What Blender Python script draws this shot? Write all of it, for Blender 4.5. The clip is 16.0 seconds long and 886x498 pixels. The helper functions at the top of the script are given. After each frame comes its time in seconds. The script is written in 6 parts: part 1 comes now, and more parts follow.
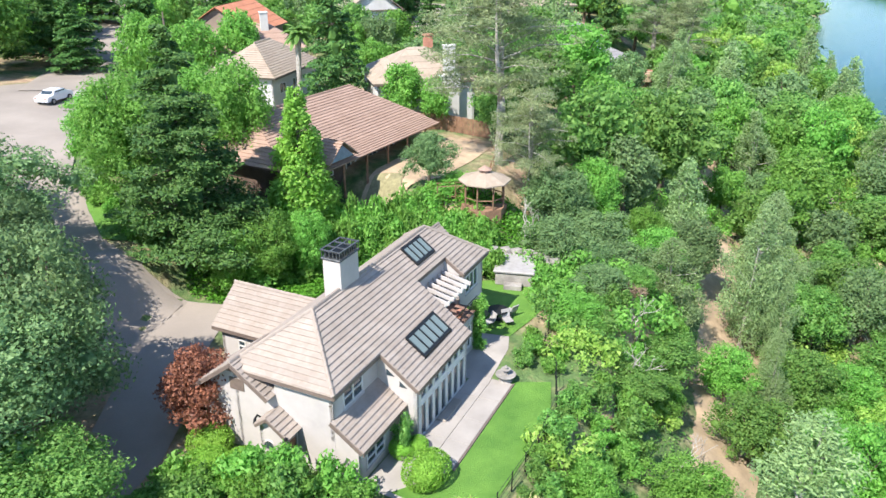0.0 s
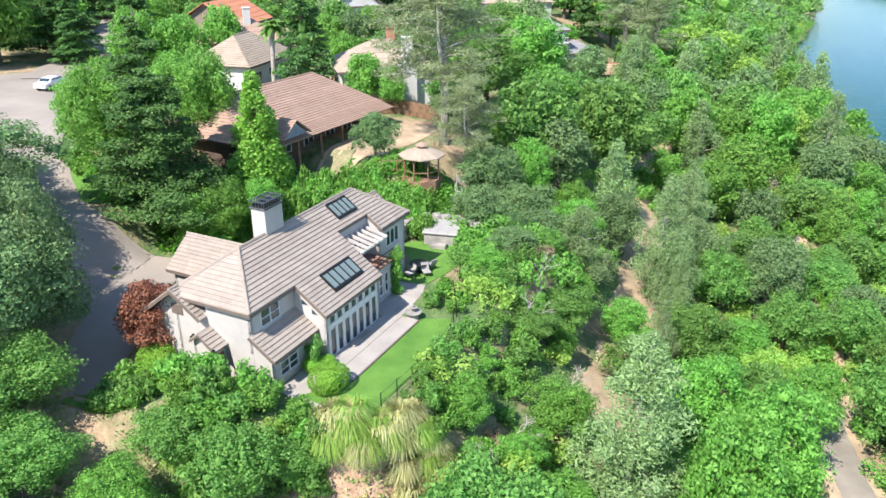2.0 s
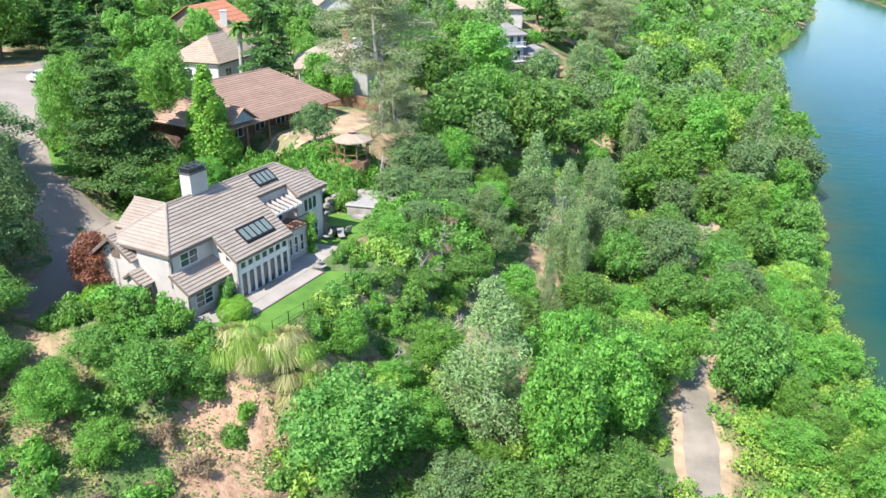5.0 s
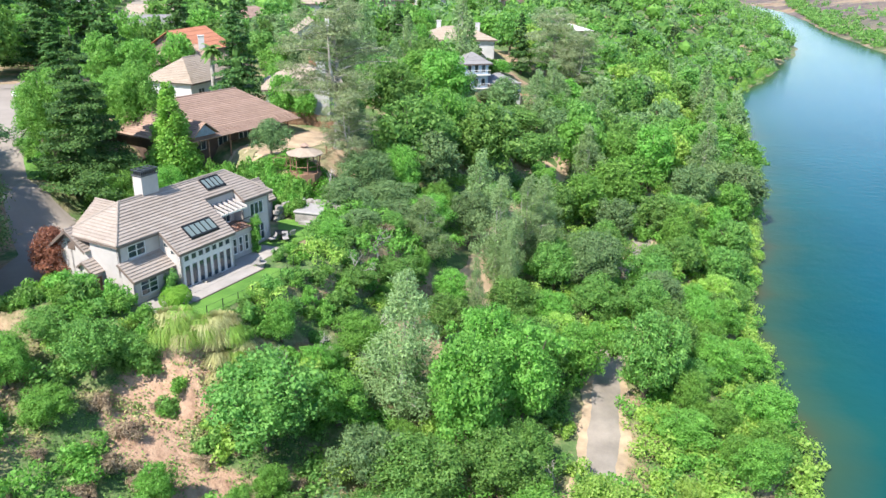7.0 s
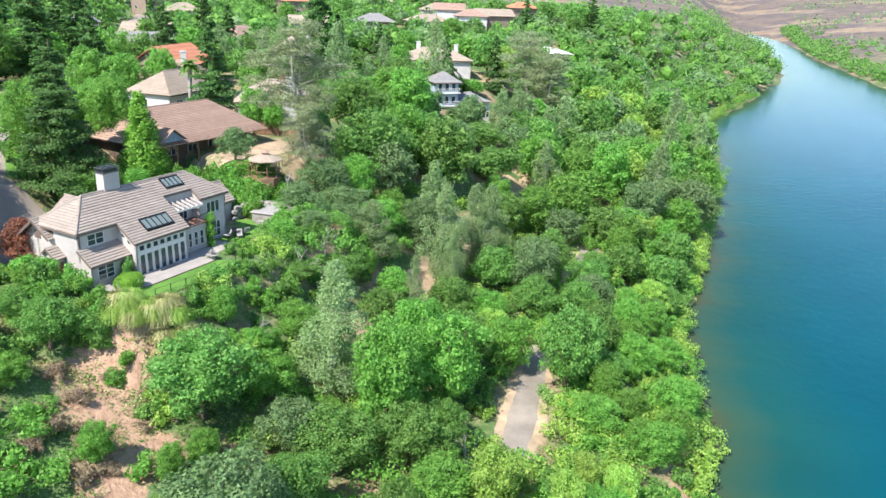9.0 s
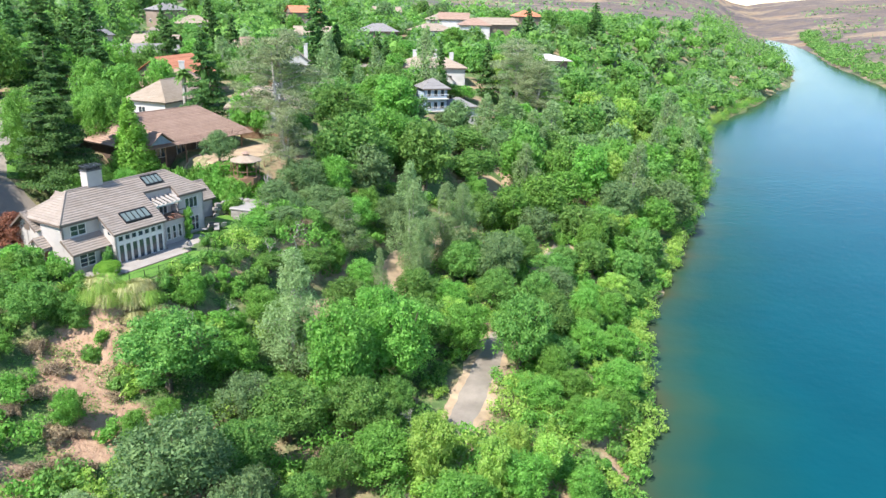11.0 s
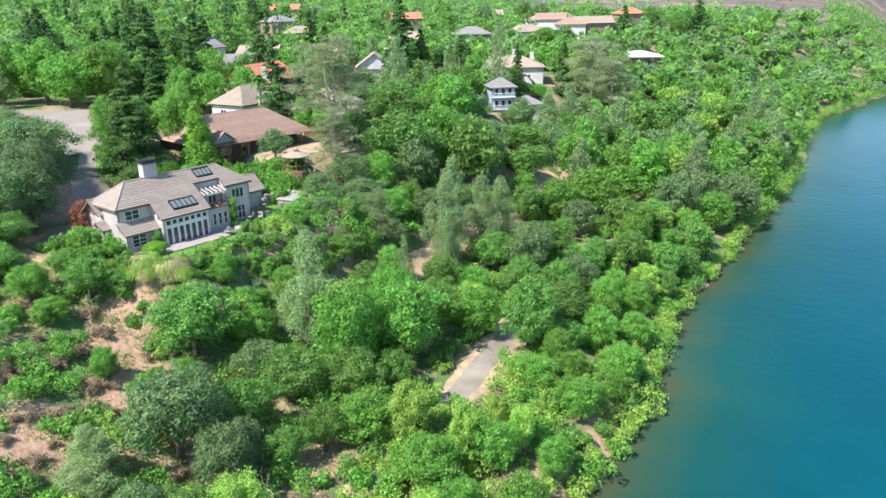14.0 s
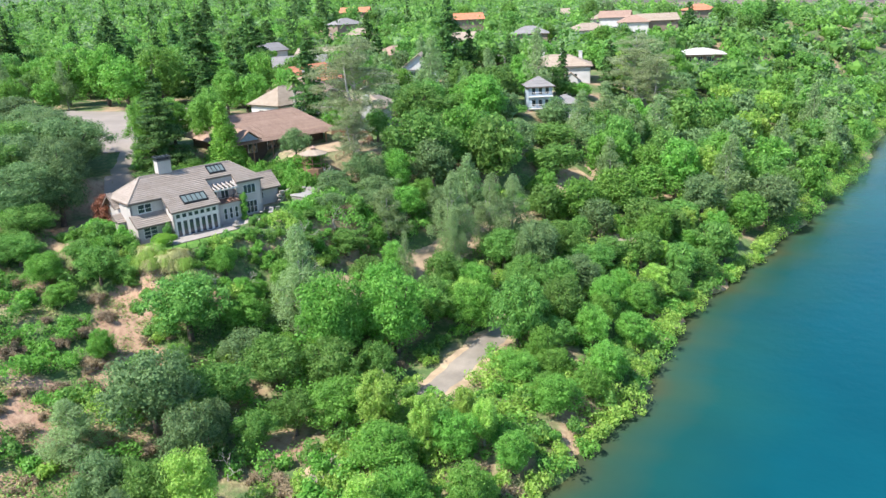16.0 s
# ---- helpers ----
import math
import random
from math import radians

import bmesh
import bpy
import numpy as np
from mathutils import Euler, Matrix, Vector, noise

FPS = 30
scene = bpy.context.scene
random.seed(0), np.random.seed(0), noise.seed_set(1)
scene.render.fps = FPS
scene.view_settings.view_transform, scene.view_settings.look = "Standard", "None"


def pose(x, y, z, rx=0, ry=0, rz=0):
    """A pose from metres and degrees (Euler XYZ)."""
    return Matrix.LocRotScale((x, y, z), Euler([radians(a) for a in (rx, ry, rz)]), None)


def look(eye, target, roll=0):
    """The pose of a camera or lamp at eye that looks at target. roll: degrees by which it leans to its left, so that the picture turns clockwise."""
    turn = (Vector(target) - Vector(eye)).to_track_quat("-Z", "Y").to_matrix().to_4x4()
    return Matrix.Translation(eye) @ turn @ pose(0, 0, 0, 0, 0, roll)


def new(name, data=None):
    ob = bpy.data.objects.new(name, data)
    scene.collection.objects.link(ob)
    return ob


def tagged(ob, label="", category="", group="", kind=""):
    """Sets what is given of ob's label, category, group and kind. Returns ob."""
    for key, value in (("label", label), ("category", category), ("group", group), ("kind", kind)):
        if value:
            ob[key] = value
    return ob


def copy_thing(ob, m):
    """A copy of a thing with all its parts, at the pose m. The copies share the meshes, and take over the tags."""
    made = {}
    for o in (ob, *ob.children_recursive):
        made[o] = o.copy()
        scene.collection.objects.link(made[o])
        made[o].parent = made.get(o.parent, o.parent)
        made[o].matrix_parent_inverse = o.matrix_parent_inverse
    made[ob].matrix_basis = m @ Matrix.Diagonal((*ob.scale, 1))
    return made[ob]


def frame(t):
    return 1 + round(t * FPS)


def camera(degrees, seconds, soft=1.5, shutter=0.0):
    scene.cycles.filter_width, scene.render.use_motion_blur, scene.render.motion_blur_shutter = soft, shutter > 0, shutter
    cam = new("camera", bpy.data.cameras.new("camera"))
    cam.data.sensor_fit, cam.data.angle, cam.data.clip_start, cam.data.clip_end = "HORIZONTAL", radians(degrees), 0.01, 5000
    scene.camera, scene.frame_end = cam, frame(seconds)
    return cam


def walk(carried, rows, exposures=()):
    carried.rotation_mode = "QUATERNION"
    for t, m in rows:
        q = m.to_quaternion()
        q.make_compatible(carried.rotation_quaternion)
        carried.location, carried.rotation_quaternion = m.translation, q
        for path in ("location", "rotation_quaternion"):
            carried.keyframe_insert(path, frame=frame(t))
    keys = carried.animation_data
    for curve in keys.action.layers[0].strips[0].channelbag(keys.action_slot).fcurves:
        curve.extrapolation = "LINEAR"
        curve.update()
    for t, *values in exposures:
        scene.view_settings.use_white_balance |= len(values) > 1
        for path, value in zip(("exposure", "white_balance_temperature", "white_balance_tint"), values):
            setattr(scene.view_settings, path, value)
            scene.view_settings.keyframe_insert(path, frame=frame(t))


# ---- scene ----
cam = camera(60.5, 16.0)
PATH = [
    (0, (-0.214, 0.236, 41.594), (-0.215, 2.071, 40.8), 0.0),
    (0.5, (1.742, -2.313, 41.686), (1.73, -0.477, 40.892), -0.2),
    (1, (3.701, -4.721, 41.827), (3.678, -2.886, 41.032), -0.1),
    (1.5, (5.233, -6.621, 41.985), (5.202, -4.787, 41.188), -0.2),
    (2, (6.605, -8.374, 42.144), (6.567, -6.541, 41.346), -0.1),
    (2.5, (8.088, -10.042, 42.339), (8.043, -8.209, 41.539), -0.2),
    (3, (9.675, -11.721, 42.511), (9.623, -9.889, 41.709), -0.1),
    (3.5, (11.362, -13.549, 42.698), (11.302, -11.717, 41.896), -0.2),
    (4, (12.983, -15.336, 42.847), (12.919, -13.503, 42.051), -0.1),
    (6.3, (20.671, -23.233, 43.232), (20.591, -21.376, 42.494), 1.1),
    (6.5, (21.347, -23.919, 43.24), (21.272, -22.057, 42.515), 1.1),
    (7, (22.975, -25.558, 43.271), (22.901, -23.69, 42.56), 1.4),
    (7.5, (24.616, -27.159, 43.312), (24.542, -25.286, 42.614), 1.7),
    (8, (26.361, -28.868, 43.372), (26.285, -26.99, 42.688), 1.8),
    (8.5, (28.203, -30.617, 43.44), (28.125, -28.735, 42.769), 2.1),
    (9, (30.047, -32.373, 43.532), (29.965, -30.486, 42.874), 2.3),
    (9.5, (31.935, -34.066, 43.534), (31.85, -32.175, 42.889), 2.3),
    (9.7, (32.709, -34.66, 43.535), (32.623, -32.767, 42.897), 2.4),
    (11.8, (40.81, -39.827, 43.946), (40.605, -37.943, 43.307), 0.7),
    (12, (41.623, -40.246, 43.942), (41.403, -38.364, 43.302), 0.6),
    (12.5, (43.903, -40.929, 43.911), (43.641, -39.051, 43.273), 0.2),
    (13, (46.349, -41.378, 43.854), (46.03, -39.509, 43.218), -0.3),
    (13.5, (49.072, -41.664, 43.805), (48.671, -39.81, 43.172), -0.8),
    (14, (51.892, -41.747, 43.736), (51.413, -39.91, 43.105), -1.2),
    (14.5, (54.793, -41.594, 43.689), (54.252, -39.774, 43.06), -1.6),
    (15, (57.603, -41.292, 43.631), (57.01, -39.487, 43.004), -1.8),
    (15.5, (60.394, -40.819, 43.53), (59.751, -39.031, 42.905), -2.1),
    (16, (63.197, -40.139, 43.462), (62.503, -38.37, 42.839), -2.4),
]
walk(cam, [(t, look(eye, target, roll)) for t, eye, target, roll in PATH], exposures=[(0, 0.97), (8, 0.93), (16, 0.86)])

# ---- world and sun ----
SUN_TO = Vector((2.31, 3.0, -4.7)).normalized()
world = bpy.data.worlds.new("sky")
scene.world = world
world.use_nodes = True
wn = world.node_tree
sky = wn.nodes.new("ShaderNodeTexSky")
sky.sky_type = "NISHITA"
sky.sun_disc = False
sky.dust_density, sky.ozone_density, sky.altitude = 0.2, 3.0, 300
sky.sun_elevation = math.asin(-SUN_TO.z)
sky.sun_rotation = math.atan2(-SUN_TO.x, -SUN_TO.y)
wn.links.new(sky.outputs[0], wn.nodes["Background"].inputs[0])
wn.nodes["Background"].inputs[1].default_value = 0.165
sun_data = bpy.data.lights.new("sun", "SUN")
sun_data.energy, sun_data.angle, sun_data.color = 5.0, radians(0.53), (1.0, 0.95, 0.87)
sun = new("sun", sun_data)
sun.matrix_world = Matrix.Translation((0, 0, 200)) @ SUN_TO.to_track_quat("-Z", "Y").to_matrix().to_4x4()


# ---- materials ----
def nodes_of(name):
    m = bpy.data.materials.new(name)
    m.use_nodes = True
    t = m.node_tree
    return m, t, t.nodes["Principled BSDF"]


def tex_noise(t, scale, detail=4.0, coords="Object", rough=0.6):
    c = t.nodes.new("ShaderNodeTexCoord")
    n = t.nodes.new("ShaderNodeTexNoise")
    n.inputs["Scale"].default_value, n.inputs["Detail"].default_value, n.inputs["Roughness"].default_value = scale, detail, rough
    t.links.new(c.outputs[coords], n.inputs["Vector"])
    return n.outputs["Fac"]


def ramp(t, fac, stops):
    r = t.nodes.new("ShaderNodeValToRGB")
    e = r.color_ramp.elements
    while len(e) < len(stops):
        e.new(0.5)
    for k, (p, c) in zip(e, stops):
        k.position, k.color = p, (*c, 1)
    t.links.new(fac, r.inputs[0])
    return r.outputs[0]


def mix(t, fac, a, b, mode="MIX"):
    n = t.nodes.new("ShaderNodeMix")
    n.data_type, n.blend_type = "RGBA", mode
    for sock, val in ((n.inputs[0], fac), (n.inputs[6], a), (n.inputs[7], b)):
        if isinstance(val, (int, float)):
            sock.default_value = val
        elif isinstance(val, tuple):
            sock.default_value = (*val, 1)
        else:
            t.links.new(val, sock)
    return n.outputs[2]


def bump(t, bsdf, height, strength=0.4, dist=0.05):
    b = t.nodes.new("ShaderNodeBump")
    b.inputs["Strength"].default_value, b.inputs["Distance"].default_value = strength, dist
    t.links.new(height, b.inputs["Height"])
    t.links.new(b.outputs[0], bsdf.inputs["Normal"])


def plain(name, c, rough=0.7, metal=0.0, var=0.12, scale=3.0, bumpy=0.0, fine=25.0):
    """A surface of one colour with stains at two scales."""
    m, t, b = nodes_of(name)
    lo = tuple(max(v * (1 - var * 1.6), 0) for v in c)
    hi = tuple(min(v * (1 + var), 1) for v in c)
    a = ramp(t, tex_noise(t, scale), [(0.3, lo), (0.7, hi)])
    g = ramp(t, tex_noise(t, fine, 2), [(0.3, (1 - var,) * 3), (0.7, (1, 1, 1))])
    t.links.new(mix(t, 0.6, a, g, "MULTIPLY"), b.inputs["Base Color"])
    b.inputs["Roughness"].default_value, b.inputs["Metallic"].default_value = rough, metal
    if bumpy:
        bump(t, b, tex_noise(t, fine, 3), bumpy, 0.03)
    return m


def roof_mat(name, c):
    """Tile: every course and every tile a little different, with weathering."""
    m, t, b = nodes_of(name)
    o = t.nodes.new("ShaderNodeObjectInfo")
    per = ramp(t, o.outputs["Random"], [(0.0, tuple(v * 0.93 for v in c)), (1.0, tuple(min(1, v * 1.06) for v in c))])
    st = ramp(t, tex_noise(t, 0.9), [(0.3, (0.82, 0.79, 0.76)), (0.65, (1, 1, 1))])
    vor = t.nodes.new("ShaderNodeTexVoronoi")
    vor.inputs["Scale"].default_value = 4.5
    co = t.nodes.new("ShaderNodeTexCoord")
    t.links.new(co.outputs["Object"], vor.inputs["Vector"])
    bw = t.nodes.new("ShaderNodeRGBToBW")
    t.links.new(vor.outputs["Color"], bw.inputs[0])
    tile = ramp(t, bw.outputs[0], [(0.2, (0.9, 0.89, 0.88)), (0.8, (1, 1, 1))])
    t.links.new(mix(t, 0.9, mix(t, 0.8, per, st, "MULTIPLY"), tile, "MULTIPLY"), b.inputs["Base Color"])
    b.inputs["Roughness"].default_value = 0.85
    bump(t, b, tex_noise(t, 18, 3), 0.5, 0.03)
    return m


def leaf_mat(name, dark, light, trans=0.3, rough=0.55):
    """Foliage: each leaf, each clump and each plant differs in tone."""
    m, t, b = nodes_of(name)
    g = t.nodes.new("ShaderNodeNewGeometry")
    o = t.nodes.new("ShaderNodeObjectInfo")
    leaf = ramp(t, g.outputs["Random Per Island"], [(0.0, dark), (1.0, light)])
    clump = ramp(t, tex_noise(t, 0.55, 3), [(0.3, (0.78, 0.82, 0.78)), (0.7, (1.12, 1.08, 1.0))])
    col = mix(t, 0.85, leaf, clump, "MULTIPLY")
    hs = t.nodes.new("ShaderNodeHueSaturation")
    mr = t.nodes.new("ShaderNodeMapRange")
    mr.inputs[3].default_value, mr.inputs[4].default_value = 0.494, 0.512
    mv = t.nodes.new("ShaderNodeMapRange")
    mv.inputs[3].default_value, mv.inputs[4].default_value = 0.84, 1.2
    t.links.new(o.outputs["Random"], mr.inputs[0])
    t.links.new(o.outputs["Random"], mv.inputs[0])
    t.links.new(mr.outputs[0], hs.inputs["Hue"])
    t.links.new(mv.outputs[0], hs.inputs["Value"])
    t.links.new(col, hs.inputs["Color"])
    t.links.new(hs.outputs[0], b.inputs["Base Color"])
    b.inputs["Roughness"].default_value = rough
    b.inputs["Specular IOR Level"].default_value = 0.25
    tr = t.nodes.new("ShaderNodeBsdfTranslucent")
    t.links.new(hs.outputs[0], tr.inputs[0])
    ms = t.nodes.new("ShaderNodeMixShader")
    ms.inputs[0].default_value = trans
    t.links.new(b.outputs[0], ms.inputs[1])
    t.links.new(tr.outputs[0], ms.inputs[2])
    t.links.new(ms.outputs[0], t.nodes["Material Output"].inputs[0])
    return m


STUCCO = plain("stucco", (0.45, 0.41, 0.388), 0.9, var=0.08, scale=0.6, bumpy=0.25)
STUCCO_TAN = plain("tan_stucco", (0.27, 0.205, 0.16), 0.9, var=0.12, scale=0.6, bumpy=0.25)
STUCCO_WHITE = plain("white_stucco", (0.56, 0.54, 0.52), 0.9, var=0.08, scale=0.6)
WHITE = plain("white_paint", (0.62, 0.60, 0.575), 0.5, var=0.06)
BLUE_PAINT = plain("pale_blue_paint", (0.42, 0.52, 0.62), 0.6)
TRIM = plain("brown_trim", (0.16, 0.12, 0.10), 0.6)
DARK = plain("dark_metal", (0.03, 0.032, 0.035), 0.45, 0.6)
TILE = roof_mat("weathered_tile", (0.33, 0.278, 0.240))
# brown boards, coloured darker to stand in for shade under the porch roof
SHADED_BOARDS = plain("brown_boards", (0.12, 0.08, 0.062), 0.8, var=0.2, scale=1.5)
TILE_BROWN = roof_mat("brown_tile", (0.345, 0.232, 0.18))
TILE_ORANGE = roof_mat("orange_tile", (0.55, 0.22, 0.12))
TILE_TAN = roof_mat("tan_tile", (0.36, 0.292, 0.228))
TILE_GREY = roof_mat("grey_shingle", (0.25, 0.24, 0.24))
CONCRETE = plain("pale_concrete", (0.335, 0.302, 0.275), 0.9, var=0.12, scale=0.5, bumpy=0.2)
ROADMAT = plain("sunbleached_road", (0.285, 0.243, 0.208), 0.92, var=0.12, scale=0.15, bumpy=0.2, fine=8)
PATHMAT = plain("grey_path", (0.285, 0.245, 0.205), 0.95, var=0.15, scale=0.4, bumpy=0.3, fine=8)
DIRT = plain("dry_dirt", (0.44, 0.325, 0.215), 0.95, var=0.2, scale=0.5, bumpy=0.4, fine=6)
STONE = plain("rough_stone", (0.31, 0.285, 0.26), 0.95, var=0.25, scale=1.2, bumpy=0.6, fine=6)
WOOD = plain("weathered_wood", (0.25, 0.14, 0.085), 0.85, var=0.25, scale=2)
TERRACOTTA = plain("terracotta", (0.42, 0.19, 0.125), 0.85, var=0.12)
TARP = plain("grey_cover", (0.33, 0.31, 0.30), 0.8, var=0.1)
BARK = plain("bark", (0.15, 0.115, 0.09), 0.95, var=0.3, scale=3, bumpy=0.6, fine=12)
BARK_PALE = plain("pale_bark", (0.42, 0.38, 0.34), 0.95, var=0.25, scale=3)
BLUE_BIN = plain("blue_plastic", (0.02, 0.10, 0.42), 0.4)
CARWHITE = plain("white_car_paint", (0.72, 0.73, 0.75), 0.25, var=0.02)
RUBBER = plain("tyre_rubber", (0.02, 0.02, 0.02), 0.9)
GLASS, gt, gb = nodes_of("window_glass")
gb.inputs["Base Color"].default_value = (0.035, 0.05, 0.06, 1)
gb.inputs["Roughness"].default_value, gb.inputs["Specular IOR Level"].default_value = 0.06, 0.8
SKYGLASS, gt, gb = nodes_of("skylight_glass")
gb.inputs["Base Color"].default_value = (0.16, 0.20, 0.19, 1)
gb.inputs["Roughness"].default_value, gb.inputs["Specular IOR Level"].default_value = 0.12, 0.9

L_OAK = leaf_mat("oak_leaf", (0.104, 0.249, 0.057), (0.267, 0.465, 0.122), 0.5)
L_BRIGHT = leaf_mat("bright_leaf", (0.124, 0.297, 0.050), (0.284, 0.533, 0.118), 0.5)
L_GREY = leaf_mat("greygreen_leaf", (0.119, 0.211, 0.088), (0.246, 0.369, 0.156), 0.42)
L_PINE = leaf_mat("grey_pine_needle", (0.193, 0.300, 0.125), (0.359, 0.489, 0.225), 0.42)
L_SPIRE = leaf_mat("poplar_leaf", (0.20, 0.42, 0.06), (0.36, 0.62, 0.13), 0.5)
L_CLIP = leaf_mat("box_leaf", (0.17, 0.36, 0.045), (0.31, 0.56, 0.09), 0.4)
L_PINE_OLD = leaf_mat("old_pine_needle", (0.218, 0.289, 0.142), (0.425, 0.501, 0.273), 0.4)
L_CONIFER = leaf_mat("dark_needle", (0.046, 0.129, 0.04), (0.142, 0.272, 0.071), 0.38)
L_WILLOW = leaf_mat("yellowgreen_leaf", (0.221, 0.399, 0.070), (0.467, 0.643, 0.164), 0.5)
L_RED = leaf_mat("red_leaf", (0.15, 0.06, 0.045), (0.36, 0.14, 0.095), 0.35)
L_DRY = leaf_mat("dry_twig", (0.22, 0.155, 0.105), (0.40, 0.31, 0.22), 0.1)
L_LAWN = leaf_mat("ivy_leaf", (0.071, 0.238, 0.022), (0.172, 0.416, 0.053), 0.4)
L_STRAW = leaf_mat("straw_blade", (0.30, 0.30, 0.10), (0.58, 0.55, 0.30), 0.25)


# ---- mesh helpers ----
def link_mesh(name, verts, faces, mat, parent=None, label=""):
    me = bpy.data.meshes.new(name)
    me.from_pydata(verts, [], faces)
    me.materials.append(mat)
    ob = new(name, me)
    ob.parent = parent
    if label:
        tagged(ob, label)
    return ob


def part(name, bm, mat, parent=None, label=""):
    """Links a bmesh as one mesh object, under a thing or a part."""
    me = bpy.data.meshes.new(name)
    bm.normal_update()
    bm.to_mesh(me)
    bm.free()
    me.materials.append(mat)
    ob = new(name, me)
    ob.parent = parent
    if label:
        tagged(ob, label)
    return ob


def thing(name, m, label, category, group=""):
    ob = new(name)
    ob.empty_display_size = 0.5
    ob.matrix_basis = m
    return tagged(ob, label, category, group)


def add_box(bm, lo, hi, bevel=0.0, m=None):
    c = [(a + b) / 2 for a, b in zip(lo, hi)]
    s = [max(abs(b - a), 1e-4) for a, b in zip(lo, hi)]
    r = bmesh.ops.create_cube(bm, size=1.0, matrix=(m or Matrix()) @ Matrix.Translation(c) @ Matrix.Diagonal((*s, 1)))
    if bevel:
        es = {e for v in r["verts"] for e in v.link_edges}
        bmesh.ops.bevel(bm, geom=list(es), offset=bevel, segments=1, affect="EDGES")
    return bm


def box(name, lo, hi, mat, parent=None, label="", bevel=0.015):
    return part(name, add_box(bmesh.new(), lo, hi, bevel), mat, parent, label)


def tube(bm, pts, radii, seg=7):
    """A tapered round limb along points."""
    rings = []
    for i, p in enumerate(pts):
        p = Vector(p)
        d = Vector(pts[min(i + 1, len(pts) - 1)]) - Vector(pts[max(i - 1, 0)])
        q = d.to_track_quat("Z", "Y")
        rings.append([bm.verts.new(p + q @ Vector((math.cos(a) * radii[i], math.sin(a) * radii[i], 0))) for a in (2 * math.pi * k / seg for k in range(seg))])
    for a, b in zip(rings, rings[1:]):
        for k in range(seg):
            bm.faces.new((a[k], a[(k + 1) % seg], b[(k + 1) % seg], b[k]))
    bm.faces.new(rings[0][::-1])
    bm.faces.new(rings[-1])
    return bm


# ---- the lie of the land ----
SHORE_Y = np.array([-300, -60, -20, 19, 25, 33, 45, 58, 63, 81, 92, 117, 147, 175, 205, 245, 360, 450, 624, 900, 3000.0])
SHORE_X = np.array([20, 36, 42, 49.5, 51, 54.3, 56, 57.5, 58.5, 65, 69.5, 77, 87, 94, 100, 111, 172, 212, 262, 330, 900.0])
BANK_Y = np.array([-300, 200, 382, 472, 564, 640, 900, 3000.0])
BANK_X = np.array([235, 236, 242, 261, 278, 299, 372, 980.0])
PROF_D = np.array([-60, -18, -8, -3, 0, 3, 9, 20, 27, 34, 40, 46, 51, 56, 70, 100, 180, 320, 700.0])
PROF_Z = np.array([-7, -4.5, -1.7, -0.7, -0.1, 1.2, 2.5, 3.1, 4.0, 6.2, 9.6, 13.6, 16.4, 18.6, 19.8, 20.6, 23, 26, 45.0])
# the hillside below the garden's south end lies lower
SOUTH_Z = np.array([-7, -4.5, -1.7, -0.7, -0.1, 1.2, 2.5, 3.1, 4.0, 5.3, 7.0, 9.0, 10.8, 12.6, 15.6, 18.5, 23, 26, 45.0])
HOUSE_O, HOUSE_Z, HOUSE_TURN = (-1.57, 33.094), 16.2, -25.46
HU, HV = (0.43, 0.903), (0.903, -0.43)


def to_local(x, y):
    dx, dy = x - HOUSE_O[0], y - HOUSE_O[1]
    return dx * HU[0] + dy * HU[1], dx * HV[0] + dy * HV[1]


def to_world(u, v):
    return HOUSE_O[0] + u * HU[0] + v * HV[0], HOUSE_O[1] + u * HU[1] + v * HV[1]


def wavy(x, y):
    return (np.sin(x * 0.31 + 1.3 * np.sin(y * 0.17)) * np.cos(y * 0.27 + 0.8 * np.sin(x * 0.13)) + 0.5 * np.sin(x * 0.83 + y * 0.4) * np.cos(y * 0.71 - x * 0.3))


def smooth(a):
    a = np.clip(a, 0, 1)
    return a * a * (3 - 2 * a)


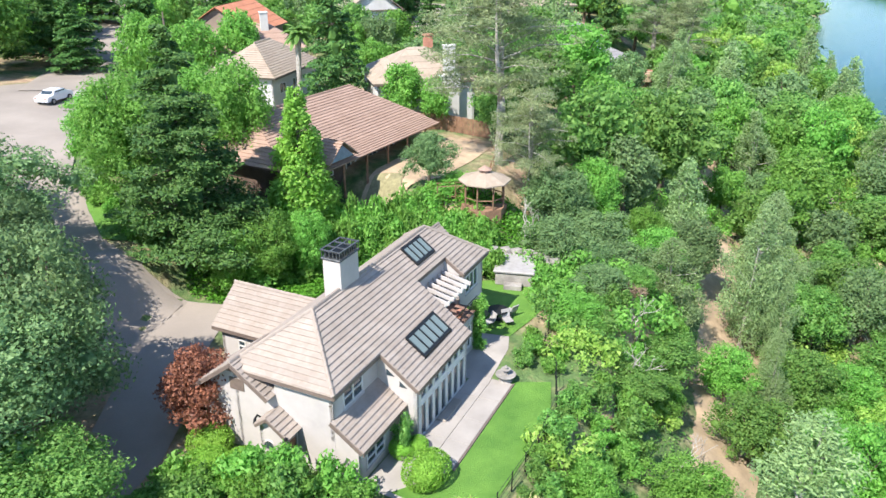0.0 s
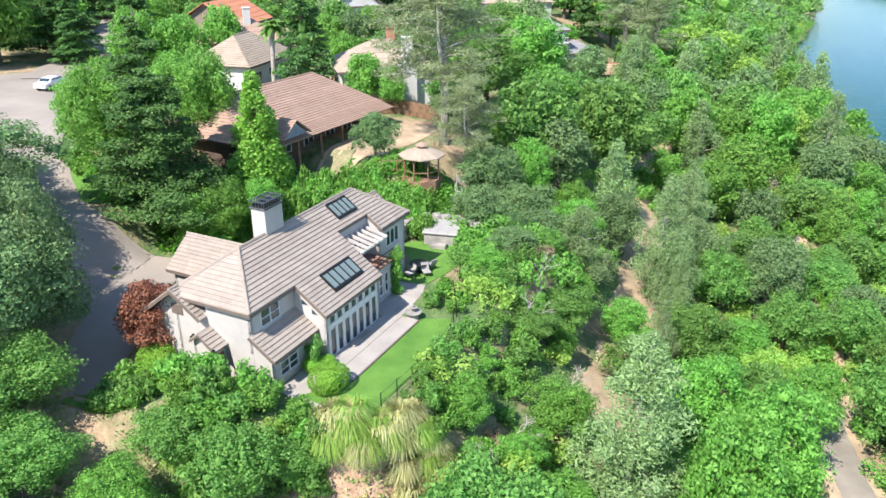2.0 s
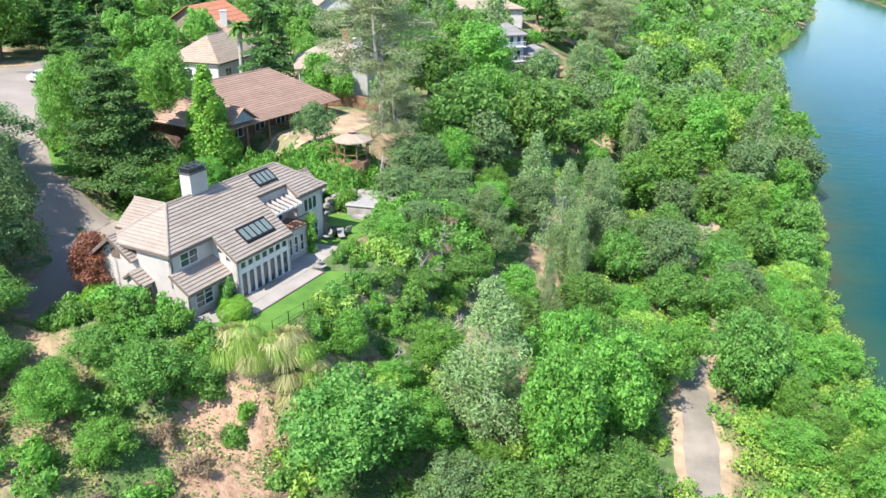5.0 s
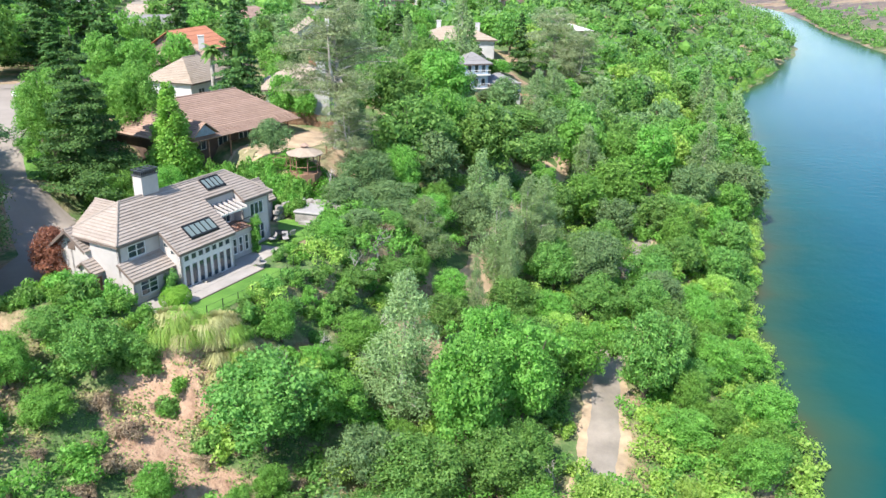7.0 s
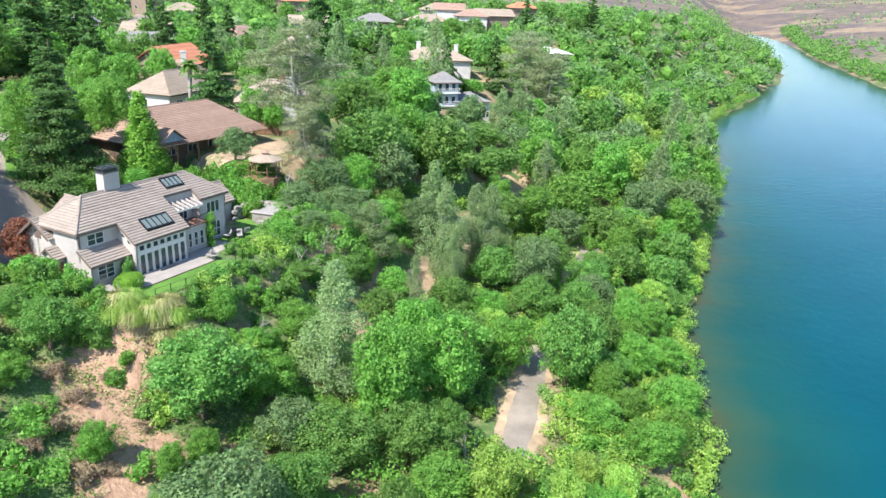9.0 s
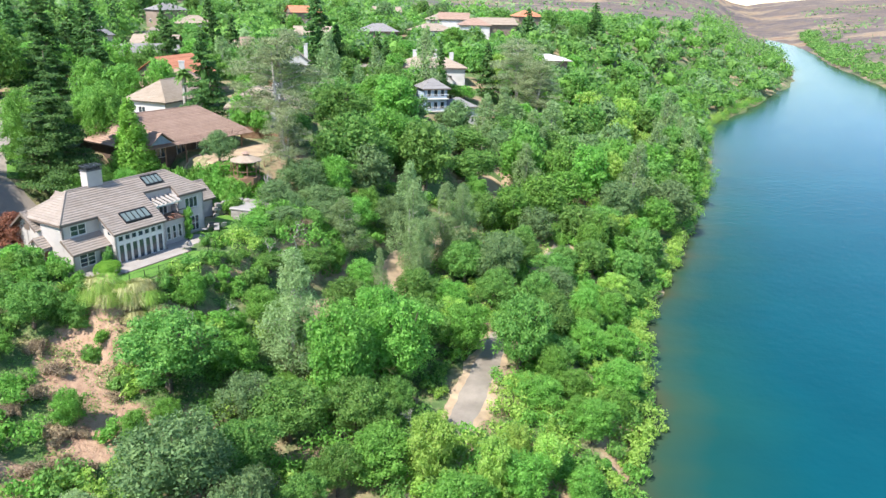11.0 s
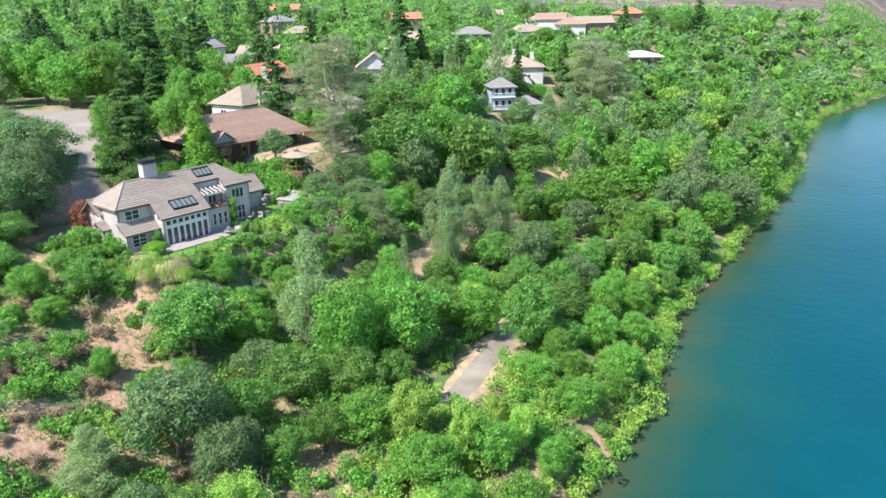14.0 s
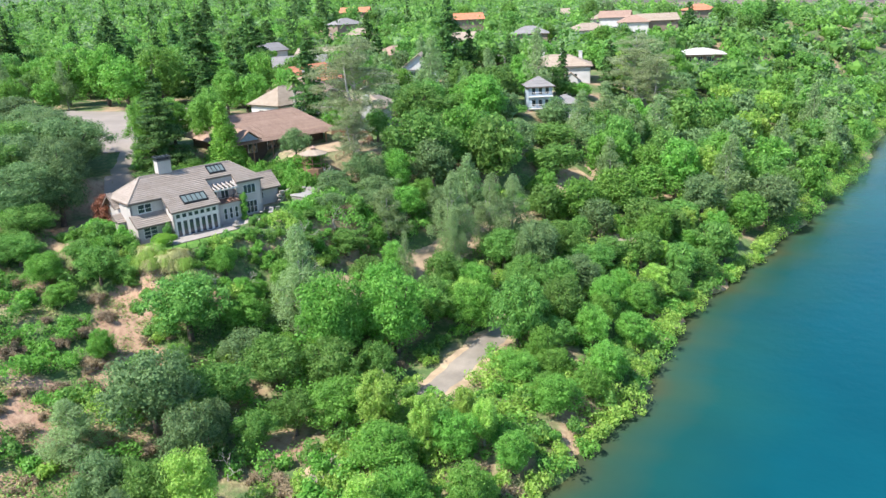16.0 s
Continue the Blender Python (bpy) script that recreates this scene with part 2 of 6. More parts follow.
def ground(x, y):
    """Height of the land, for numbers or arrays."""
    x, y = np.asarray(x, float), np.asarray(y, float)
    d = np.interp(y, SHORE_Y, SHORE_X) - x + 0.8 * np.sin(y * 0.35) + 0.5 * np.sin(y * 0.93 + 1.0) + 1.6 * np.sin(y * 0.061 + 2.0) * smooth((y - 90) / 60)
    south = smooth((28.5 - y) / 6)
    z = np.interp(d, PROF_D, PROF_Z) * (1 - south) + np.interp(d, PROF_D, SOUTH_Z) * south
    # the bank rises upstream, and so does the plateau of the far streets
    z = z + 2.4 * smooth((y - 36) / 34) * smooth((d - 6) / 9) * smooth((52 - d) / 12)
    z = z + 1.8 * smooth((y - 105) / 50) * smooth((d - 48) / 20)
    # the higher ground of the houses behind the garden
    lift = smooth((y - 52) / 10) * smooth((d - 47) / 8) * 1.6
    z = z + lift * smooth((140 - y) / 60)
    z = z + 6 * smooth((y - 190) / 130) * smooth((d - 25) / 60)
    z = z + 0.28 * wavy(x, y) * smooth((d - 2) / 6) * smooth((60 - d) / 25)
    # levelled garden round the house
    u, v = to_local(x, y)
    low_u = -4.9 - 5.0 * smooth((-3 - v) / 5)
    out = np.maximum(np.maximum((low_u - u) * 1.5, u - 22.5), np.maximum(-22 - v, v - 5.2))
    k = smooth(1 - out / 5.0)
    z = z * (1 - k) + HOUSE_Z * k
    # far uplands
    far = smooth((y - 650) / 1500) * (72 + 16 * np.sin(x * 0.0035 + 0.6) + 7 * np.sin(x * 0.011 + y * 0.004))
    z = z + np.where(d > 0, far * smooth(d / 200), 0)
    # the far bank
    e = x - np.interp(y, BANK_Y, BANK_X)
    zr = np.interp(e, [-60, -4, 0, 6, 40, 150, 500, 1500], [-7, -1, 0, 2, 8, 20, 50, 95]) + 1.2 * np.sin(x * 0.021 + y * 0.013) * smooth(e / 60) + far * 0.45
    return np.where(d < 0, np.maximum(np.interp(d, PROF_D, PROF_Z), zr), z)


def gz(x, y):
    return float(ground(x, y))


def steps(parts):
    out = []
    for a, b, s in parts:
        out.extend(np.arange(a, b, s))
    return np.array(out + [parts[-1][1]])


xs = steps([(-1600, -300, 65), (-300, -90, 10), (-90, -40, 3), (-40, 75, 1.25), (75, 130, 4), (130, 420, 12), (420, 2200, 70)])
ys = steps([(-260, -60, 20), (-60, -10, 4), (-10, 90, 1.25), (90, 170, 3), (170, 700, 12), (700, 3300, 60)])
gx, gy = np.meshgrid(xs, ys)
gzz = ground(gx, gy)
nx, ny = len(xs), len(ys)
idx = np.arange(nx * ny).reshape(ny, nx)
quads = np.stack([idx[:-1, :-1], idx[:-1, 1:], idx[1:, 1:], idx[1:, :-1]], -1).reshape(-1, 4)

# bare patches of the slope: x, y, radius
DIRT_SPOTS = [(0.4, 24.0, 2.3), (2.6, 24.6, 1.5), (-1.2, 22.0, 2.2), (0.4, 19.6, 2.0), (4.2, 17.2, 2.2), (6.2, 17.0, 1.8), (4.4, 12.8, 1.8), (1.8, 6.5, 2.0), (4.2, 2.6, 2.6), (16.5, 10.5, 2.0), (25.4, 13.2, 1.6), (10.4, 36.6, 1.4), (9, -5, 3.0)]
bare = np.zeros_like(gx)
for cx, cy, cr in DIRT_SPOTS:
    bare = np.maximum(bare, 0.8 * smooth(1.75 - np.hypot(gx - cx, gy - cy) / cr))
EARTH, t, b = nodes_of("hillside_earth")
n1 = tex_noise(t, 0.11, 6)
n2 = tex_noise(t, 1.4, 5)
soil = ramp(t, n2, [(0.25, (0.20, 0.125, 0.08)), (0.5, (0.36, 0.245, 0.16)), (0.75, (0.46, 0.36, 0.235))])
grass = ramp(t, n2, [(0.25, (0.05, 0.095, 0.03)), (0.55, (0.10, 0.165, 0.05)), (0.8, (0.23, 0.22, 0.105))])
near = mix(t, ramp(t, n1, [(0.38, (0, 0, 0)), (0.53, (1, 1, 1))]), soil, grass)
bare_at = t.nodes.new("ShaderNodeAttribute")
bare_at.attribute_name = "bare"
add = t.nodes.new("ShaderNodeMath")
add.operation = "ADD"
t.links.new(bare_at.outputs["Fac"], add.inputs[0])
t.links.new(tex_noise(t, 0.9, 6), add.inputs[1])
red = ramp(t, n2, [(0.25, (0.20, 0.115, 0.075)), (0.5, (0.37, 0.235, 0.16)), (0.75, (0.45, 0.31, 0.21))])
near = mix(t, ramp(t, add.outputs[0], [(0.78, (0, 0, 0)), (0.95, (1, 1, 1))]), near, red)
sep = t.nodes.new("ShaderNodeSeparateXYZ")
tc = t.nodes.new("ShaderNodeTexCoord")
t.links.new(tc.outputs["Object"], sep.inputs[0])
mr = t.nodes.new("ShaderNodeMapRange")
mr.inputs[1].default_value, mr.inputs[2].default_value = 380, 620
t.links.new(sep.outputs["Y"], mr.inputs[0])
hill = ramp(t, tex_noise(t, 0.0075, 12, rough=0.72), [(0.34, (0.10, 0.085, 0.10)), (0.43, (0.24, 0.175, 0.12)), (0.5, (0.12, 0.095, 0.10)), (0.58, (0.36, 0.27, 0.17)), (0.68, (0.27, 0.125, 0.08))])
hill = mix(t, 0.55, hill, ramp(t, tex_noise(t, 0.09, 8, rough=0.75), [(0.4, (0.3, 0.32, 0.30)), (0.6, (0.85, 0.82, 0.82))]), "MULTIPLY")
mx2 = t.nodes.new("ShaderNodeMapRange")
mx2.inputs[1].default_value, mx2.inputs[2].default_value = -160, 40
t.links.new(sep.outputs["X"], mx2.inputs[0])
forest = ramp(t, tex_noise(t, 0.03, 7), [(0.3, (0.035, 0.075, 0.035)), (0.5, (0.07, 0.12, 0.05)), (0.75, (0.17, 0.17, 0.10))])
hill = mix(t, mx2.outputs[0], forest, hill)
t.links.new(mix(t, mr.outputs[0], near, hill), b.inputs["Base Color"])
b.inputs["Roughness"].default_value = 0.95
bump(t, b, tex_noise(t, 3.0, 6), 0.7, 0.25)
ground_ob = link_mesh("ground", np.stack([gx, gy, gzz], -1).reshape(-1, 3).tolist(), quads.tolist(), EARTH)
ground_ob.data.polygons.foreach_set("use_smooth", [True] * len(quads))
col = ground_ob.data.attributes.new("bare", "FLOAT", "POINT")
col.data.foreach_set("value", bare.reshape(-1))
tagged(ground_ob, "dry hillside of reddish soil, straw and green grass above the river", "ground", kind="structure")

# the river, a flat sheet with a shallow margin along its banks
wx, wy = steps([(20, 130, 2.0), (130, 420, 8), (420, 1100, 40)]), steps([(-260, -30, 10), (-30, 200, 2.5), (200, 700, 10), (700, 3300, 80)])
mx, my = np.meshgrid(wx, wy)
depth = np.clip(-ground(mx, my) / 7, 0, 1)
nx, ny = len(wx), len(wy)
idx = np.arange(nx * ny).reshape(ny, nx)
quads = np.stack([idx[:-1, :-1], idx[:-1, 1:], idx[1:, 1:], idx[1:, :-1]], -1).reshape(-1, 4)
WATER, t, b = nodes_of("river_water")
at = t.nodes.new("ShaderNodeAttribute")
at.attribute_name = "depth"
# tones by depth; the deep end's extra blue paints in reflected sky
wcol = ramp(t, at.outputs["Fac"], [(0.01, (0.06, 0.065, 0.03)), (0.1, (0.03, 0.072, 0.046)), (0.24, (0.008, 0.066, 0.062)), (0.6, (0.003, 0.067, 0.085)), (1.0, (0.002, 0.074, 0.122))])
patch = ramp(t, tex_noise(t, 0.035, 5), [(0.35, (0.8, 0.85, 0.9)), (0.65, (1.1, 1.1, 1.1))])
t.links.new(mix(t, 0.7, wcol, patch, "MULTIPLY"), b.inputs["Base Color"])
b.inputs["Roughness"].default_value, b.inputs["IOR"].default_value = 0.15, 1.33
b.inputs["Specular IOR Level"].default_value = 0.06
bump(t, b, tex_noise(t, 0.5, 6), 0.3, 0.25)
water = link_mesh("water", np.stack([mx, my, mx * 0], -1).reshape(-1, 3).tolist(), quads.tolist(), WATER)
col = water.data.attributes.new("depth", "FLOAT", "POINT")
col.data.foreach_set("value", depth.reshape(-1))
tagged(water, "calm blue-green river, brownish and shallow along its bank", "river", kind="structure")


def ribbon(name, pts, width, mat, label, lift=0.10, kind="structure", category="path", step=1.0):
    """A strip laid on the land along points; its edge wavers a little."""
    P = [Vector((*p, 0)) for p in pts]
    line = []
    for a, b in zip(P, P[1:]):
        n = max(1, int((b - a).length / step))
        line += [a.lerp(b, i / n) for i in range(n)]
    line.append(P[-1])
    for _ in range(6):
        line = [line[0]] + [(line[i - 1] + line[i] * 2 + line[i + 1]) / 4 for i in range(1, len(line) - 1)] + [line[-1]]
    cols = max(2, int(width / 0.8))
    vs, fs = [], []
    for i, p in enumerate(line):
        d = (line[min(i + 1, len(line) - 1)] - line[max(i - 1, 0)]).normalized()
        s = Vector((-d.y, d.x, 0))
        w = width * (1 + 0.07 * math.sin(i * 0.9) + 0.05 * math.sin(i * 2.3 + 1))
        for k in range(cols + 1):
            q = p + s * w * (k / cols - 0.5)
            vs.append((q.x, q.y, gz(q.x, q.y) + lift - (0.25 if k in (0, cols) else 0)))
    for i in range(len(line) - 1):
        for k in range(cols):
            a = i * (cols + 1) + k
            fs.append((a, a + 1, a + cols + 2, a + cols + 1))
    ob = link_mesh(name, vs, fs, mat)
    ob.data.polygons.foreach_set("use_smooth", [True] * len(fs))
    return tagged(ob, label, category, kind=kind)


def sheet(name, outline, mat, label, lift=0.08, category="ground", step=0.9, z=None):
    """A patch of surface laid on the land inside an outline."""
    bm = bmesh.new()
    f = bm.faces.new([bm.verts.new((*p, 0)) for p in outline])
    bmesh.ops.triangulate(bm, faces=[f])
    for ax in (0, 1):
        lo, hi = min(p[ax] for p in outline), max(p[ax] for p in outline)
        for c in np.arange(lo + step, hi, step):
            co, no = [0, 0, 0], [0, 0, 0]
            co[ax], no[ax] = c, 1
            bmesh.ops.bisect_plane(bm, geom=bm.verts[:] + bm.edges[:] + bm.faces[:], plane_co=co, plane_no=no)
    for v in bm.verts:
        v.co.z = (gz(v.co.x, v.co.y) if z is None else z) + lift
    bm.normal_update()
    for f in bm.faces:
        if f.normal.z < 0:
            f.normal_flip()
    return tagged(part(name, bm, mat), label, category, kind="structure")


PAVED = [(24, -60), (28, -20), (31, 10), (32.6, 20), (34.4, 27.5), (35.6, 33), (36.6, 39), (37.9, 46), (40.6, 54), (44.8, 68), (47, 77), (53, 98), (62, 125), (75, 165)]
TRAIL = [(15.6, 32.5), (18.3, 40.5), (23.8, 56.5), (27.8, 71.5), (33, 88.5), (37, 104.5), (45, 130), (53, 158), (70, 215)]


# ---- the house above the river ----
def P(u, v, z):
    return Vector((v, u, z))


def clip(poly, axis_fn, lo, hi):
    """Keeps the part of a flat polygon where lo <= axis_fn <= hi."""
    for sign, lim in ((1, lo), (-1, -hi)):
        out = []
        for i, a in enumerate(poly):
            b = poly[(i + 1) % len(poly)]
            fa, fb = sign * axis_fn(a) - lim, sign * axis_fn(b) - lim
            if fa >= 0:
                out.append(a)
            if (fa >= 0) != (fb >= 0):
                out.append(a.lerp(b, fa / (fa - fb)))
        poly = out
        if len(poly) < 3:
            return []
    return poly


def roof_face(parent, poly, mat, course=0.31, lip=0.06, zref=None):
    """One slope of a roof in overlapping courses of tile, each a solid strip."""
    n = (poly[1] - poly[0]).cross(poly[2] - poly[0]).normalized()
    if n.z < 0:
        poly, n = poly[::-1], -n
    down = Vector((n.x, n.y, 0)).normalized()
    fall = math.sqrt(1 - n.z * n.z)
    z0 = min(p.z for p in poly) if zref is None else zref
    dz = course * fall
    top = max(p.z for p in poly)
    k = math.floor((min(p.z for p in poly) - z0) / dz + 1e-6)
    while z0 + k * dz < top - 1e-3:
        a, b = z0 + k * dz, z0 + (k + 1) * dz
        strip = clip(poly, lambda p: p.z, a, b + 0.02)
        k += 1
        if len(strip) < 3:
            continue
        bm = bmesh.new()
        up = [bm.verts.new(p + n * (0.02 + lip * (1 - (p.z - a) / (b - a)))) for p in strip]
        dn = [bm.verts.new(p - n * 0.05) for p in strip]
        bm.faces.new(up)
        bm.faces.new(dn[::-1])
        for i in range(len(strip)):
            j = (i + 1) % len(strip)
            bm.faces.new((up[j], up[i], dn[i], dn[j]))
        part("tile_course", bm, mat, parent)


def wall(parent, a, b, z0, z1, openings=(), mat=None, name="wall", thick=0.2, top=None):
    """A wall from a to b (u, v), its outside on the right-hand side of that way; openings are (s0, s1, low, high) along it.
    top: extra outline points (s, z) over z1 for a gable."""
    A, B = P(*a, 0), P(*b, 0)
    d = (B - A).normalized()
    n = Vector((d.y, -d.x, 0))
    length = (B - A).length
    ss = sorted({0, length, *[o[0] for o in openings], *[o[1] for o in openings]})
    zs = sorted({z0, z1, *[o[2] for o in openings], *[o[3] for o in openings]})
    bm = bmesh.new()
    for s0, s1 in zip(ss, ss[1:]):
        for c0, c1 in zip(zs, zs[1:]):
            m = ((s0 + s1) / 2, (c0 + c1) / 2)
            if any(o[0] < m[0] < o[1] and o[2] < m[1] < o[3] for o in openings):
                continue
            bm.faces.new([bm.verts.new(A + d * s + Vector((0, 0, z))) for s, z in ((s0, c0), (s1, c0), (s1, c1), (s0, c1))])
    if top:
        bm.faces.new([bm.verts.new(A + d * s + Vector((0, 0, z))) for s, z in [(0, z1), (length, z1), *top]])
    bmesh.ops.remove_doubles(bm, verts=bm.verts, dist=1e-4)
    bmesh.ops.recalc_face_normals(bm, faces=bm.faces)
    r = bmesh.ops.extrude_face_region(bm, geom=bm.faces[:])
    bmesh.ops.translate(bm, verts=[v for v in r["geom"] if isinstance(v, bmesh.types.BMVert)], vec=-n * thick)
    bmesh.ops.recalc_face_normals(bm, faces=bm.faces)
    part(name, bm, mat or STUCCO, parent)
    return A, d, n


def lattice(ss, zs, place, depth):
    """One connected grille: every second cell both ways is open."""
    bm = bmesh.new()
    vs = [[bm.verts.new(place(s, z)) for z in zs] for s in ss]
    for i in range(len(ss) - 1):
        for j in range(len(zs) - 1):
            if not (i % 2 and j % 2):
                bm.faces.new((vs[i][j], vs[i + 1][j], vs[i + 1][j + 1], vs[i][j + 1]))
    r = bmesh.ops.extrude_face_region(bm, geom=bm.faces[:])
    bmesh.ops.translate(bm, verts=[v for v in r["geom"] if isinstance(v, bmesh.types.BMVert)], vec=depth)
    bmesh.ops.recalc_face_normals(bm, faces=bm.faces)
    return bm


def window(parent, w, s0, s1, z0, z1, cols=2, rows=2, name="window", frame_mat=None, glass=None, sill=True):
    """A window in the wall w = (start, way, outward): frame with glazing bars, panes and a sill."""
    A, d, n = w
    m = Matrix((d.to_4d(), n.to_4d(), (0, 0, 1, 0), (0, 0, 0, 1))).transposed()
    m[3] = (0, 0, 0, 1)
    m = Matrix.Translation(A) @ m
    f = 0.07
    ss = [s0] + [x for i in range(cols) for x in (s0 + (s1 - s0) * i / cols + (f if i == 0 else f / 2), s0 + (s1 - s0) * (i + 1) / cols - (f if i == cols - 1 else f / 2))] + [s1]
    zs = [z0] + [x for i in range(rows) for x in (z0 + (z1 - z0) * i / rows + (f if i == 0 else f / 3), z0 + (z1 - z0) * (i + 1) / rows - (f if i == rows - 1 else f / 3))] + [z1]
    bm = lattice(ss, zs, lambda s, z: m @ Vector((s, 0.03, z)), (m.to_3x3() @ Vector((0, -0.14, 0))))
    win = part(name, bm, frame_mat or WHITE, parent)
    for i in range(cols):
        for j in range(rows):
            a, b2 = s0 + (s1 - s0) * i / cols, s0 + (s1 - s0) * (i + 1) / cols
            c, e = z0 + (z1 - z0) * j / rows, z0 + (z1 - z0) * (j + 1) / rows
            part("pane", add_box(bmesh.new(), (a + 0.02, -0.06, c + 0.02), (b2 - 0.02, -0.045, e - 0.02), 0, m), glass or GLASS, win)
    if sill:
        part("sill", add_box(bmesh.new(), (s0 - 0.06, -0.02, z0 - 0.09), (s1 + 0.06, 0.09, z0 - 0.01), 0.012, m), STUCCO, win)
    return win


def ridge_caps(parent, a, b, mat, r=0.11):
    """Capping tiles along a ridge or hip."""
    d = b - a
    n = max(2, int(d.length / 0.42))
    q = d.to_track_quat("Y", "Z").to_matrix().to_4x4()
    me = None
    for i in range(n):
        if me is None:
            bm = bmesh.new()
            pts = [(-r, -0.06), (-r * 0.6, 0.03), (0, 0.07), (r * 0.6, 0.03), (r, -0.06)]
            L0, L1 = -0.5 * d.length / n - 0.02, 0.5 * d.length / n + 0.02
            lo = [bm.verts.new((x, L0, z + 0.03)) for x, z in pts]
            hi = [bm.verts.new((x, L1, z)) for x, z in pts]
            for k in range(4):
                bm.faces.new((lo[k], lo[k + 1], hi[k + 1], hi[k]))
            bm.faces.new(lo[::-1])
            bm.faces.new(hi)
            ob = part("ridge_tile", bm, mat, parent)
            me = ob.data
        else:
            ob = new("ridge_tile", me)
            ob.parent = parent
        ob.matrix_basis = Matrix.Translation(a.lerp(b, (i + 0.5) / n) + Vector((0, 0, 0.07))) @ q


def board(parent, a, b, h=0.2, w=0.06, mat=None, name="fascia"):
    """A board along an eave or rake from a to b."""
    d = b - a
    q = d.to_track_quat("Y", "Z").to_matrix().to_4x4()
    bm = add_box(bmesh.new(), (-w / 2, -d.length / 2, -h), (w / 2, d.length / 2, 0), 0)
    ob = part(name, bm, mat or TRIM, parent)
    ob.matrix_basis = Matrix.Translation((a + b) / 2) @ q
    return ob


house = thing("house", pose(*HOUSE_O, HOUSE_Z, 0, 0, HOUSE_TURN), "large two-storey pale stucco house with weathered tile roofs", "house")
SL = 0.74


def zr(v):
    return 3.38 + SL * (0.2 - v)


RV, RZ = -5.2, zr(-5.2)
roof = part("roof", add_box(bmesh.new(), (-7.6, -3.2, 4.75), (-2.8, 13.0, 4.85)), TRIM, house, "weathered grey-brown tile roof")
# river slope, in pieces round the balcony
for poly in ([(-4.5, -2), (6.5, -2), (6.5, RV), (-1.3, RV)], [(6.5, -3.3), (10.3, -3.3), (10.3, RV), (6.5, RV)], [(10.3, -2), (14.4, -2), (11.2, RV), (10.3, RV)], [(-0.2, 0.2), (6.5, 0.2), (6.5, -2), (-0.2, -2)]):
    roof_face(roof, [P(u, v, zr(v)) for u, v in poly], TILE, zref=3.38)
ZE = zr(-2)
roof_face(roof, [P(-4.5, -2, ZE), P(-1.3, RV, RZ), P(-4.5, -8.4, ZE)], TILE, zref=3.38)
roof_face(roof, [P(14.4, -2, ZE), P(11.2, RV, RZ), P(14.4, -8.4, ZE)], TILE, zref=3.38)
roof_face(roof, [P(-4.5, -8.4, ZE), P(-1.3, RV, RZ), P(11.2, RV, RZ), P(14.4, -8.4, ZE)], TILE, zref=3.38)
for a, b in ((P(-1.3, RV, RZ), P(11.2, RV, RZ)), (P(-4.5, -2, ZE), P(-1.3, RV, RZ)), (P(14.4, -2, ZE), P(11.2, RV, RZ)), (P(-4.5, -8.4, ZE), P(-1.3, RV, RZ)), (P(14.4, -8.4, ZE), P(11.2, RV, RZ))):
    ridge_caps(roof, a, b, TILE)
for a, b in ((P(-4.5, -2, ZE), P(-0.2, -2, ZE)), (P(-0.2, -2, ZE), P(-0.2, 0.2, 3.38)), (P(-0.2, 0.2, 3.38), P(6.5, 0.2, 3.38)), (P(6.5, 0.2, 3.38), P(6.5, -3.3, zr(-3.3))), (P(6.5, -3.3, zr(-3.3)), P(10.3, -3.3, zr(-3.3))),
             (P(10.3, -3.3, zr(-3.3)), P(10.3, -2, ZE)), (P(10.3, -2, ZE), P(14.4, -2, ZE)), (P(14.4, -2, ZE), P(14.4, -8.4, ZE)), (P(-4.5, -2, ZE), P(-4.5, -8.4, ZE))):
    board(house, a, b)
# cross gable over the front, and the garage wing
GP, GV = 5.45, -7.9
roof_face(roof, [P(-4.75, GV, GP), P(-1.5, GV, GP), P(-1.5, -10.7, 3.35), P(-4.75, -10.7, 3.35)], TILE)
roof_face(roof, [P(-4.75, GV, GP), P(-2.5, GV, GP), P(-2.5, -5.7, 3.9), P(-4.75, -5.7, 3.9)], TILE)
ridge_caps(roof, P(-4.75, GV, GP), P(-1.8, GV, GP), TILE)
board(house, P(-4.78, GV, GP), P(-4.78, -10.7, 3.35))
board(house, P(-4.78, GV, GP), P(-4.78, -5.7, 3.9))
GR, GU = 5.05, 3.3
roof_face(roof, [P(GU, -14.2, GR), P(GU, -7.0, GR), P(0.85, -7.0, 3.2), P(0.85, -14.2, 3.2)], TILE)
roof_face(roof, [P(GU, -14.2, GR), P(GU, -7.0, GR), P(5.75, -7.0, 3.2), P(5.75, -14.2, 3.2)], TILE)
ridge_caps(roof, P(GU, -14.2, GR), P(GU, -7.3, GR), TILE)
for u in (0.85, 5.75):
    board(house, P(GU, -14.22, GR), P(u, -14.22, 3.2))
    board(house, P(u, -14.2, 3.2), P(u, -8.2, 3.2))
# lower wing beyond, on the hill side
roof_face(roof, [P(13.8, -8.1, 4.25), P(19.3, -8.1, 4.25), P(19.3, -5.8, 2.35), P(13.8, -5.8, 2.35)], TILE)
roof_face(roof, [P(13.8, -8.1, 4.25), P(19.3, -8.1, 4.25), P(19.3, -10.4, 2.35), P(13.8, -10.4, 2.35)], TILE)
ridge_caps(roof, P(13.8, -8.1, 4.25), P(19.3, -8.1, 4.25), TILE)
board(house, P(14.12, -5.8, 2.35), P(19.3, -5.8, 2.35))
board(house, P(19.32, -8.1, 4.25), P(19.32, -5.8, 2.35))
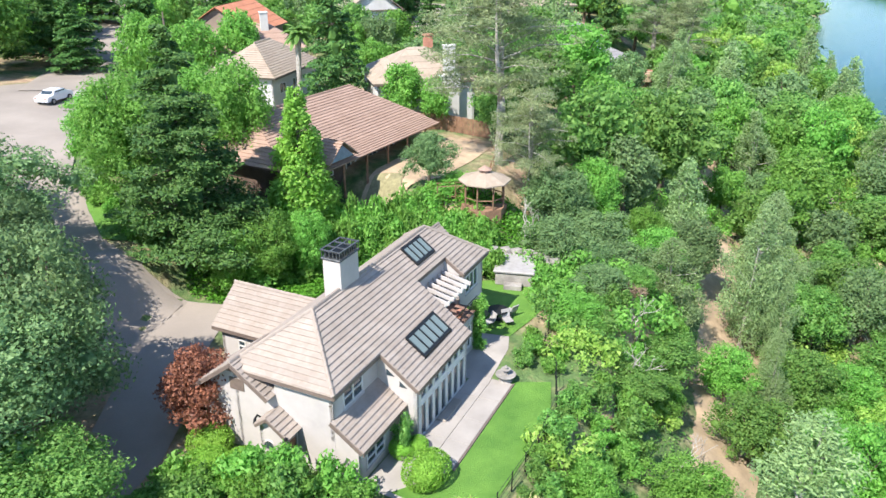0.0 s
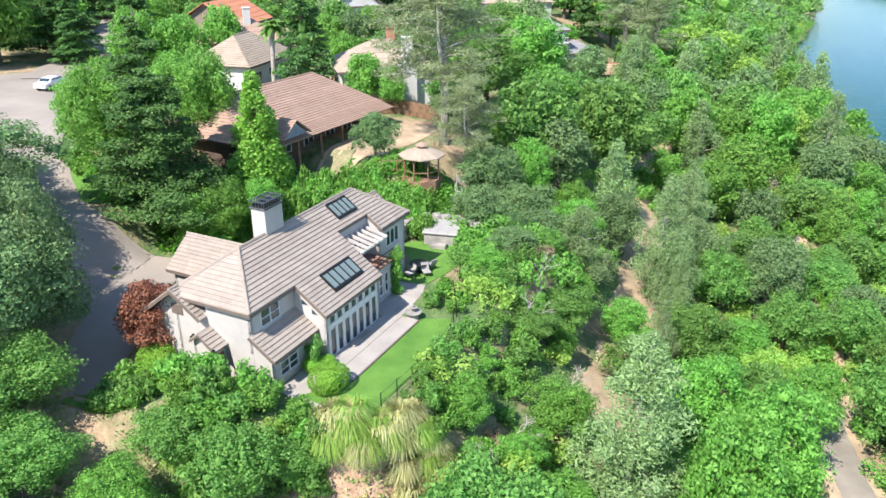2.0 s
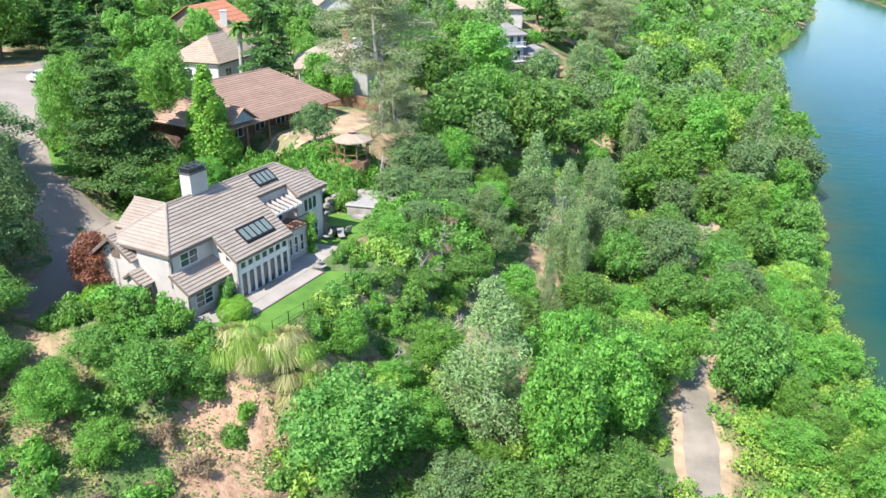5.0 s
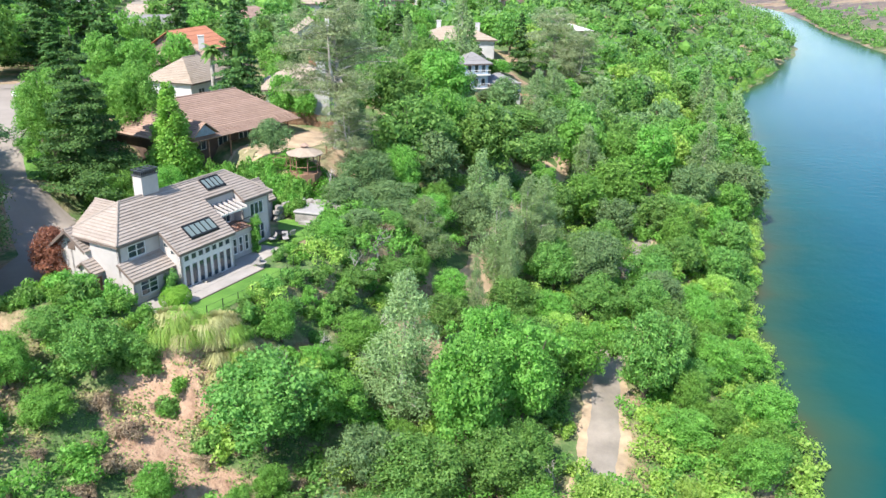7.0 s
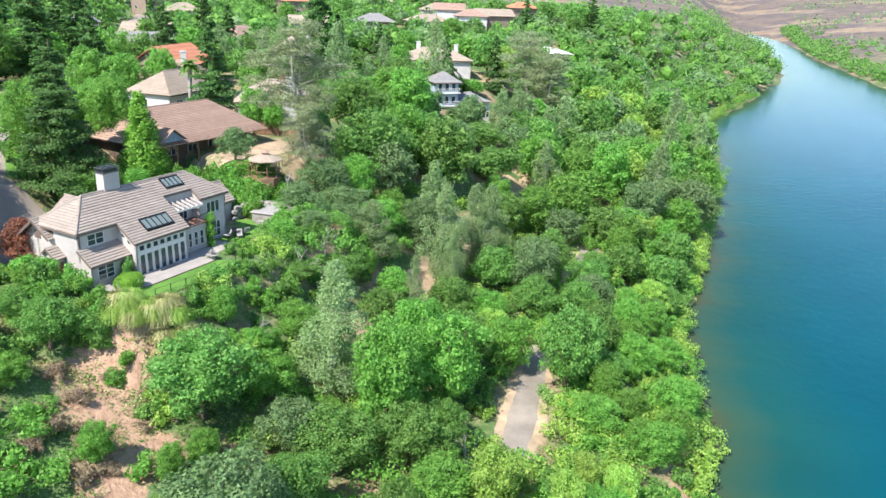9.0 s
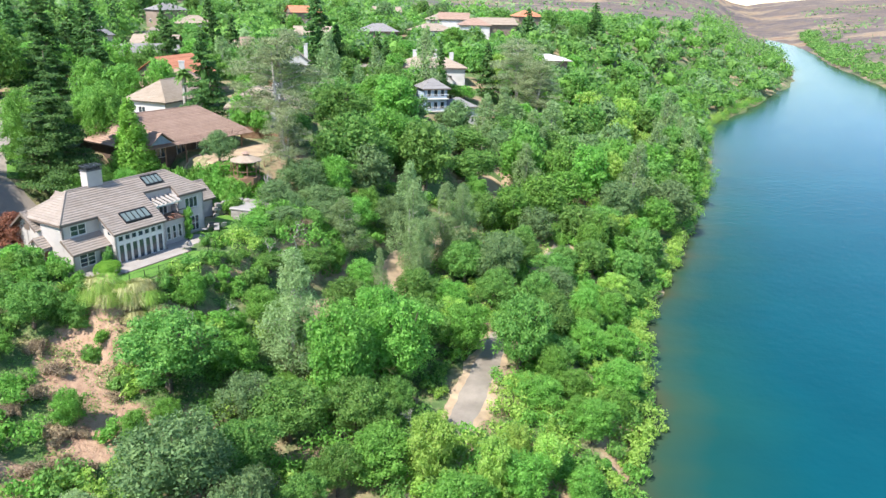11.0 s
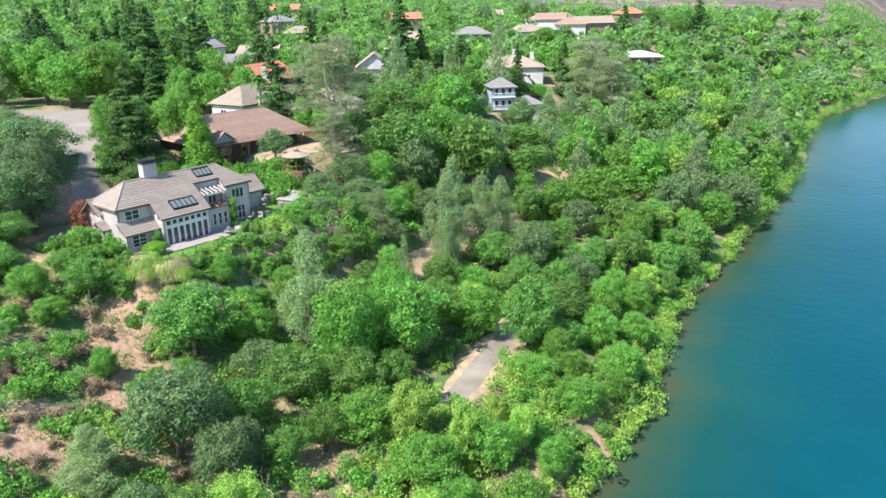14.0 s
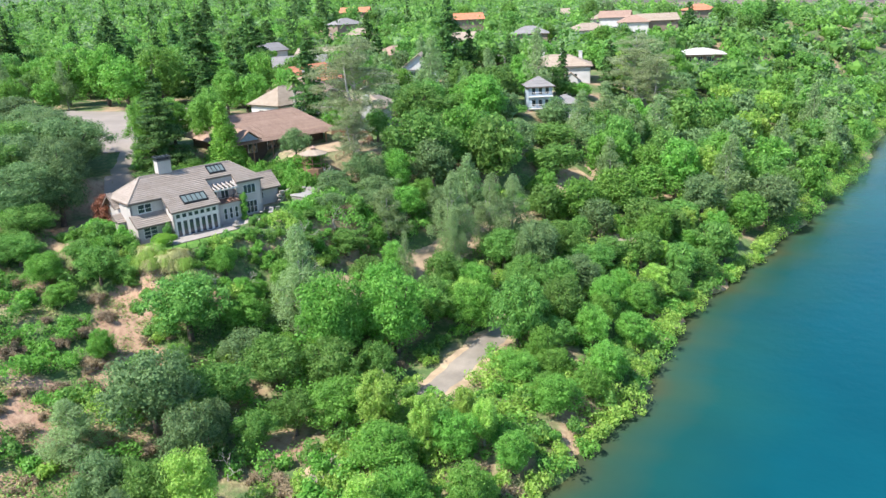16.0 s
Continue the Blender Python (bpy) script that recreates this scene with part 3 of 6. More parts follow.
# lean-to roof by the garden
roof_face(roof, [P(-4.4, -2.35, 3.45), P(-0.02, -2.35, 3.45), P(-0.02, -0.6, 2.2), P(-4.4, -0.6, 2.2)], TILE)
board(house, P(-4.42, -2.35, 3.45), P(-4.42, -0.6, 2.2))
board(house, P(-4.4, -0.6, 2.2), P(-0.02, -0.6, 2.2))
# entry gable
roof_face(roof, [P(-5.35, -5.45, 3.3), P(-4.2, -5.45, 3.3), P(-4.2, -4.25, 2.4), P(-5.35, -4.25, 2.4)], TILE)
roof_face(roof, [P(-5.35, -5.45, 3.3), P(-4.2, -5.45, 3.3), P(-4.2, -6.2, 2.74), P(-5.35, -6.2, 2.74)], TILE)
board(house, P(-5.37, -5.45, 3.31), P(-5.37, -4.25, 2.41), 0.14)
board(house, P(-5.37, -5.45, 3.31), P(-5.37, -6.2, 2.75), 0.14)

# walls, with their openings and windows
F = -4.2
wall(house, (F, -10.3), (F, -5.7), 0, 3.3, top=[(4.6, 4.0), (2.4, 5.25)])
wall(house, (F, -5.7), (F, -2.3), 0, ZE - 0.15)
wall(house, (F + 0.01, -2.3), (F + 0.01, -1.0), 0, 2.2, top=[(0.0, 3.25)])
w = wall(house, (F, -1.0), (-0.05, -1.0), 0, 2.2, [(0.7, 2.5, 0.55, 1.95)])
window(house, w, 0.7, 2.5, 0.55, 1.95, 2, 3)
w = wall(house, (F, -2.3), (0.0, -2.3), 2.2, ZE - 0.1, [(0.9, 2.7, 3.5, 4.65)])
window(house, w, 0.9, 2.7, 3.5, 4.65, 2, 2)
w = wall(house, (0.0, -2.3), (0.0, 0.0), 0, 3.3, top=[(0.0, zr(-2.3) - 0.12)])
for s, z, k in ((0.55, 3.75, 0.36), (1.3, 3.22, 0.34)):
    A, d, n = w
    bm = bmesh.new()
    tri = [A + d * s + Vector((0, 0, z)), A + d * (s + k * 1.3) + Vector((0, 0, z)), A + d * s + Vector((0, 0, z + k))]
    lo = [bm.verts.new(p + n * 0.004) for p in tri]
    hi = [bm.verts.new(p + n * 0.03) for p in tri]
    bm.faces.new(hi)
    for i in range(3):
        bm.faces.new((lo[i], lo[(i + 1) % 3], hi[(i + 1) % 3], hi[i]))
    part("window", bm, GLASS, house, "small three-cornered window")
# glazed garden front: tall doors under a row of square lights
bays = [(0.35 + 0.82 * i, 0.35 + 0.82 * i + 0.68) for i in range(7)]
w = wall(house, (0.0, 0.0), (6.3, 0.0), 0, 3.3, [(a, b, 0.06, 2.12) for a, b in bays] + [(a, b, 2.42, 3.05) for a, b in bays], mat=WHITE)
for a, b in bays:
    d = window(house, w, a, b, 0.06, 2.12, 1, 1, "glazed_door", sill=False)
    window(house, w, a, b, 2.42, 3.05, 1, 1, sill=False)
wall(house, (6.3, 0.0), (6.3, -3.4), 0, 3.3, top=[(3.4, zr(-3.4) - 0.12)])
w = wall(house, (6.3, -1.2), (10.3, -1.2), 0, 2.75, [(1.2, 1.75, 0.5, 2.1), (2.0, 2.55, 0.5, 2.1), (2.8, 3.35, 0.5, 2.1)])
for s in (1.2, 2.0, 2.8):
    window(house, w, s, s + 0.55, 0.5, 2.1, 1, 2)
wall(house, (10.3, -1.2), (10.3, -3.4), 0, 2.75)
box("balcony_floor", (-3.4, 6.3, 2.72), (-1.05, 10.45, 2.84), plain("balcony_tile", (0.25, 0.145, 0.11), 0.85, var=0.15), house, "terracotta balcony floor")
w = wall(house, (6.3, -3.4), (10.3, -3.4), 2.75, zr(-3.4) - 0.1, [(0.5, 1.7, 2.85, 4.9), (2.2, 3.4, 2.85, 4.9)])
for s in (0.5, 2.2):
    window(house, w, s, s + 1.2, 2.85, 4.9, 2, 1, "balcony_door", sill=False)
rail = part("railing", add_box(bmesh.new(), (-1.12, 6.45, 3.68), (-1.07, 10.4, 3.73)), DARK, house, "dark iron balcony railing")
for i in range(26):
    u = 6.5 + i * 0.155
    part("baluster", tube(bmesh.new(), [(-1.095, u, 2.84), (-1.095, u, 3.68)], [0.012, 0.012], 5), DARK, rail)
for u, r in ((7.1, 0.17), (8.9, 0.2)):
    bm = tube(bmesh.new(), [(-1.6, u, 2.84), (-1.6, u, 3.05), (-1.6, u, 3.25)], [r * 0.7, r, r * 1.1], 10)
    part("pot", bm, TERRACOTTA, house, "terracotta pot on the balcony")
# pergola beams over the balcony
for i in range(6):
    u = 6.85 + i * 0.62
    bm = bmesh.new()
    prof = [(-3.35, 0), (-1.55, 0), (-1.35, 0.1), (-1.35, 0.24), (-3.35, 0.24)]
    lo = [bm.verts.new((v, u - 0.05, 4.55 + z + (-v - 1.35) * 0.22)) for v, z in prof]
    hi = [bm.verts.new((v, u + 0.05, 4.55 + z + (-v - 1.35) * 0.22)) for v, z in prof]
    bm.faces.new(lo[::-1])
    bm.faces.new(hi)
    for k in range(5):
        bm.faces.new((lo[k], lo[(k + 1) % 5], hi[(k + 1) % 5], hi[k]))
    part("pergola_beam", bm, STUCCO, house, "white pergola beam over the balcony")
box("pergola_header", (-1.75, 6.5, 4.4), (-1.6, 10.3, 4.56), WHITE, house, "white beam under the pergola")
w = wall(house, (10.3, -2.3), (14.1, -2.3), 0, ZE - 0.1, [(1.0, 2.9, 3.1, 4.4), (1.2, 2.9, 0.3, 2.1)])
window(house, w, 1.0, 2.9, 3.1, 4.4, 3, 1)
window(house, w, 1.2, 2.9, 0.3, 2.1, 3, 2)
wall(house, (10.3, -3.4), (10.3, -2.3), 2.75, ZE - 0.02, top=[(0.0, zr(-3.4) - 0.1)])
w = wall(house, (14.1, -2.3), (14.1, -8.2), 0, ZE - 0.1, [(1.2, 2.4, 3.1, 4.3)])
window(house, w, 1.2, 2.4, 3.1, 4.3)
wall(house, (14.1, -8.2), (F, -8.2), 0, ZE - 0.1)
wall(house, (-0.9, -10.3), (F, -10.3), 0, 3.3)
w = wall(house, (1.2, -13.8), (1.2, -8.2), 0, 3.15, [(1.2, 1.75, 1.7, 2.5), (2.05, 2.6, 1.7, 2.5)])
window(house, w, 1.2, 1.75, 1.7, 2.5, 1, 2)
window(house, w, 2.05, 2.6, 1.7, 2.5, 1, 2)
w = wall(house, (5.4, -13.8), (1.2, -13.8), 0, 3.15, [(0.5, 2.4, 0.0, 2.2), (3.0, 3.6, 1.0, 2.1)], top=[(4.2, 3.2), (2.1, 4.95), (0, 3.2)])
window(house, w, 3.0, 3.6, 1.0, 2.1, 1, 2)
box("garage_door", (-13.75, 3.0, 0), (-13.68, 4.9, 2.2), WHITE, house)
wall(house, (5.4, -8.2), (5.4, -13.8), 0, 3.15)
wall(house, (-0.9, -8.2), (-0.9, -10.3), 0, 3.3)
w = wall(house, (14.0, -6.1), (19.0, -6.1), 0, 2.35, [(1.6, 2.5, 0.9, 1.9)])
window(house, w, 1.6, 2.5, 0.9, 1.9)
wall(house, (19.0, -6.1), (19.0, -10.1), 0, 2.3, top=[(4.0, 2.35), (2.0, 3.95), (0, 2.35)])
# entry block with a round window
w = wall(house, (-5.1, -6.1), (-5.1, -4.5), 0, 2.4, top=[(1.6, 2.45), (0.65, 3.18), (0, 2.75)])
wall(house, (-5.1, -4.5), (F, -4.5), 0, 2.4, [(0.12, 0.78, 0.02, 2.0)])
wall(house, (F, -6.1), (-5.1, -6.1), 0, 2.6)
box("entry_door", (-4.62, -4.97, 0.02), (-4.57, -4.33, 2.0), WOOD, house, "dark wooden entry door")
A, d, n = w
bm = bmesh.new()
c = A + d * 0.55 + Vector((0, 0, 1.55))
bmesh.ops.create_cone(bm, cap_ends=True, segments=20, radius1=0.26, radius2=0.24, depth=0.06, matrix=Matrix.Translation(c + n * 0.03) @ n.to_track_quat("Z", "Y").to_matrix().to_4x4())
part("window", bm, GLASS, house, "small round window")
bm = bmesh.new()
bmesh.ops.create_cone(bm, cap_ends=False, segments=20, radius1=0.34, radius2=0.30, depth=0.09, matrix=Matrix.Translation(c + n * 0.045) @ n.to_track_quat("Z", "Y").to_matrix().to_4x4())
part("window_surround", bm, STUCCO, house)
# niche window in the gable: a plain dark box stands in for its shade
box("gable_vent", (-8.5, F - 0.05, 3.55), (-7.6, F + 0.05, 4.25), TRIM, house, "niche window in the gable, its shade given by a dark block")
# curved dark bracket lamps by the entry
for v in (-6.75, -4.35):
    o = -4.2 if v < -6 else -5.1
    bm = tube(bmesh.new(), [(v, o - 0.02, 2.3), (v + 0.05, o - 0.3, 2.6), (v + 0.1, o - 0.55, 2.55), (v + 0.1, o - 0.62, 2.3)], [0.05, 0.06, 0.07, 0.1], 7)
    part("wall_lamp", bm, DARK, house, "dark curved iron wall lamp")
# chimney
ch = part("chimney", add_box(bmesh.new(), (-6.15, 1.2, 5.6), (-5.05, 3.0, 9.05), 0.02), STUCCO, house, "stucco chimney with a dark metal cap")
CAGE = plain("weathered_metal", (0.115, 0.12, 0.125), 0.5, 0.5, var=0.2, scale=3)
cap = part("cap", add_box(bmesh.new(), (-6.22, 1.13, 9.0), (-4.98, 3.07, 9.1), 0.02), CAGE, ch)
for k in range(9):
    for u in (-6.18, -5.06):
        part("cage_bar", add_box(bmesh.new(), (u, 1.17 + k * 0.231, 9.1), (u + 0.04, 1.21 + k * 0.231, 9.5)), CAGE, ch)
for k in range(1, 5):
    for v in (1.17, 3.0):
        part("cage_bar", add_box(bmesh.new(), (-6.18 + k * 0.23, v, 9.1), (-6.14 + k * 0.23, v + 0.04, 9.5)), CAGE, ch)
part("flue", add_box(bmesh.new(), (-6.05, 1.32, 9.05), (-5.15, 2.88, 9.36), 0.04), DARK, ch)
part("lid", lattice([-6.22, -6.13, -5.64, -5.56, -5.07, -4.98], [1.13, 1.22, 1.72, 1.8, 2.36, 2.44, 2.98, 3.07], lambda u, v: Vector((u, v, 9.56)), Vector((0, 0, -0.06))), CAGE, ch)
# skylights: dark curb, bars and five panes each
for u0, u1, v0, v1, k in ((2.0, 5.2, -1.6, -0.55, 5), (7.6, 9.85, -4.85, -3.85, 4)):
    def sp(u, v, h):
        return P(u, v, zr(v) + h)
    us = [u0 - 0.06] + [x for i in range(k) for x in (u0 + (u1 - u0) * i / k + 0.05, u0 + (u1 - u0) * (i + 1) / k - 0.05)] + [u1 + 0.06]
    bm = lattice(us, [v0 - 0.07, v0 + 0.06, v1 - 0.06, v1 + 0.07], lambda u, v: sp(u, v, 0.22), Vector((0, 0, -0.22)))
    sk = part("skylight", bm, DARK, house, "dark-framed skylight of several panes")
    for i in range(k):
        a, b = u0 + (u1 - u0) * i / k + 0.05, u0 + (u1 - u0) * (i + 1) / k - 0.05
        bm = bmesh.new()
        bm.faces.new([bm.verts.new(sp(u, v, 0.15)) for u, v in ((a, v0), (b, v0), (b, v1), (a, v1))])
        r = bmesh.ops.extrude_face_region(bm, geom=bm.faces[:])
        bmesh.ops.translate(bm, verts=[x for x in r["geom"] if isinstance(x, bmesh.types.BMVert)], vec=(0, 0, 0.02))
        part("pane", bm, SKYGLASS, sk)


# ---- garden round the house ----
def W(u, v):
    return to_world(u, v)


GRASS, t, b = nodes_of("lawn_grass")
g1 = ramp(t, tex_noise(t, 0.7, 5), [(0.3, (0.085, 0.21, 0.025)), (0.7, (0.15, 0.31, 0.045))])
g2 = ramp(t, tex_noise(t, 30, 3), [(0.3, (0.6, 0.65, 0.5)), (0.7, (1, 1, 1))])
t.links.new(mix(t, 0.8, g1, g2, "MULTIPLY"), b.inputs["Base Color"])
b.inputs["Roughness"].default_value = 0.8
bump(t, b, tex_noise(t, 40, 2), 0.8, 0.06)
sheet("lawn", [W(-4.5, 5.3), W(-4.0, 0.6), W(-1.5, 2.5), W(7.5, 2.5), W(8.5, 4.6), W(6.0, 5.4), W(2.0, 5.6)], GRASS, "bright green mown lawn below the patio", 0.05, "lawn")
sheet("lawn", [W(12, -2.2), W(15, -2.0), W(19.0, -5.5), W(21.5, -1.2), W(20.5, 1.6), W(15.0, 0.9), W(12.5, 0.4)], GRASS, "bright green lawn in the walled corner", 0.05, "lawn")
sheet("lawn", [W(-9.8, -11.2), W(-7.9, -9.7), W(-8.2, -7.8), W(-10.5, -7.0), W(-12.0, -9.5)], GRASS, "small front lawn among shrubs", 0.06, "lawn")
sheet("pavement", [W(-4.2, -0.9), W(-0.1, -0.9), W(-0.1, 1.5), W(-2.2, 3.2), W(-4.4, 2.4)], CONCRETE, "pale concrete garden path by the house", 0.035, "path")
sheet("pavement", [W(6.3, -1.1), W(14.6, -2.2), W(14.8, -0.4), W(11, 0.9), W(7.3, 1.2)], CONCRETE, "shaded concrete walk round the house", 0.03, "path")
patio = thing("patio", pose(*HOUSE_O, HOUSE_Z, 0, 0, HOUSE_TURN), "pale concrete patio slab below the glazed doors", "patio")
for i in range(4):
    for j in range(2):
        box("slab", (0.02 + j * 1.3, -1.25 + i * 2.12, 0.0), (1.3 + j * 1.3, 0.85 + i * 2.12, 0.11), CONCRETE, patio, bevel=0.012)
box("kerb", (2.62, -1.3, 0.0), (2.74, 7.25, 0.13), TRIM, patio, "dark edging kerb")
step_ob = thing("door_step", pose(*W(3.2, 0.35), HOUSE_Z + 0.11, 0, 0, HOUSE_TURN), "dark low step at the glazed doors", "step")
box("tread", (-0.25, -1.1, 0), (0.3, 1.1, 0.1), PATHMAT, step_ob)

DRIVE = [(-15.2, 48.6), (-15.4, 42.5), (-15.3, 38.5), (-14.6, 34.5), (-14.6, 31.5), (-15.4, 28.6), (-18.4, 28.0), (-19.2, 34), (-19.8, 39.5), (-22.5, 43), (-25, 46.5), (-23.5, 49.6), (-19, 49.2)]
sheet("driveway", DRIVE, ROADMAT, "sunbleached concrete driveway in dappled shade", 0.06, "driveway")
ribbon("driveway", [W(5.5, -22), (-24.5, 48.5), (-28.3, 54), (-32, 60), (-36, 66)], 3.6, ROADMAT, "sunbleached driveway climbing to the street", 0.14, category="driveway")

sheet("lawn", [(-20.5, 51.0), (-25.2, 51.6), (-28.6, 57.0), (-26.0, 58.6), (-22.0, 55.5)], GRASS, "shaded lawn between the drive and the redwood", 0.1, "lawn")


def fountain():
    f = thing("fountain", pose(*W(7.4, 2.1), HOUSE_Z + 0.11), "small pale stone garden fountain on the patio", "fountain")
    part("bowl", tube(bmesh.new(), [(0, 0, 0), (0, 0, 0.2), (0, 0, 0.35), (0, 0, 0.45)], [0.42, 0.3, 0.55, 0.62], 16), STONE, f)
    part("pedestal", tube(bmesh.new(), [(0, 0, 0.45), (0, 0, 0.7), (0, 0, 0.75), (0, 0, 0.8)], [0.14, 0.1, 0.26, 0.3], 12), STONE, f)
    part("finial", tube(bmesh.new(), [(0, 0, 0.8), (0, 0, 0.92), (0, 0, 1.05)], [0.1, 0.12, 0.02], 10), STONE, f)


fountain()


def hot_tub():
    h = thing("hot_tub", pose(*W(21.2, -2.4), HOUSE_Z + 0.02, 0, 0, HOUSE_TURN + 14) @ Matrix.Scale(1.35, 4), "square hot tub under a grey vinyl cover", "hot tub")
    box("shell", (-1.05, -1.15, 0), (1.05, 1.15, 0.78), STONE, h, bevel=0.06)
    bm = add_box(bmesh.new(), (-1.15, -1.25, 0.78), (1.15, 1.25, 0.95), 0.05)
    part("cover", bm, TARP, h)
    box("step", (-0.5, -1.7, 0), (0.5, -1.2, 0.3), STONE, h, bevel=0.03)
    part("strap", add_box(bmesh.new(), (-1.16, -0.04, 0.6), (-1.15, 0.04, 0.94)), DARK, h)


hot_tub()


def retaining_wall(pts, h):
    rw = thing("retaining_wall", pose(0, 0, 0), "rough pale stone retaining wall holding the bank", "wall")
    shared = []
    for k in range(5):
        bm = bmesh.new()
        bmesh.ops.create_icosphere(bm, subdivisions=1, radius=0.5)
        for v in bm.verts:
            v.co = Vector((max(-0.4, min(0.4, v.co.x)) * 1.3, max(-0.35, min(0.35, v.co.y)), max(-0.35, min(0.35, v.co.z)))) * random.uniform(0.9, 1.15)
        me = bpy.data.meshes.new("stone")
        bm.to_mesh(me)
        bm.free()
        me.materials.append(STONE)
        shared.append(me)
    for (a, b) in zip(pts, pts[1:]):
        A, B = Vector((*a, 0)), Vector((*b, 0))
        L = (B - A).length
        ang = math.degrees(math.atan2(B.y - A.y, B.x - A.x))
        for row in range(int(h / 0.4)):
            n = int(L / 0.75)
            for i in range(n):
                p = A.lerp(B, (i + 0.5 * (row % 2) + random.uniform(0.2, 0.4)) / n)
                ob = new("stone", random.choice(shared))
                ob.parent = rw
                ob.matrix_basis = pose(p.x + random.uniform(-.06, .06), p.y + random.uniform(-.06, .06), HOUSE_Z + 0.2 + row * 0.4, random.uniform(-8, 8), random.uniform(-8, 8), ang + random.uniform(-8, 8)) @ Matrix.Scale(random.uniform(0.75, 0.95), 4)


retaining_wall([W(18.3, -5.3), W(20.5, -5.6), W(22.6, -4.6), W(23.3, -2.0), W(22.4, 0.4)], 1.7)


def garden_chair(m):
    c = thing("lounge_chair", m, "pale metal garden lounge chair", "chair", "garden seats")
    box("seat", (-0.3, -0.3, 0.32), (0.3, 0.35, 0.40), TARP, c)
    part("backrest", add_box(bmesh.new(), (-0.3, -0.06, 0), (0.3, 0.02, 0.6), 0.01, pose(0, -0.28, 0.38, 20)), TARP, c)
    for x in (-0.26, 0.26):
        for y in (-0.25, 0.3):
            part("leg", tube(bmesh.new(), [(x, y, 0), (x, y, 0.33)], [0.02, 0.02], 5), DARK, c)
    return c


gc = garden_chair(pose(*W(15.3, -0.6), HOUSE_Z + 0.05, 0, 0, 40))
for u, v, a in ((14.0, -0.3, 200), (13.2, -1.4, 120)):
    copy_thing(gc, pose(*W(u, v), HOUSE_Z + 0.05, 0, 0, a))
tb = thing("garden_table", pose(*W(14.4, -1.2), HOUSE_Z + 0.05, 0, 0, 20), "dark round garden table", "table")
part("tabletop", tube(bmesh.new(), [(0, 0, 0.7), (0, 0, 0.74)], [0.75, 0.75], 20), DARK, tb)
part("pedestal", tube(bmesh.new(), [(0, 0, 0), (0, 0, 0.06), (0, 0, 0.7)], [0.35, 0.08, 0.06], 10), DARK, tb)
bin_ob = thing("wheelie_bin", pose(*W(6.5, -11.2), HOUSE_Z + 0.06), "blue plastic wheeled bin beside the garage", "bin")
part("body", tube(bmesh.new(), [(0, 0, 0.05), (0, 0, 0.95)], [0.36, 0.46], 4), BLUE_BIN, bin_ob)
part("lid", tube(bmesh.new(), [(0, 0, 0.95), (0, 0, 1.03)], [0.5, 0.44], 4), BLUE_BIN, bin_ob)


def fence(name, pts, h, gap, mat, label, solid=False, z=None):
    f = thing(name, pose(0, 0, 0), label, "fence")
    run = []
    for a, b in zip(pts, pts[1:]):
        n = max(1, round(math.dist(a, b) / gap))
        run += [(a[0] + (b[0] - a[0]) * i / n, a[1] + (b[1] - a[1]) * i / n) for i in range(n)]
    run.append(pts[-1])
    hz = [(gz(*p) if z is None else z) for p in run]
    for p, q, za, zb in zip(run, run[1:], hz, hz[1:]):
        w = 0.05 if mat is WOOD else 0.028
        part("post", add_box(bmesh.new(), (p[0] - w, p[1] - w, za - 0.2), (p[0] + w, p[1] + w, za + h)), mat, f)
        for k in ((0.12, 0.5, 0.94) if not solid else (0.94,)):
            part("rail", tube(bmesh.new(), [(*p, za + h * k), (*q, zb + h * k)], [w * 0.55, w * 0.55], 4), mat, f)
        if solid:
            n = max(2, int(math.dist(p, q) / 0.16))
            for i in range(n):
                c = Vector((*p, za)).lerp(Vector((*q, zb)), (i + 0.5) / n)
                part("board", add_box(bmesh.new(), (-0.07, -0.012, 0.05), (0.07, 0.012, h * random.uniform(0.97, 1.02)), 0, Matrix.Translation(c) @ pose(0, 0, 0, 0, 0, math.degrees(math.atan2(q[1] - p[1], q[0] - p[0])))), mat, f)
    return f


fence("iron_fence", [W(-3, 5.7), W(2, 6.0), W(6, 5.7), W(9, 4.7), W(12, 3.0), W(16, 2.2)], 1.2, 1.8, DARK, "thin dark iron fence at the lawn's edge")

# ---- street and paths ----
sheet("road", [(-30.5, 58.5), (-34, 68), (-38.5, 79), (-43, 90), (-46.5, 99), (-52, 96.5), (-57, 92), (-66, 89), (-74, 88), (-72, 76), (-60, 66), (-46, 60), (-37, 56.5)], ROADMAT, "broad sunbleached turning circle of the street", 0.16, "road", 3.0)
ribbon("road", [(-47, 92), (-51, 112), (-57, 138), (-66, 165), (-80, 203), (-105, 290)], 9.5, ROADMAT, "sunbleached residential street", 0.24, category="road", step=4)
ribbon("road", [(-4, 196), (-3.5, 176), (-1.6, 160), (0.5, 148)], 11, ROADMAT, "sunbleached street end among trees", 0.25, category="road", step=3)
ribbon("path", PAVED, 3.4, PATHMAT, "grey paved footpath through the riverside woods", 0.2)
ribbon("verge", PAVED, 5.8, DIRT, "dry sandy verge beside the footpath", 0.05)
ribbon("trail", TRAIL, 5.4, DIRT, "dry sandy trail along the slope", 0.10)
sheet("road", [(-45, 92), (-41.5, 84), (-36, 85), (-37, 91), (-42, 95.5)], CONCRETE, "pale concrete driveway apron", 0.24, "road")


# ---- plants ----
rng = np.random.default_rng(7)


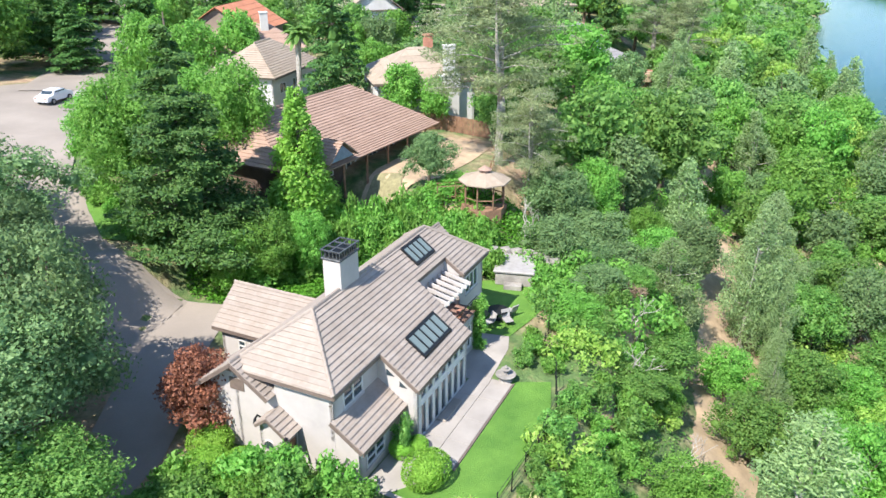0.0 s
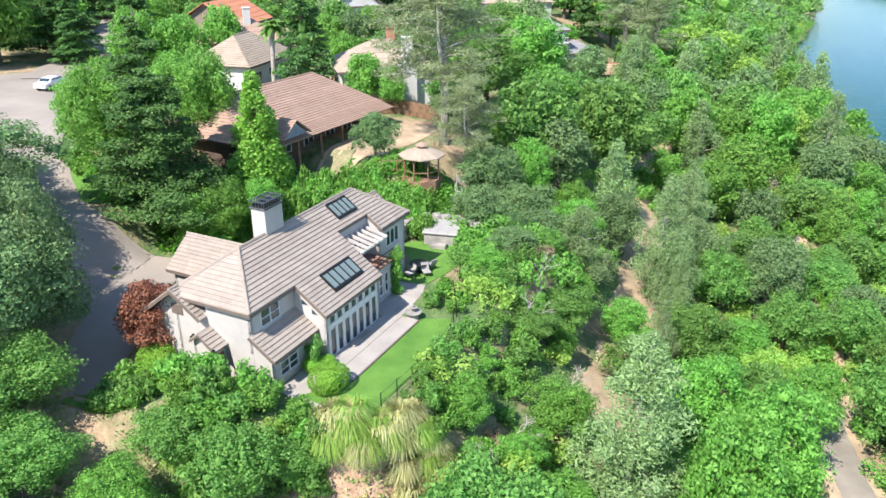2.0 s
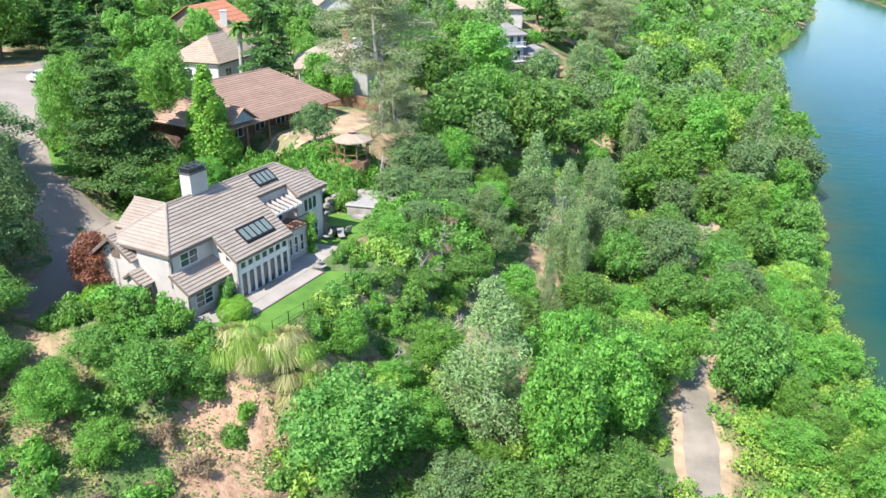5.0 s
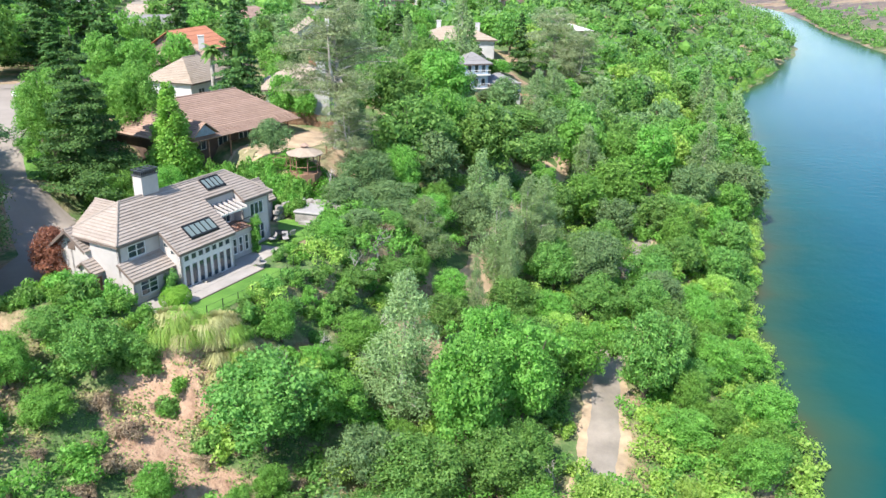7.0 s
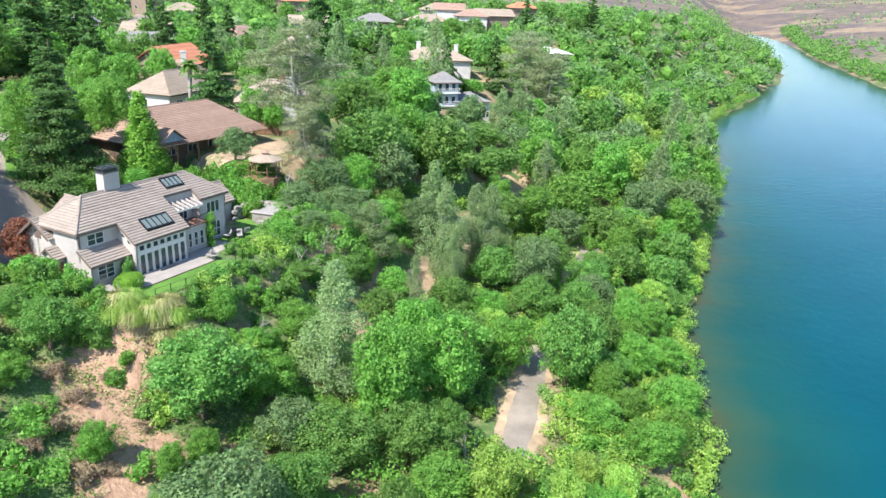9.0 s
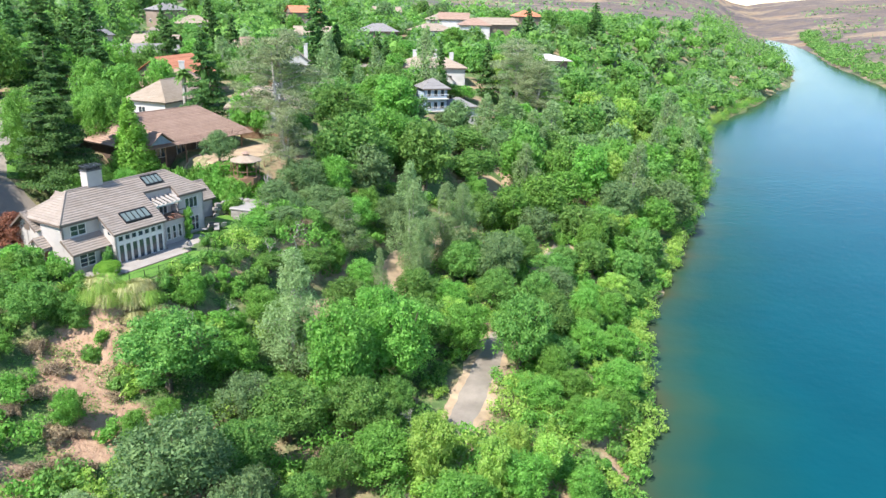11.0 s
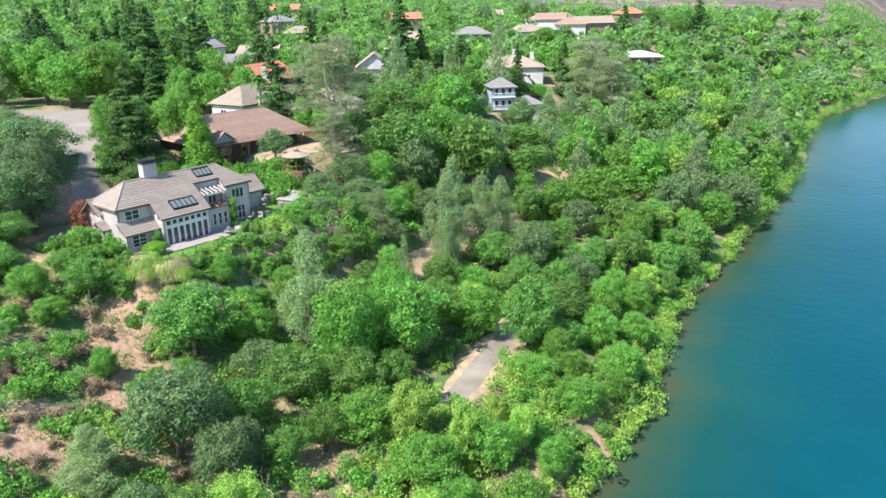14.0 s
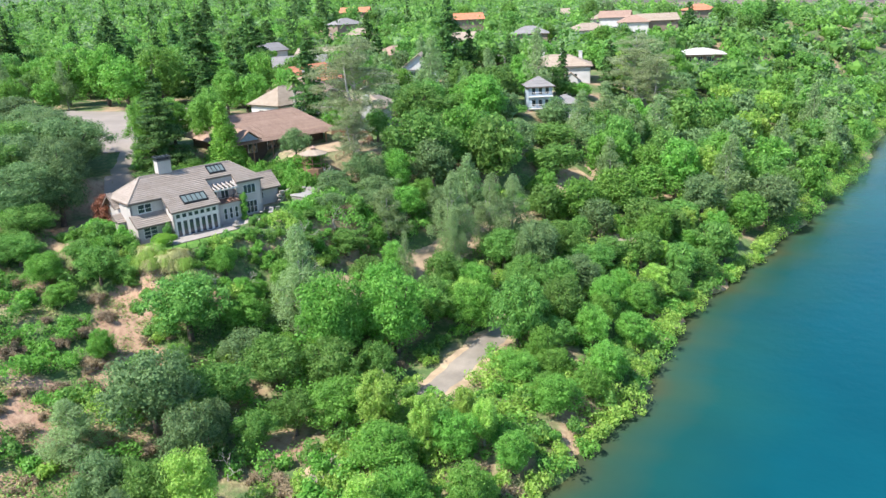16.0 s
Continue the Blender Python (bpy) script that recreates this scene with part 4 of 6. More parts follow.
def cards(centres, normals, size, narrow=0.6, jitter=0.8):
    """Leaf clumps: small bent four-cornered blades about the given points."""
    n = len(centres)
    nn = normals + rng.normal(0, jitter, (n, 3))
    nn /= np.linalg.norm(nn, axis=1, keepdims=True) + 1e-9
    a = np.cross(nn, rng.normal(0, 1, (n, 3)))
    a /= np.linalg.norm(a, axis=1, keepdims=True) + 1e-9
    b = np.cross(nn, a)
    s = size * rng.uniform(0.6, 1.4, (n, 1))
    v = np.stack([centres - a * s, centres + b * s * narrow + a * s * 0.3, centres - b * s * narrow + a * s * rng.uniform(0.2, 0.9, (n, 1))], 1)
    return v.reshape(-1, 3)


def crown_mesh(name, verts, mat, cores=(), k=3):
    n = len(verts) // k
    faces = np.arange(n * k).reshape(n, k)
    vl = [verts]
    off = n * k
    allf = faces.tolist()
    for c, r in cores:
        bm = bmesh.new()
        bmesh.ops.create_icosphere(bm, subdivisions=1, radius=1.0)
        co = np.array([v.co[:] for v in bm.verts])
        co = co * (1 + 0.22 * np.sin(co @ rng.normal(0, 4, 3) + 1)[:, None] * rng.uniform(0.6, 1.2, (len(co), 1))) * r + c
        allf += [[v.index + off for v in f.verts] for f in bm.faces]
        off += len(co)
        vl.append(co)
        bm.free()
    me = bpy.data.meshes.new(name)
    me.from_pydata(np.concatenate(vl).tolist(), [], allf)
    me.materials.append(mat)
    return me


def lobes_leaves(lobes, count, size, narrow=0.6, jitter=0.5, shell=(0.55, 1.28)):
    """Points over the outsides of a heap of lobes."""
    cs = np.array([l[0] for l in lobes])
    rs = np.array([l[1] for l in lobes])
    wts = (rs ** 2).max(axis=1) if rs.ndim > 1 else rs ** 2
    pick = rng.choice(len(lobes), count, p=wts / wts.sum())
    d = rng.normal(0, 1, (count, 3))
    d[:, 2] += 0.25
    d /= np.linalg.norm(d, axis=1, keepdims=True)
    R = rs[pick] if rs.ndim > 1 else rs[pick][:, None]
    p = cs[pick] + d * R * rng.uniform(*shell, (count, 1))
    keep = np.ones(count, bool)
    for c, r in zip(cs, rs):
        keep &= (np.linalg.norm((p - c) / r, axis=1) > 0.5)
    return cards(p[keep], d[keep], size, narrow, jitter)


def broadleaf(name, height, radius, n_lobes, count, size, mat, bark, base=0.3, top=1.0, spread=1.0):
    """A tree with forking limbs under a lobed, uneven crown."""
    lobes, cores = [], []
    cz = height * (base + 1) / 2
    rz = height * (1 - base) / 2
    ph = rng.uniform(0, 6.28, 3)
    for i in range(int(n_lobes * 1.5)):
        a = i * 2.4 + rng.uniform(-0.4, 0.4)
        h = 0.97 - 1.75 * (i + 0.5) / (n_lobes * 1.5) + rng.uniform(-0.1, 0.1)
        r = radius * rng.uniform(0.16, 0.33)
        rr = math.sqrt(max(0.03, 1 - h * h * 0.9)) * rng.uniform(0.55, 1.04) * (radius - r * 0.7) * spread
        rr *= 1 + 0.2 * math.sin(2 * a + ph[0]) + 0.16 * math.sin(3 * a + 2.5 * h + ph[1])
        h += 0.12 * math.sin(2 * a + ph[2]) * (1 - abs(h))
        lobes.append((np.array([math.cos(a) * rr, math.sin(a) * rr, cz + h * (rz - r * 0.5)]), np.array([r, r, r * rng.uniform(0.65, 0.95)])))
    lobes.append((np.array([0, 0, cz]), np.array([radius * 0.7, radius * 0.7, rz * 0.78])))
    cores = [(np.array([0, 0, cz]), np.array([radius * 0.46, radius * 0.46, rz * 0.54]))] + [(c, r * 0.4) for c, r in lobes[:-1]]
    v = lobes_leaves(lobes, count, size, shell=(0.6, 1.2))
    bm = bmesh.new()
    tr = radius * 0.055 + 0.08
    lean = rng.uniform(-0.3, 0.3, 2)
    top_p = Vector((lean[0], lean[1], height * 0.55))
    tube(bm, [(0, 0, -0.4), (0, 0, 0.2), (lean[0] * 0.4, lean[1] * 0.5, height * 0.25), tuple(top_p)], [tr * 1.5, tr * 1.1, tr * 0.85, tr * 0.45])
    for c, r in cores[1:10]:
        s = Vector((lean[0] * 0.4, lean[1] * 0.5, height * 0.25)).lerp(top_p, rng.uniform(0, 0.8))
        m = s.lerp(Vector(c), 0.5) + Vector((0, 0, -0.25))
        tube(bm, [tuple(s), tuple(m), tuple(np.array(c) + np.array([0, 0, r[2] * 0.3]))], [tr * 0.5, tr * 0.33, tr * 0.1], 5)
    return tree_of(name, bm, bark, crown_mesh("crown", v, mat, cores))


def tree_of(name, bm, bark, crown):
    me = bpy.data.meshes.new("trunk")
    bm.to_mesh(me)
    bm.free()
    me.materials.append(bark)
    return dict(name=name, trunk=me, crown=crown)


def grey_pine(name, height, radius, count, mat, fine=0.24):
    """Foothill pine: forked pale stem, loose upswept tufts of long needles."""
    lobes = []
    for i in range(110):
        h = rng.uniform(0.12, 0.99)
        a = rng.uniform(0, 6.28)
        env = radius * min(1.0, (1.02 - h) * 1.5 + 0.12) * min(1, (h + 0.25) * 2)
        rr = env * rng.uniform(0.08, 0.95)
        r = radius * rng.uniform(0.15, 0.27) * (1.2 - 0.5 * h)
        lobes.append((np.array([math.cos(a) * rr, math.sin(a) * rr, h * height]), np.array([r, r, r * 1.25])))
    v = lobes_leaves(lobes, count, fine, 0.3, 0.8, (0.4, 1.25))
    bm = bmesh.new()
    tube(bm, [(0, 0, -0.4), (0.1, 0, height * 0.3), (0.0, 0.15, height * 0.65), (0.05, 0, height * 0.96)], [0.22, 0.14, 0.07, 0.02])
    tube(bm, [(0.1, 0, height * 0.3), (0.5, 0.3, height * 0.5), (0.6, 0.4, height * 0.75)], [0.1, 0.07, 0.02])
    for c, r in lobes[:18]:
        tube(bm, [(0.05, 0.05, max(0.5, c[2] - 0.9)), tuple(c)], [0.06, 0.02], 4)
    return tree_of(name, bm, BARK_PALE, crown_mesh("crown", v, mat))


def old_pine(name, height, radius, count, mat, fine):
    """An old pine: a forked leaning stem, and flat boughs of tufts at uneven heights with gaps between."""
    lobes = []
    bm = bmesh.new()
    tube(bm, [(0, 0, -0.4), (0.15, 0.1, height * 0.3), (-0.1, 0.2, height * 0.62), (0.1, 0, height * 0.97)], [0.26, 0.19, 0.1, 0.02], 8)
    tube(bm, [(0.1, 0.1, height * 0.34), (0.7, -0.3, height * 0.6), (0.9, -0.4, height * 0.88)], [0.13, 0.08, 0.02])
    for i in range(30):
        h = 0.36 + 0.62 * (i + rng.uniform(0, 1)) / 30
        a = i * 2.4 + rng.uniform(-0.6, 0.6)
        reach = radius * (0.55 + 0.5 * math.sin(math.pi * min(1, h * 0.95)) ** 1.5) * rng.uniform(0.5, 1.1) * (1.0 if h < 0.75 else 1.35 - 0.55 * h)
        tip = np.array([math.cos(a) * reach, math.sin(a) * reach, h * height + rng.uniform(-0.2, 0.5)])
        tube(bm, [(0, 0.1, h * height - 0.3), tuple(tip * [0.5, 0.5, 1]), tuple(tip)], [0.07, 0.04, 0.015], 4)
        for k in range(7):
            q = rng.uniform(0.3, 1.02)
            r = radius * rng.uniform(0.11, 0.2)
            lobes.append((tip * [q, q, 1] + rng.normal(0, 0.16, 3) * radius * [1, 1, 0.35], np.array([r, r, r * 0.6])))
    v = lobes_leaves(lobes, count, fine, 0.22, 0.8, (0.4, 1.25))
    return tree_of(name, bm, BARK_PALE, crown_mesh("crown", v, mat))


def conifer(name, height, radius, count, mat, tiers=15, droop=0.25, sz=1.0):
    """Redwood-like: a straight stem with tiers of flat drooping boughs."""
    pts, nor = [], []
    bm = bmesh.new()
    tube(bm, [(0, 0, -0.4), (0, 0, height * 0.4), (0, 0, height)], [height * 0.028, height * 0.018, 0.03])
    total = []
    for k in range(tiers):
        h = 0.08 + 0.9 * k / tiers
        R = radius * (1 - h) ** 0.8 * rng.uniform(0.85, 1.12) + 0.25
        for j in range(8 if h < 0.7 else 6):
            total.append((h + rng.uniform(-0.02, 0.02), R * rng.uniform(0.75, 1.15), rng.uniform(0, 6.28)))
    per = count // len(total)
    for h, R, a in total:
        z0 = h * height
        tube(bm, [(0, 0, z0), (math.cos(a) * R * 0.8, math.sin(a) * R * 0.8, z0 - R * droop * 0.5)], [0.05, 0.015], 4)
        n = max(6, int(per * (R / radius + 0.25) * 1.4))
        s = np.sqrt(rng.uniform(0.02, 1, n))
        side = rng.normal(0, 0.22, n) * R * (1.15 - s * 0.6)
        x = math.cos(a) * s * R - math.sin(a) * side
        y = math.sin(a) * s * R + math.cos(a) * side
        z = z0 - droop * R * s ** 1.6 + 0.22 * R * s + rng.normal(0, 0.10, n) * (0.6 + R * 0.15)
        pts.append(np.stack([x, y, z], 1))
        nor.append(np.tile([math.cos(a) * 0.4, math.sin(a) * 0.4, 0.9], (n, 1)))
    v = cards(np.concatenate(pts), np.concatenate(nor), 0.22 * sz, 0.45, 0.5)
    core = [(np.array([0, 0, height * h]), np.array([radius * (1 - h) * 0.34, radius * (1 - h) * 0.34, height * 0.08])) for h in (0.16, 0.28, 0.4, 0.52, 0.64, 0.76, 0.88)]
    return tree_of(name, bm, BARK, crown_mesh("crown", v, mat, core))


def spire(name, height, radius, count, mat):
    """A narrow upright tree with ascending leafy boughs."""
    lobes = []
    for i in range(80):
        h = rng.uniform(0.06, 0.97)
        a = i * 2.4
        env = radius * (1 - h) ** 0.8 + 0.08
        r = env * rng.uniform(0.22, 0.4) + 0.08
        lobes.append((np.array([math.cos(a) * env * 0.65, math.sin(a) * env * 0.65, h * height]), np.array([r, r, r * 1.7])))
    v = lobes_leaves(lobes, count, 0.125, 0.6, 0.6)
    bm = tube(bmesh.new(), [(0, 0, -0.4), (0, 0, height * 0.5), (0, 0, height * 0.95)], [0.2, 0.12, 0.02])
    return tree_of(name, bm, BARK, crown_mesh("crown", v, mat, [(c, r * 0.45) for c, r in lobes]))


def bush(name, height, radius, n_lobes, count, size, mat, twigs=True, narrow=0.6, jitter=0.8, round_=False):
    lobes = []
    for i in range(n_lobes):
        a = i * 2.4 + rng.uniform(-0.5, 0.5)
        rr = radius * rng.uniform(0.1, 0.72)
        r = radius * rng.uniform(0.22, 0.42)
        h = height * rng.uniform(0.25, 0.72) * (1 - 0.35 * rr / radius)
        lobes.append((np.array([math.cos(a) * rr, math.sin(a) * rr, h]), np.array([r, r, min(r, height * 0.4)])))
    if round_:
        lobes = [(np.array([0, 0, height * 0.48]), np.array([radius, radius, height * 0.52]))]
    v = lobes_leaves(lobes, count, size, narrow, jitter, (0.95, 1.06) if round_ else (0.6, 1.25))
    v[:, 2] = np.maximum(v[:, 2], -0.15)
    bm = bmesh.new()
    for c, r in lobes[:6]:
        tube(bm, [(0, 0, -0.2), tuple(c)], [0.05, 0.015], 4)
    return tree_of(name, bm, BARK, crown_mesh("foliage", v, mat, [(c, r * (0.85 if round_ else 0.5)) for c, r in lobes]))


def tuft(name, height, radius, count, mat, width=0.05):
    """Arching blades from one root."""
    vs = []
    for i in range(count):
        a, r0 = rng.uniform(0, 6.28), radius * rng.uniform(0, 0.45)
        d = np.array([math.cos(a), math.sin(a), 0])
        s = np.array([-d[1], d[0], 0]) * width
        h = height * rng.uniform(0.6, 1.1)
        o = radius * rng.uniform(0.4, 1.0)
        p0, p1, p2 = d * r0, d * (r0 + o * 0.4) + [0, 0, h * 0.8], d * (r0 + o) + [0, 0, h * rng.uniform(0.05, 0.6)]
        vs += [p0 - s, p0 + s, p1 + s, p1 - s, p1 - s, p1 + s, p2 + s * 0.2, p2 - s * 0.2]
    bm = tube(bmesh.new(), [(0, 0, -0.1), (0, 0, 0.15)], [radius * 0.3, radius * 0.2], 6)
    return tree_of(name, bm, BARK, crown_mesh("blades", np.array(vs), mat, k=4))


def palm(name, height):
    vs = []
    for i in range(46):
        a, up = rng.uniform(0, 6.28), rng.uniform(-0.5, 1.1)
        d = np.array([math.cos(a), math.sin(a), 0])
        s = np.array([-d[1], d[0], 0])
        L = rng.uniform(1.5, 2.1)
        for k in range(5):
            q0, q1 = k / 5, (k + 1) / 5
            f = lambda q: d * L * q * math.cos(up * 0.7) + np.array([0, 0, height + L * (q * math.sin(up) - 0.55 * q * q)])
            w0, w1 = 0.34 * math.sin(math.pi * (0.12 + 0.8 * q0)), 0.34 * math.sin(math.pi * (0.12 + 0.8 * q1))
            for sg in (-1, 1):
                a0, a1 = f(q0), f(q1)
                vs += [a0, a1, a1 + s * sg * w1 - [0, 0, w1 * 0.5], a0 + s * sg * w0 - [0, 0, w0 * 0.5]]
    bm = tube(bmesh.new(), [(0, 0, -0.4), (0, 0, height * 0.35), (0, 0, height - 1.6), (0, 0, height - 0.2)], [0.34, 0.27, 0.34, 0.5], 10)
    return tree_of(name, bm, BARK_PALE, crown_mesh("fronds", np.array(vs), L_OAK, k=4))


def snag(name, height):
    """A leafless grey tree of forking bare limbs."""
    bm = bmesh.new()

    def limb(p, d, length, r, depth):
        q = p + d * length * 0.5 + Vector(rng.normal(0, 0.06, 3)) * length
        e = q + (d + Vector(rng.normal(0, 0.25, 3))).normalized() * length * 0.5
        tube(bm, [tuple(p), tuple(q), tuple(e)], [r, r * 0.8, r * 0.55], 5)
        if depth:
            for _ in range(3):
                limb(e, (d + Vector(rng.normal(0, 0.6, 3)) + Vector((0, 0, 0.1))).normalized(), length * 0.68, r * 0.5, depth - 1)
    limb(Vector((0, 0, -0.3)), Vector((0.1, 0, 1)), height * 0.42, 0.13, 3)
    return tree_of(name, bm, BARK_PALE, None)


def wood(k, sz):
    """The tree kinds at one fineness: k scales the number of leaves, sz their size."""
    return {
        "oak": [broadleaf("oak_tree", 8, 3.9, 30, int(12500 * k), 0.16 * sz, L_OAK, BARK, 0.16) for _ in range(4)],
        "bright": [broadleaf("broadleaf_tree", 8, 3.7, 32, int(13000 * k), 0.15 * sz, L_BRIGHT, BARK, 0.1) for _ in range(4)],
        "grey": [broadleaf("blue_oak_tree", 8, 3.8, 34, int(12000 * k), 0.145 * sz, L_GREY, BARK, 0.16) for _ in range(3)],
        "pine": [grey_pine("grey_pine", 11, 3.0, int(28000 * k), L_PINE, 0.14 * sz) for _ in range(2)],
        "willow": [broadleaf("willow_tree", 7.5, 3.0, 28, int(10500 * k), 0.145 * sz, L_WILLOW, BARK_PALE, 0.12) for _ in range(2)],
        "conifer": [conifer("redwood_tree", 17, 4.6, int(20000 * k), L_CONIFER, 18, sz=sz) for _ in range(2)],
    }


PROTO, NEAR = wood(0.85, 0.98), wood(1.5, 0.74)
MID, FAR = wood(0.36, 1.45), wood(0.16, 2.2)
PROTO.update({
    "spire": [spire("poplar_tree", 10, 2.1, 26000, L_SPIRE)],
    "red": [broadleaf("maple_tree", 5, 2.2, 24, 7500, 0.10, L_RED, BARK, 0.1)],
    "shrub": [bush("shrub", 2.2, 1.6, 10, 1050, 0.155, L_BRIGHT) for _ in range(3)] + [bush("shrub", 2.2, 1.6, 10, 1050, 0.155, L_OAK) for _ in range(2)],
    "shrubw": [bush("shrub", 2.0, 1.6, 10, 1050, 0.15, L_WILLOW) for _ in range(2)],
    "dry": [bush("dry_bush", 1.3, 1.3, 9, 1300, 0.2, L_DRY, narrow=0.12, jitter=1.2)],
    "round": [bush("clipped_shrub", 1.6, 1.2, 1, 4200, 0.06, L_CLIP, round_=True)],
    "tuft": [tuft("pampas_grass", 1.7, 1.3, 900, L_STRAW, 0.02), tuft("pampas_grass", 1.8, 1.3, 900, L_WILLOW, 0.02)],
    "palm": [palm("palm_tree", 8)],
    "oldpine": [old_pine("old_pine", 11, 3.0, 30000, L_PINE_OLD, 0.12)],
    "snag": [snag("bare_tree", 5) for _ in range(3)],
})
LABEL = {
    "oak": ("dark green oak on the wooded slope", "tree"), "bright": ("bright green broadleaf tree with a lobed crown", "tree"),
    "grey": ("grey-green blue oak with a rounded crown", "tree"), "pine": ("pale grey-green foothill pine with loose needles", "tree"),
    "oldpine": ("large old grey pine with thin brownish needles", "tree"), "conifer": ("tall dark green redwood with drooping boughs", "tree"), "spire": ("narrow bright green upright tree", "tree"),
    "willow": ("yellow-green willow with pale stems", "tree"), "red": ("reddish-brown maple tree beside the driveway", "tree"),
    "shrub": ("leafy green shrub on the slope", "shrub"), "shrubw": ("yellow-green riverside shrub with small leaves", "shrub"),
    "dry": ("dry brown bush of bare twigs", "shrub"), "round": ("clipped rounded green garden shrub", "shrub"),
    "snag": ("bare grey tree with forking leafless limbs", "tree"), "tuft": ("straw-coloured pampas grass clump below the lawn", "grass"), "palm": ("fan palm with a thick pale trunk", "palm tree"),
}
GROUP = {"shrub": "shrubs of the slope", "shrubw": "riverside shrubs", "oak": "woodland trees", "bright": "woodland trees", "grey": "woodland trees", "pine": "woodland pines", "round": "garden shrubs", "tuft": "pampas grass"}
planted = []
thicket = {"bright": [], "willow": [], "oak": []}
tally = {"shrub": 0}


def plant(kind, x, y, s=1.0, sz=None, z=None, i=None):
    if kind in ("shrub", "shrubw"):
        tally["shrub"] += 1
        if tally["shrub"] > 285:
            thicket["willow" if kind == "shrubw" else "bright" if rng.random() < 0.6 else "oak"].append((x, y, s))
            planted.append((x, y, s * 1.1))
            return None
    kinds = PROTO[kind]
    if kind in FAR and y > 71:
        kinds = FAR[kind] if y > 125 else MID[kind]
    elif kind in NEAR and x < -10 and 18 < y < 58:
        kinds = NEAR[kind]
    p = kinds[rng.integers(len(kinds)) if i is None else i]
    root = new(p["name"])
    root.empty_display_size = 0.3
    wx = rng.uniform(0.86, 1.16)
    root.matrix_basis = Matrix.Translation((x, y, gz(x, y) if z is None else z)) @ pose(0, 0, 0, rng.uniform(-3, 3), rng.uniform(-3, 3), rng.uniform(0, 360)) @ Matrix.Diagonal((s * wx, s / wx, sz or s, 1))
    for nm, me in (("trunk" if "shrub" not in kind and kind not in ("dry", "round", "tuft") else "stem", p["trunk"]), (p["crown"].name.split(".")[0] if p["crown"] else "", p["crown"])):
        if me is None:
            continue
        o = new(nm, me)
        o.parent = root
    tagged(root, LABEL[kind][0], LABEL[kind][1], GROUP.get(kind, ""))
    planted.append((x, y, s * {"oak": 3.6, "bright": 3.5, "grey": 3.5, "pine": 2.4, "oldpine": 2.4, "conifer": 4, "snag": 0.5, "spire": 2, "willow": 2.8, "red": 2}.get(kind, 1.1)))
    return root


# trees that stand out, each at its place: kind, x, y, height of the top, width factor
BASE_H = {"oak": 8, "bright": 8, "grey": 8, "pine": 11, "oldpine": 11, "conifer": 17, "spire": 10, "willow": 7.5, "red": 5, "palm": 8}


def stand(*rows):
    for kind, x, y, top, w in rows:
        plant(kind, x, y, w, max(2.2, top - gz(x, y)) / BASE_H[kind])


# the pale pines of the slope
stand(("pine", 17.2, 30.4, 19.7, 1.35), ("pine", 17.6, 54.6, 18.7, 1.1), ("pine", 25.9, 58.3, 20.1, 1.1), ("pine", 29.8, 64.9, 18.5, 1.15), ("pine", 31.9, 69.5, 17.4, 0.95), ("pine", 23.6, 46.9, 14.6, 0.5),
      ("pine", 23.8, 71.7, 20.0, 0.95), ("pine", 10.5, 2.4, 11.6, 1.0), ("pine", 27.6, 55.2, 15.6, 0.6), ("oldpine", 5.0, 70.8, 37.5, 1.95), ("oldpine", 7.4, 65.6, 28.0, 1.2))
# the wooded slope between the house and the footpath
stand(("bright", 23.4, 27.6, 15.3, 1.2), ("bright", 28.0, 33.6, 13.8, 1.15), ("bright", 24.4, 37.6, 13.6, 1.05), ("oak", 29.4, 41.0, 11.0, 0.85), ("oak", 8.0, 22.2, 15.9, 1.2), ("bright", 12.8, 26.2, 12.6, 0.75),
      ("grey", 14.4, 8.6, 13.9, 1.1), ("grey", 19.7, 9.9, 9.4, 0.5), ("oak", 17.6, 14.4, 10.5, 0.8), ("oak", 15.2, 46.4, 14.7, 0.75), ("bright", 8.9, 46.0, 17.9, 0.55), ("oak", 19.6, 20.6, 10.8, 0.85), ("bright", 13.4, 33.6, 14.4, 0.6))
stand(("oak", 20.5, 42.0, 12.5, 0.75), ("oak", 12.0, 41.0, 15.2, 0.6), ("bright", 21.0, 48.6, 12.6, 0.6), ("oak", 33.2, 60.4, 11.6, 0.9), ("grey", 37.8, 60.6, 13.3, 0.95), ("oak", 27.6, 50.0, 11.2, 0.8), ("bright", 32.0, 50.6, 9.6, 0.75))
# beside the footpath and on the bank
stand(("oak", 40.6, 40.6, 12.1, 1.0), ("oak", 44.4, 47.6, 9.8, 0.9), ("oak", 37.8, 55.0, 9.8, 0.85), ("willow", 32.6, 18.6, 9.8, 0.85), ("bright", 28.2, 18.2, 8.3, 0.95), ("bright", 35.8, 12.6, 7.8, 0.9), ("bright", 42.6, 33.0, 6.4, 0.75),
      ("bright", 44.1, 90.4, 14.7, 1.25), ("bright", 39.6, 83.6, 14.2, 1.1), ("oak", 50.4, 83.0, 11.6, 1.0), ("bright", 49.0, 100.0, 13.4, 1.25), ("oak", 55.6, 90.4, 9.6, 0.95), ("willow", 58.6, 110.0, 15.4, 1.15), ("oak", 57.2, 72.4, 7.8, 0.75))
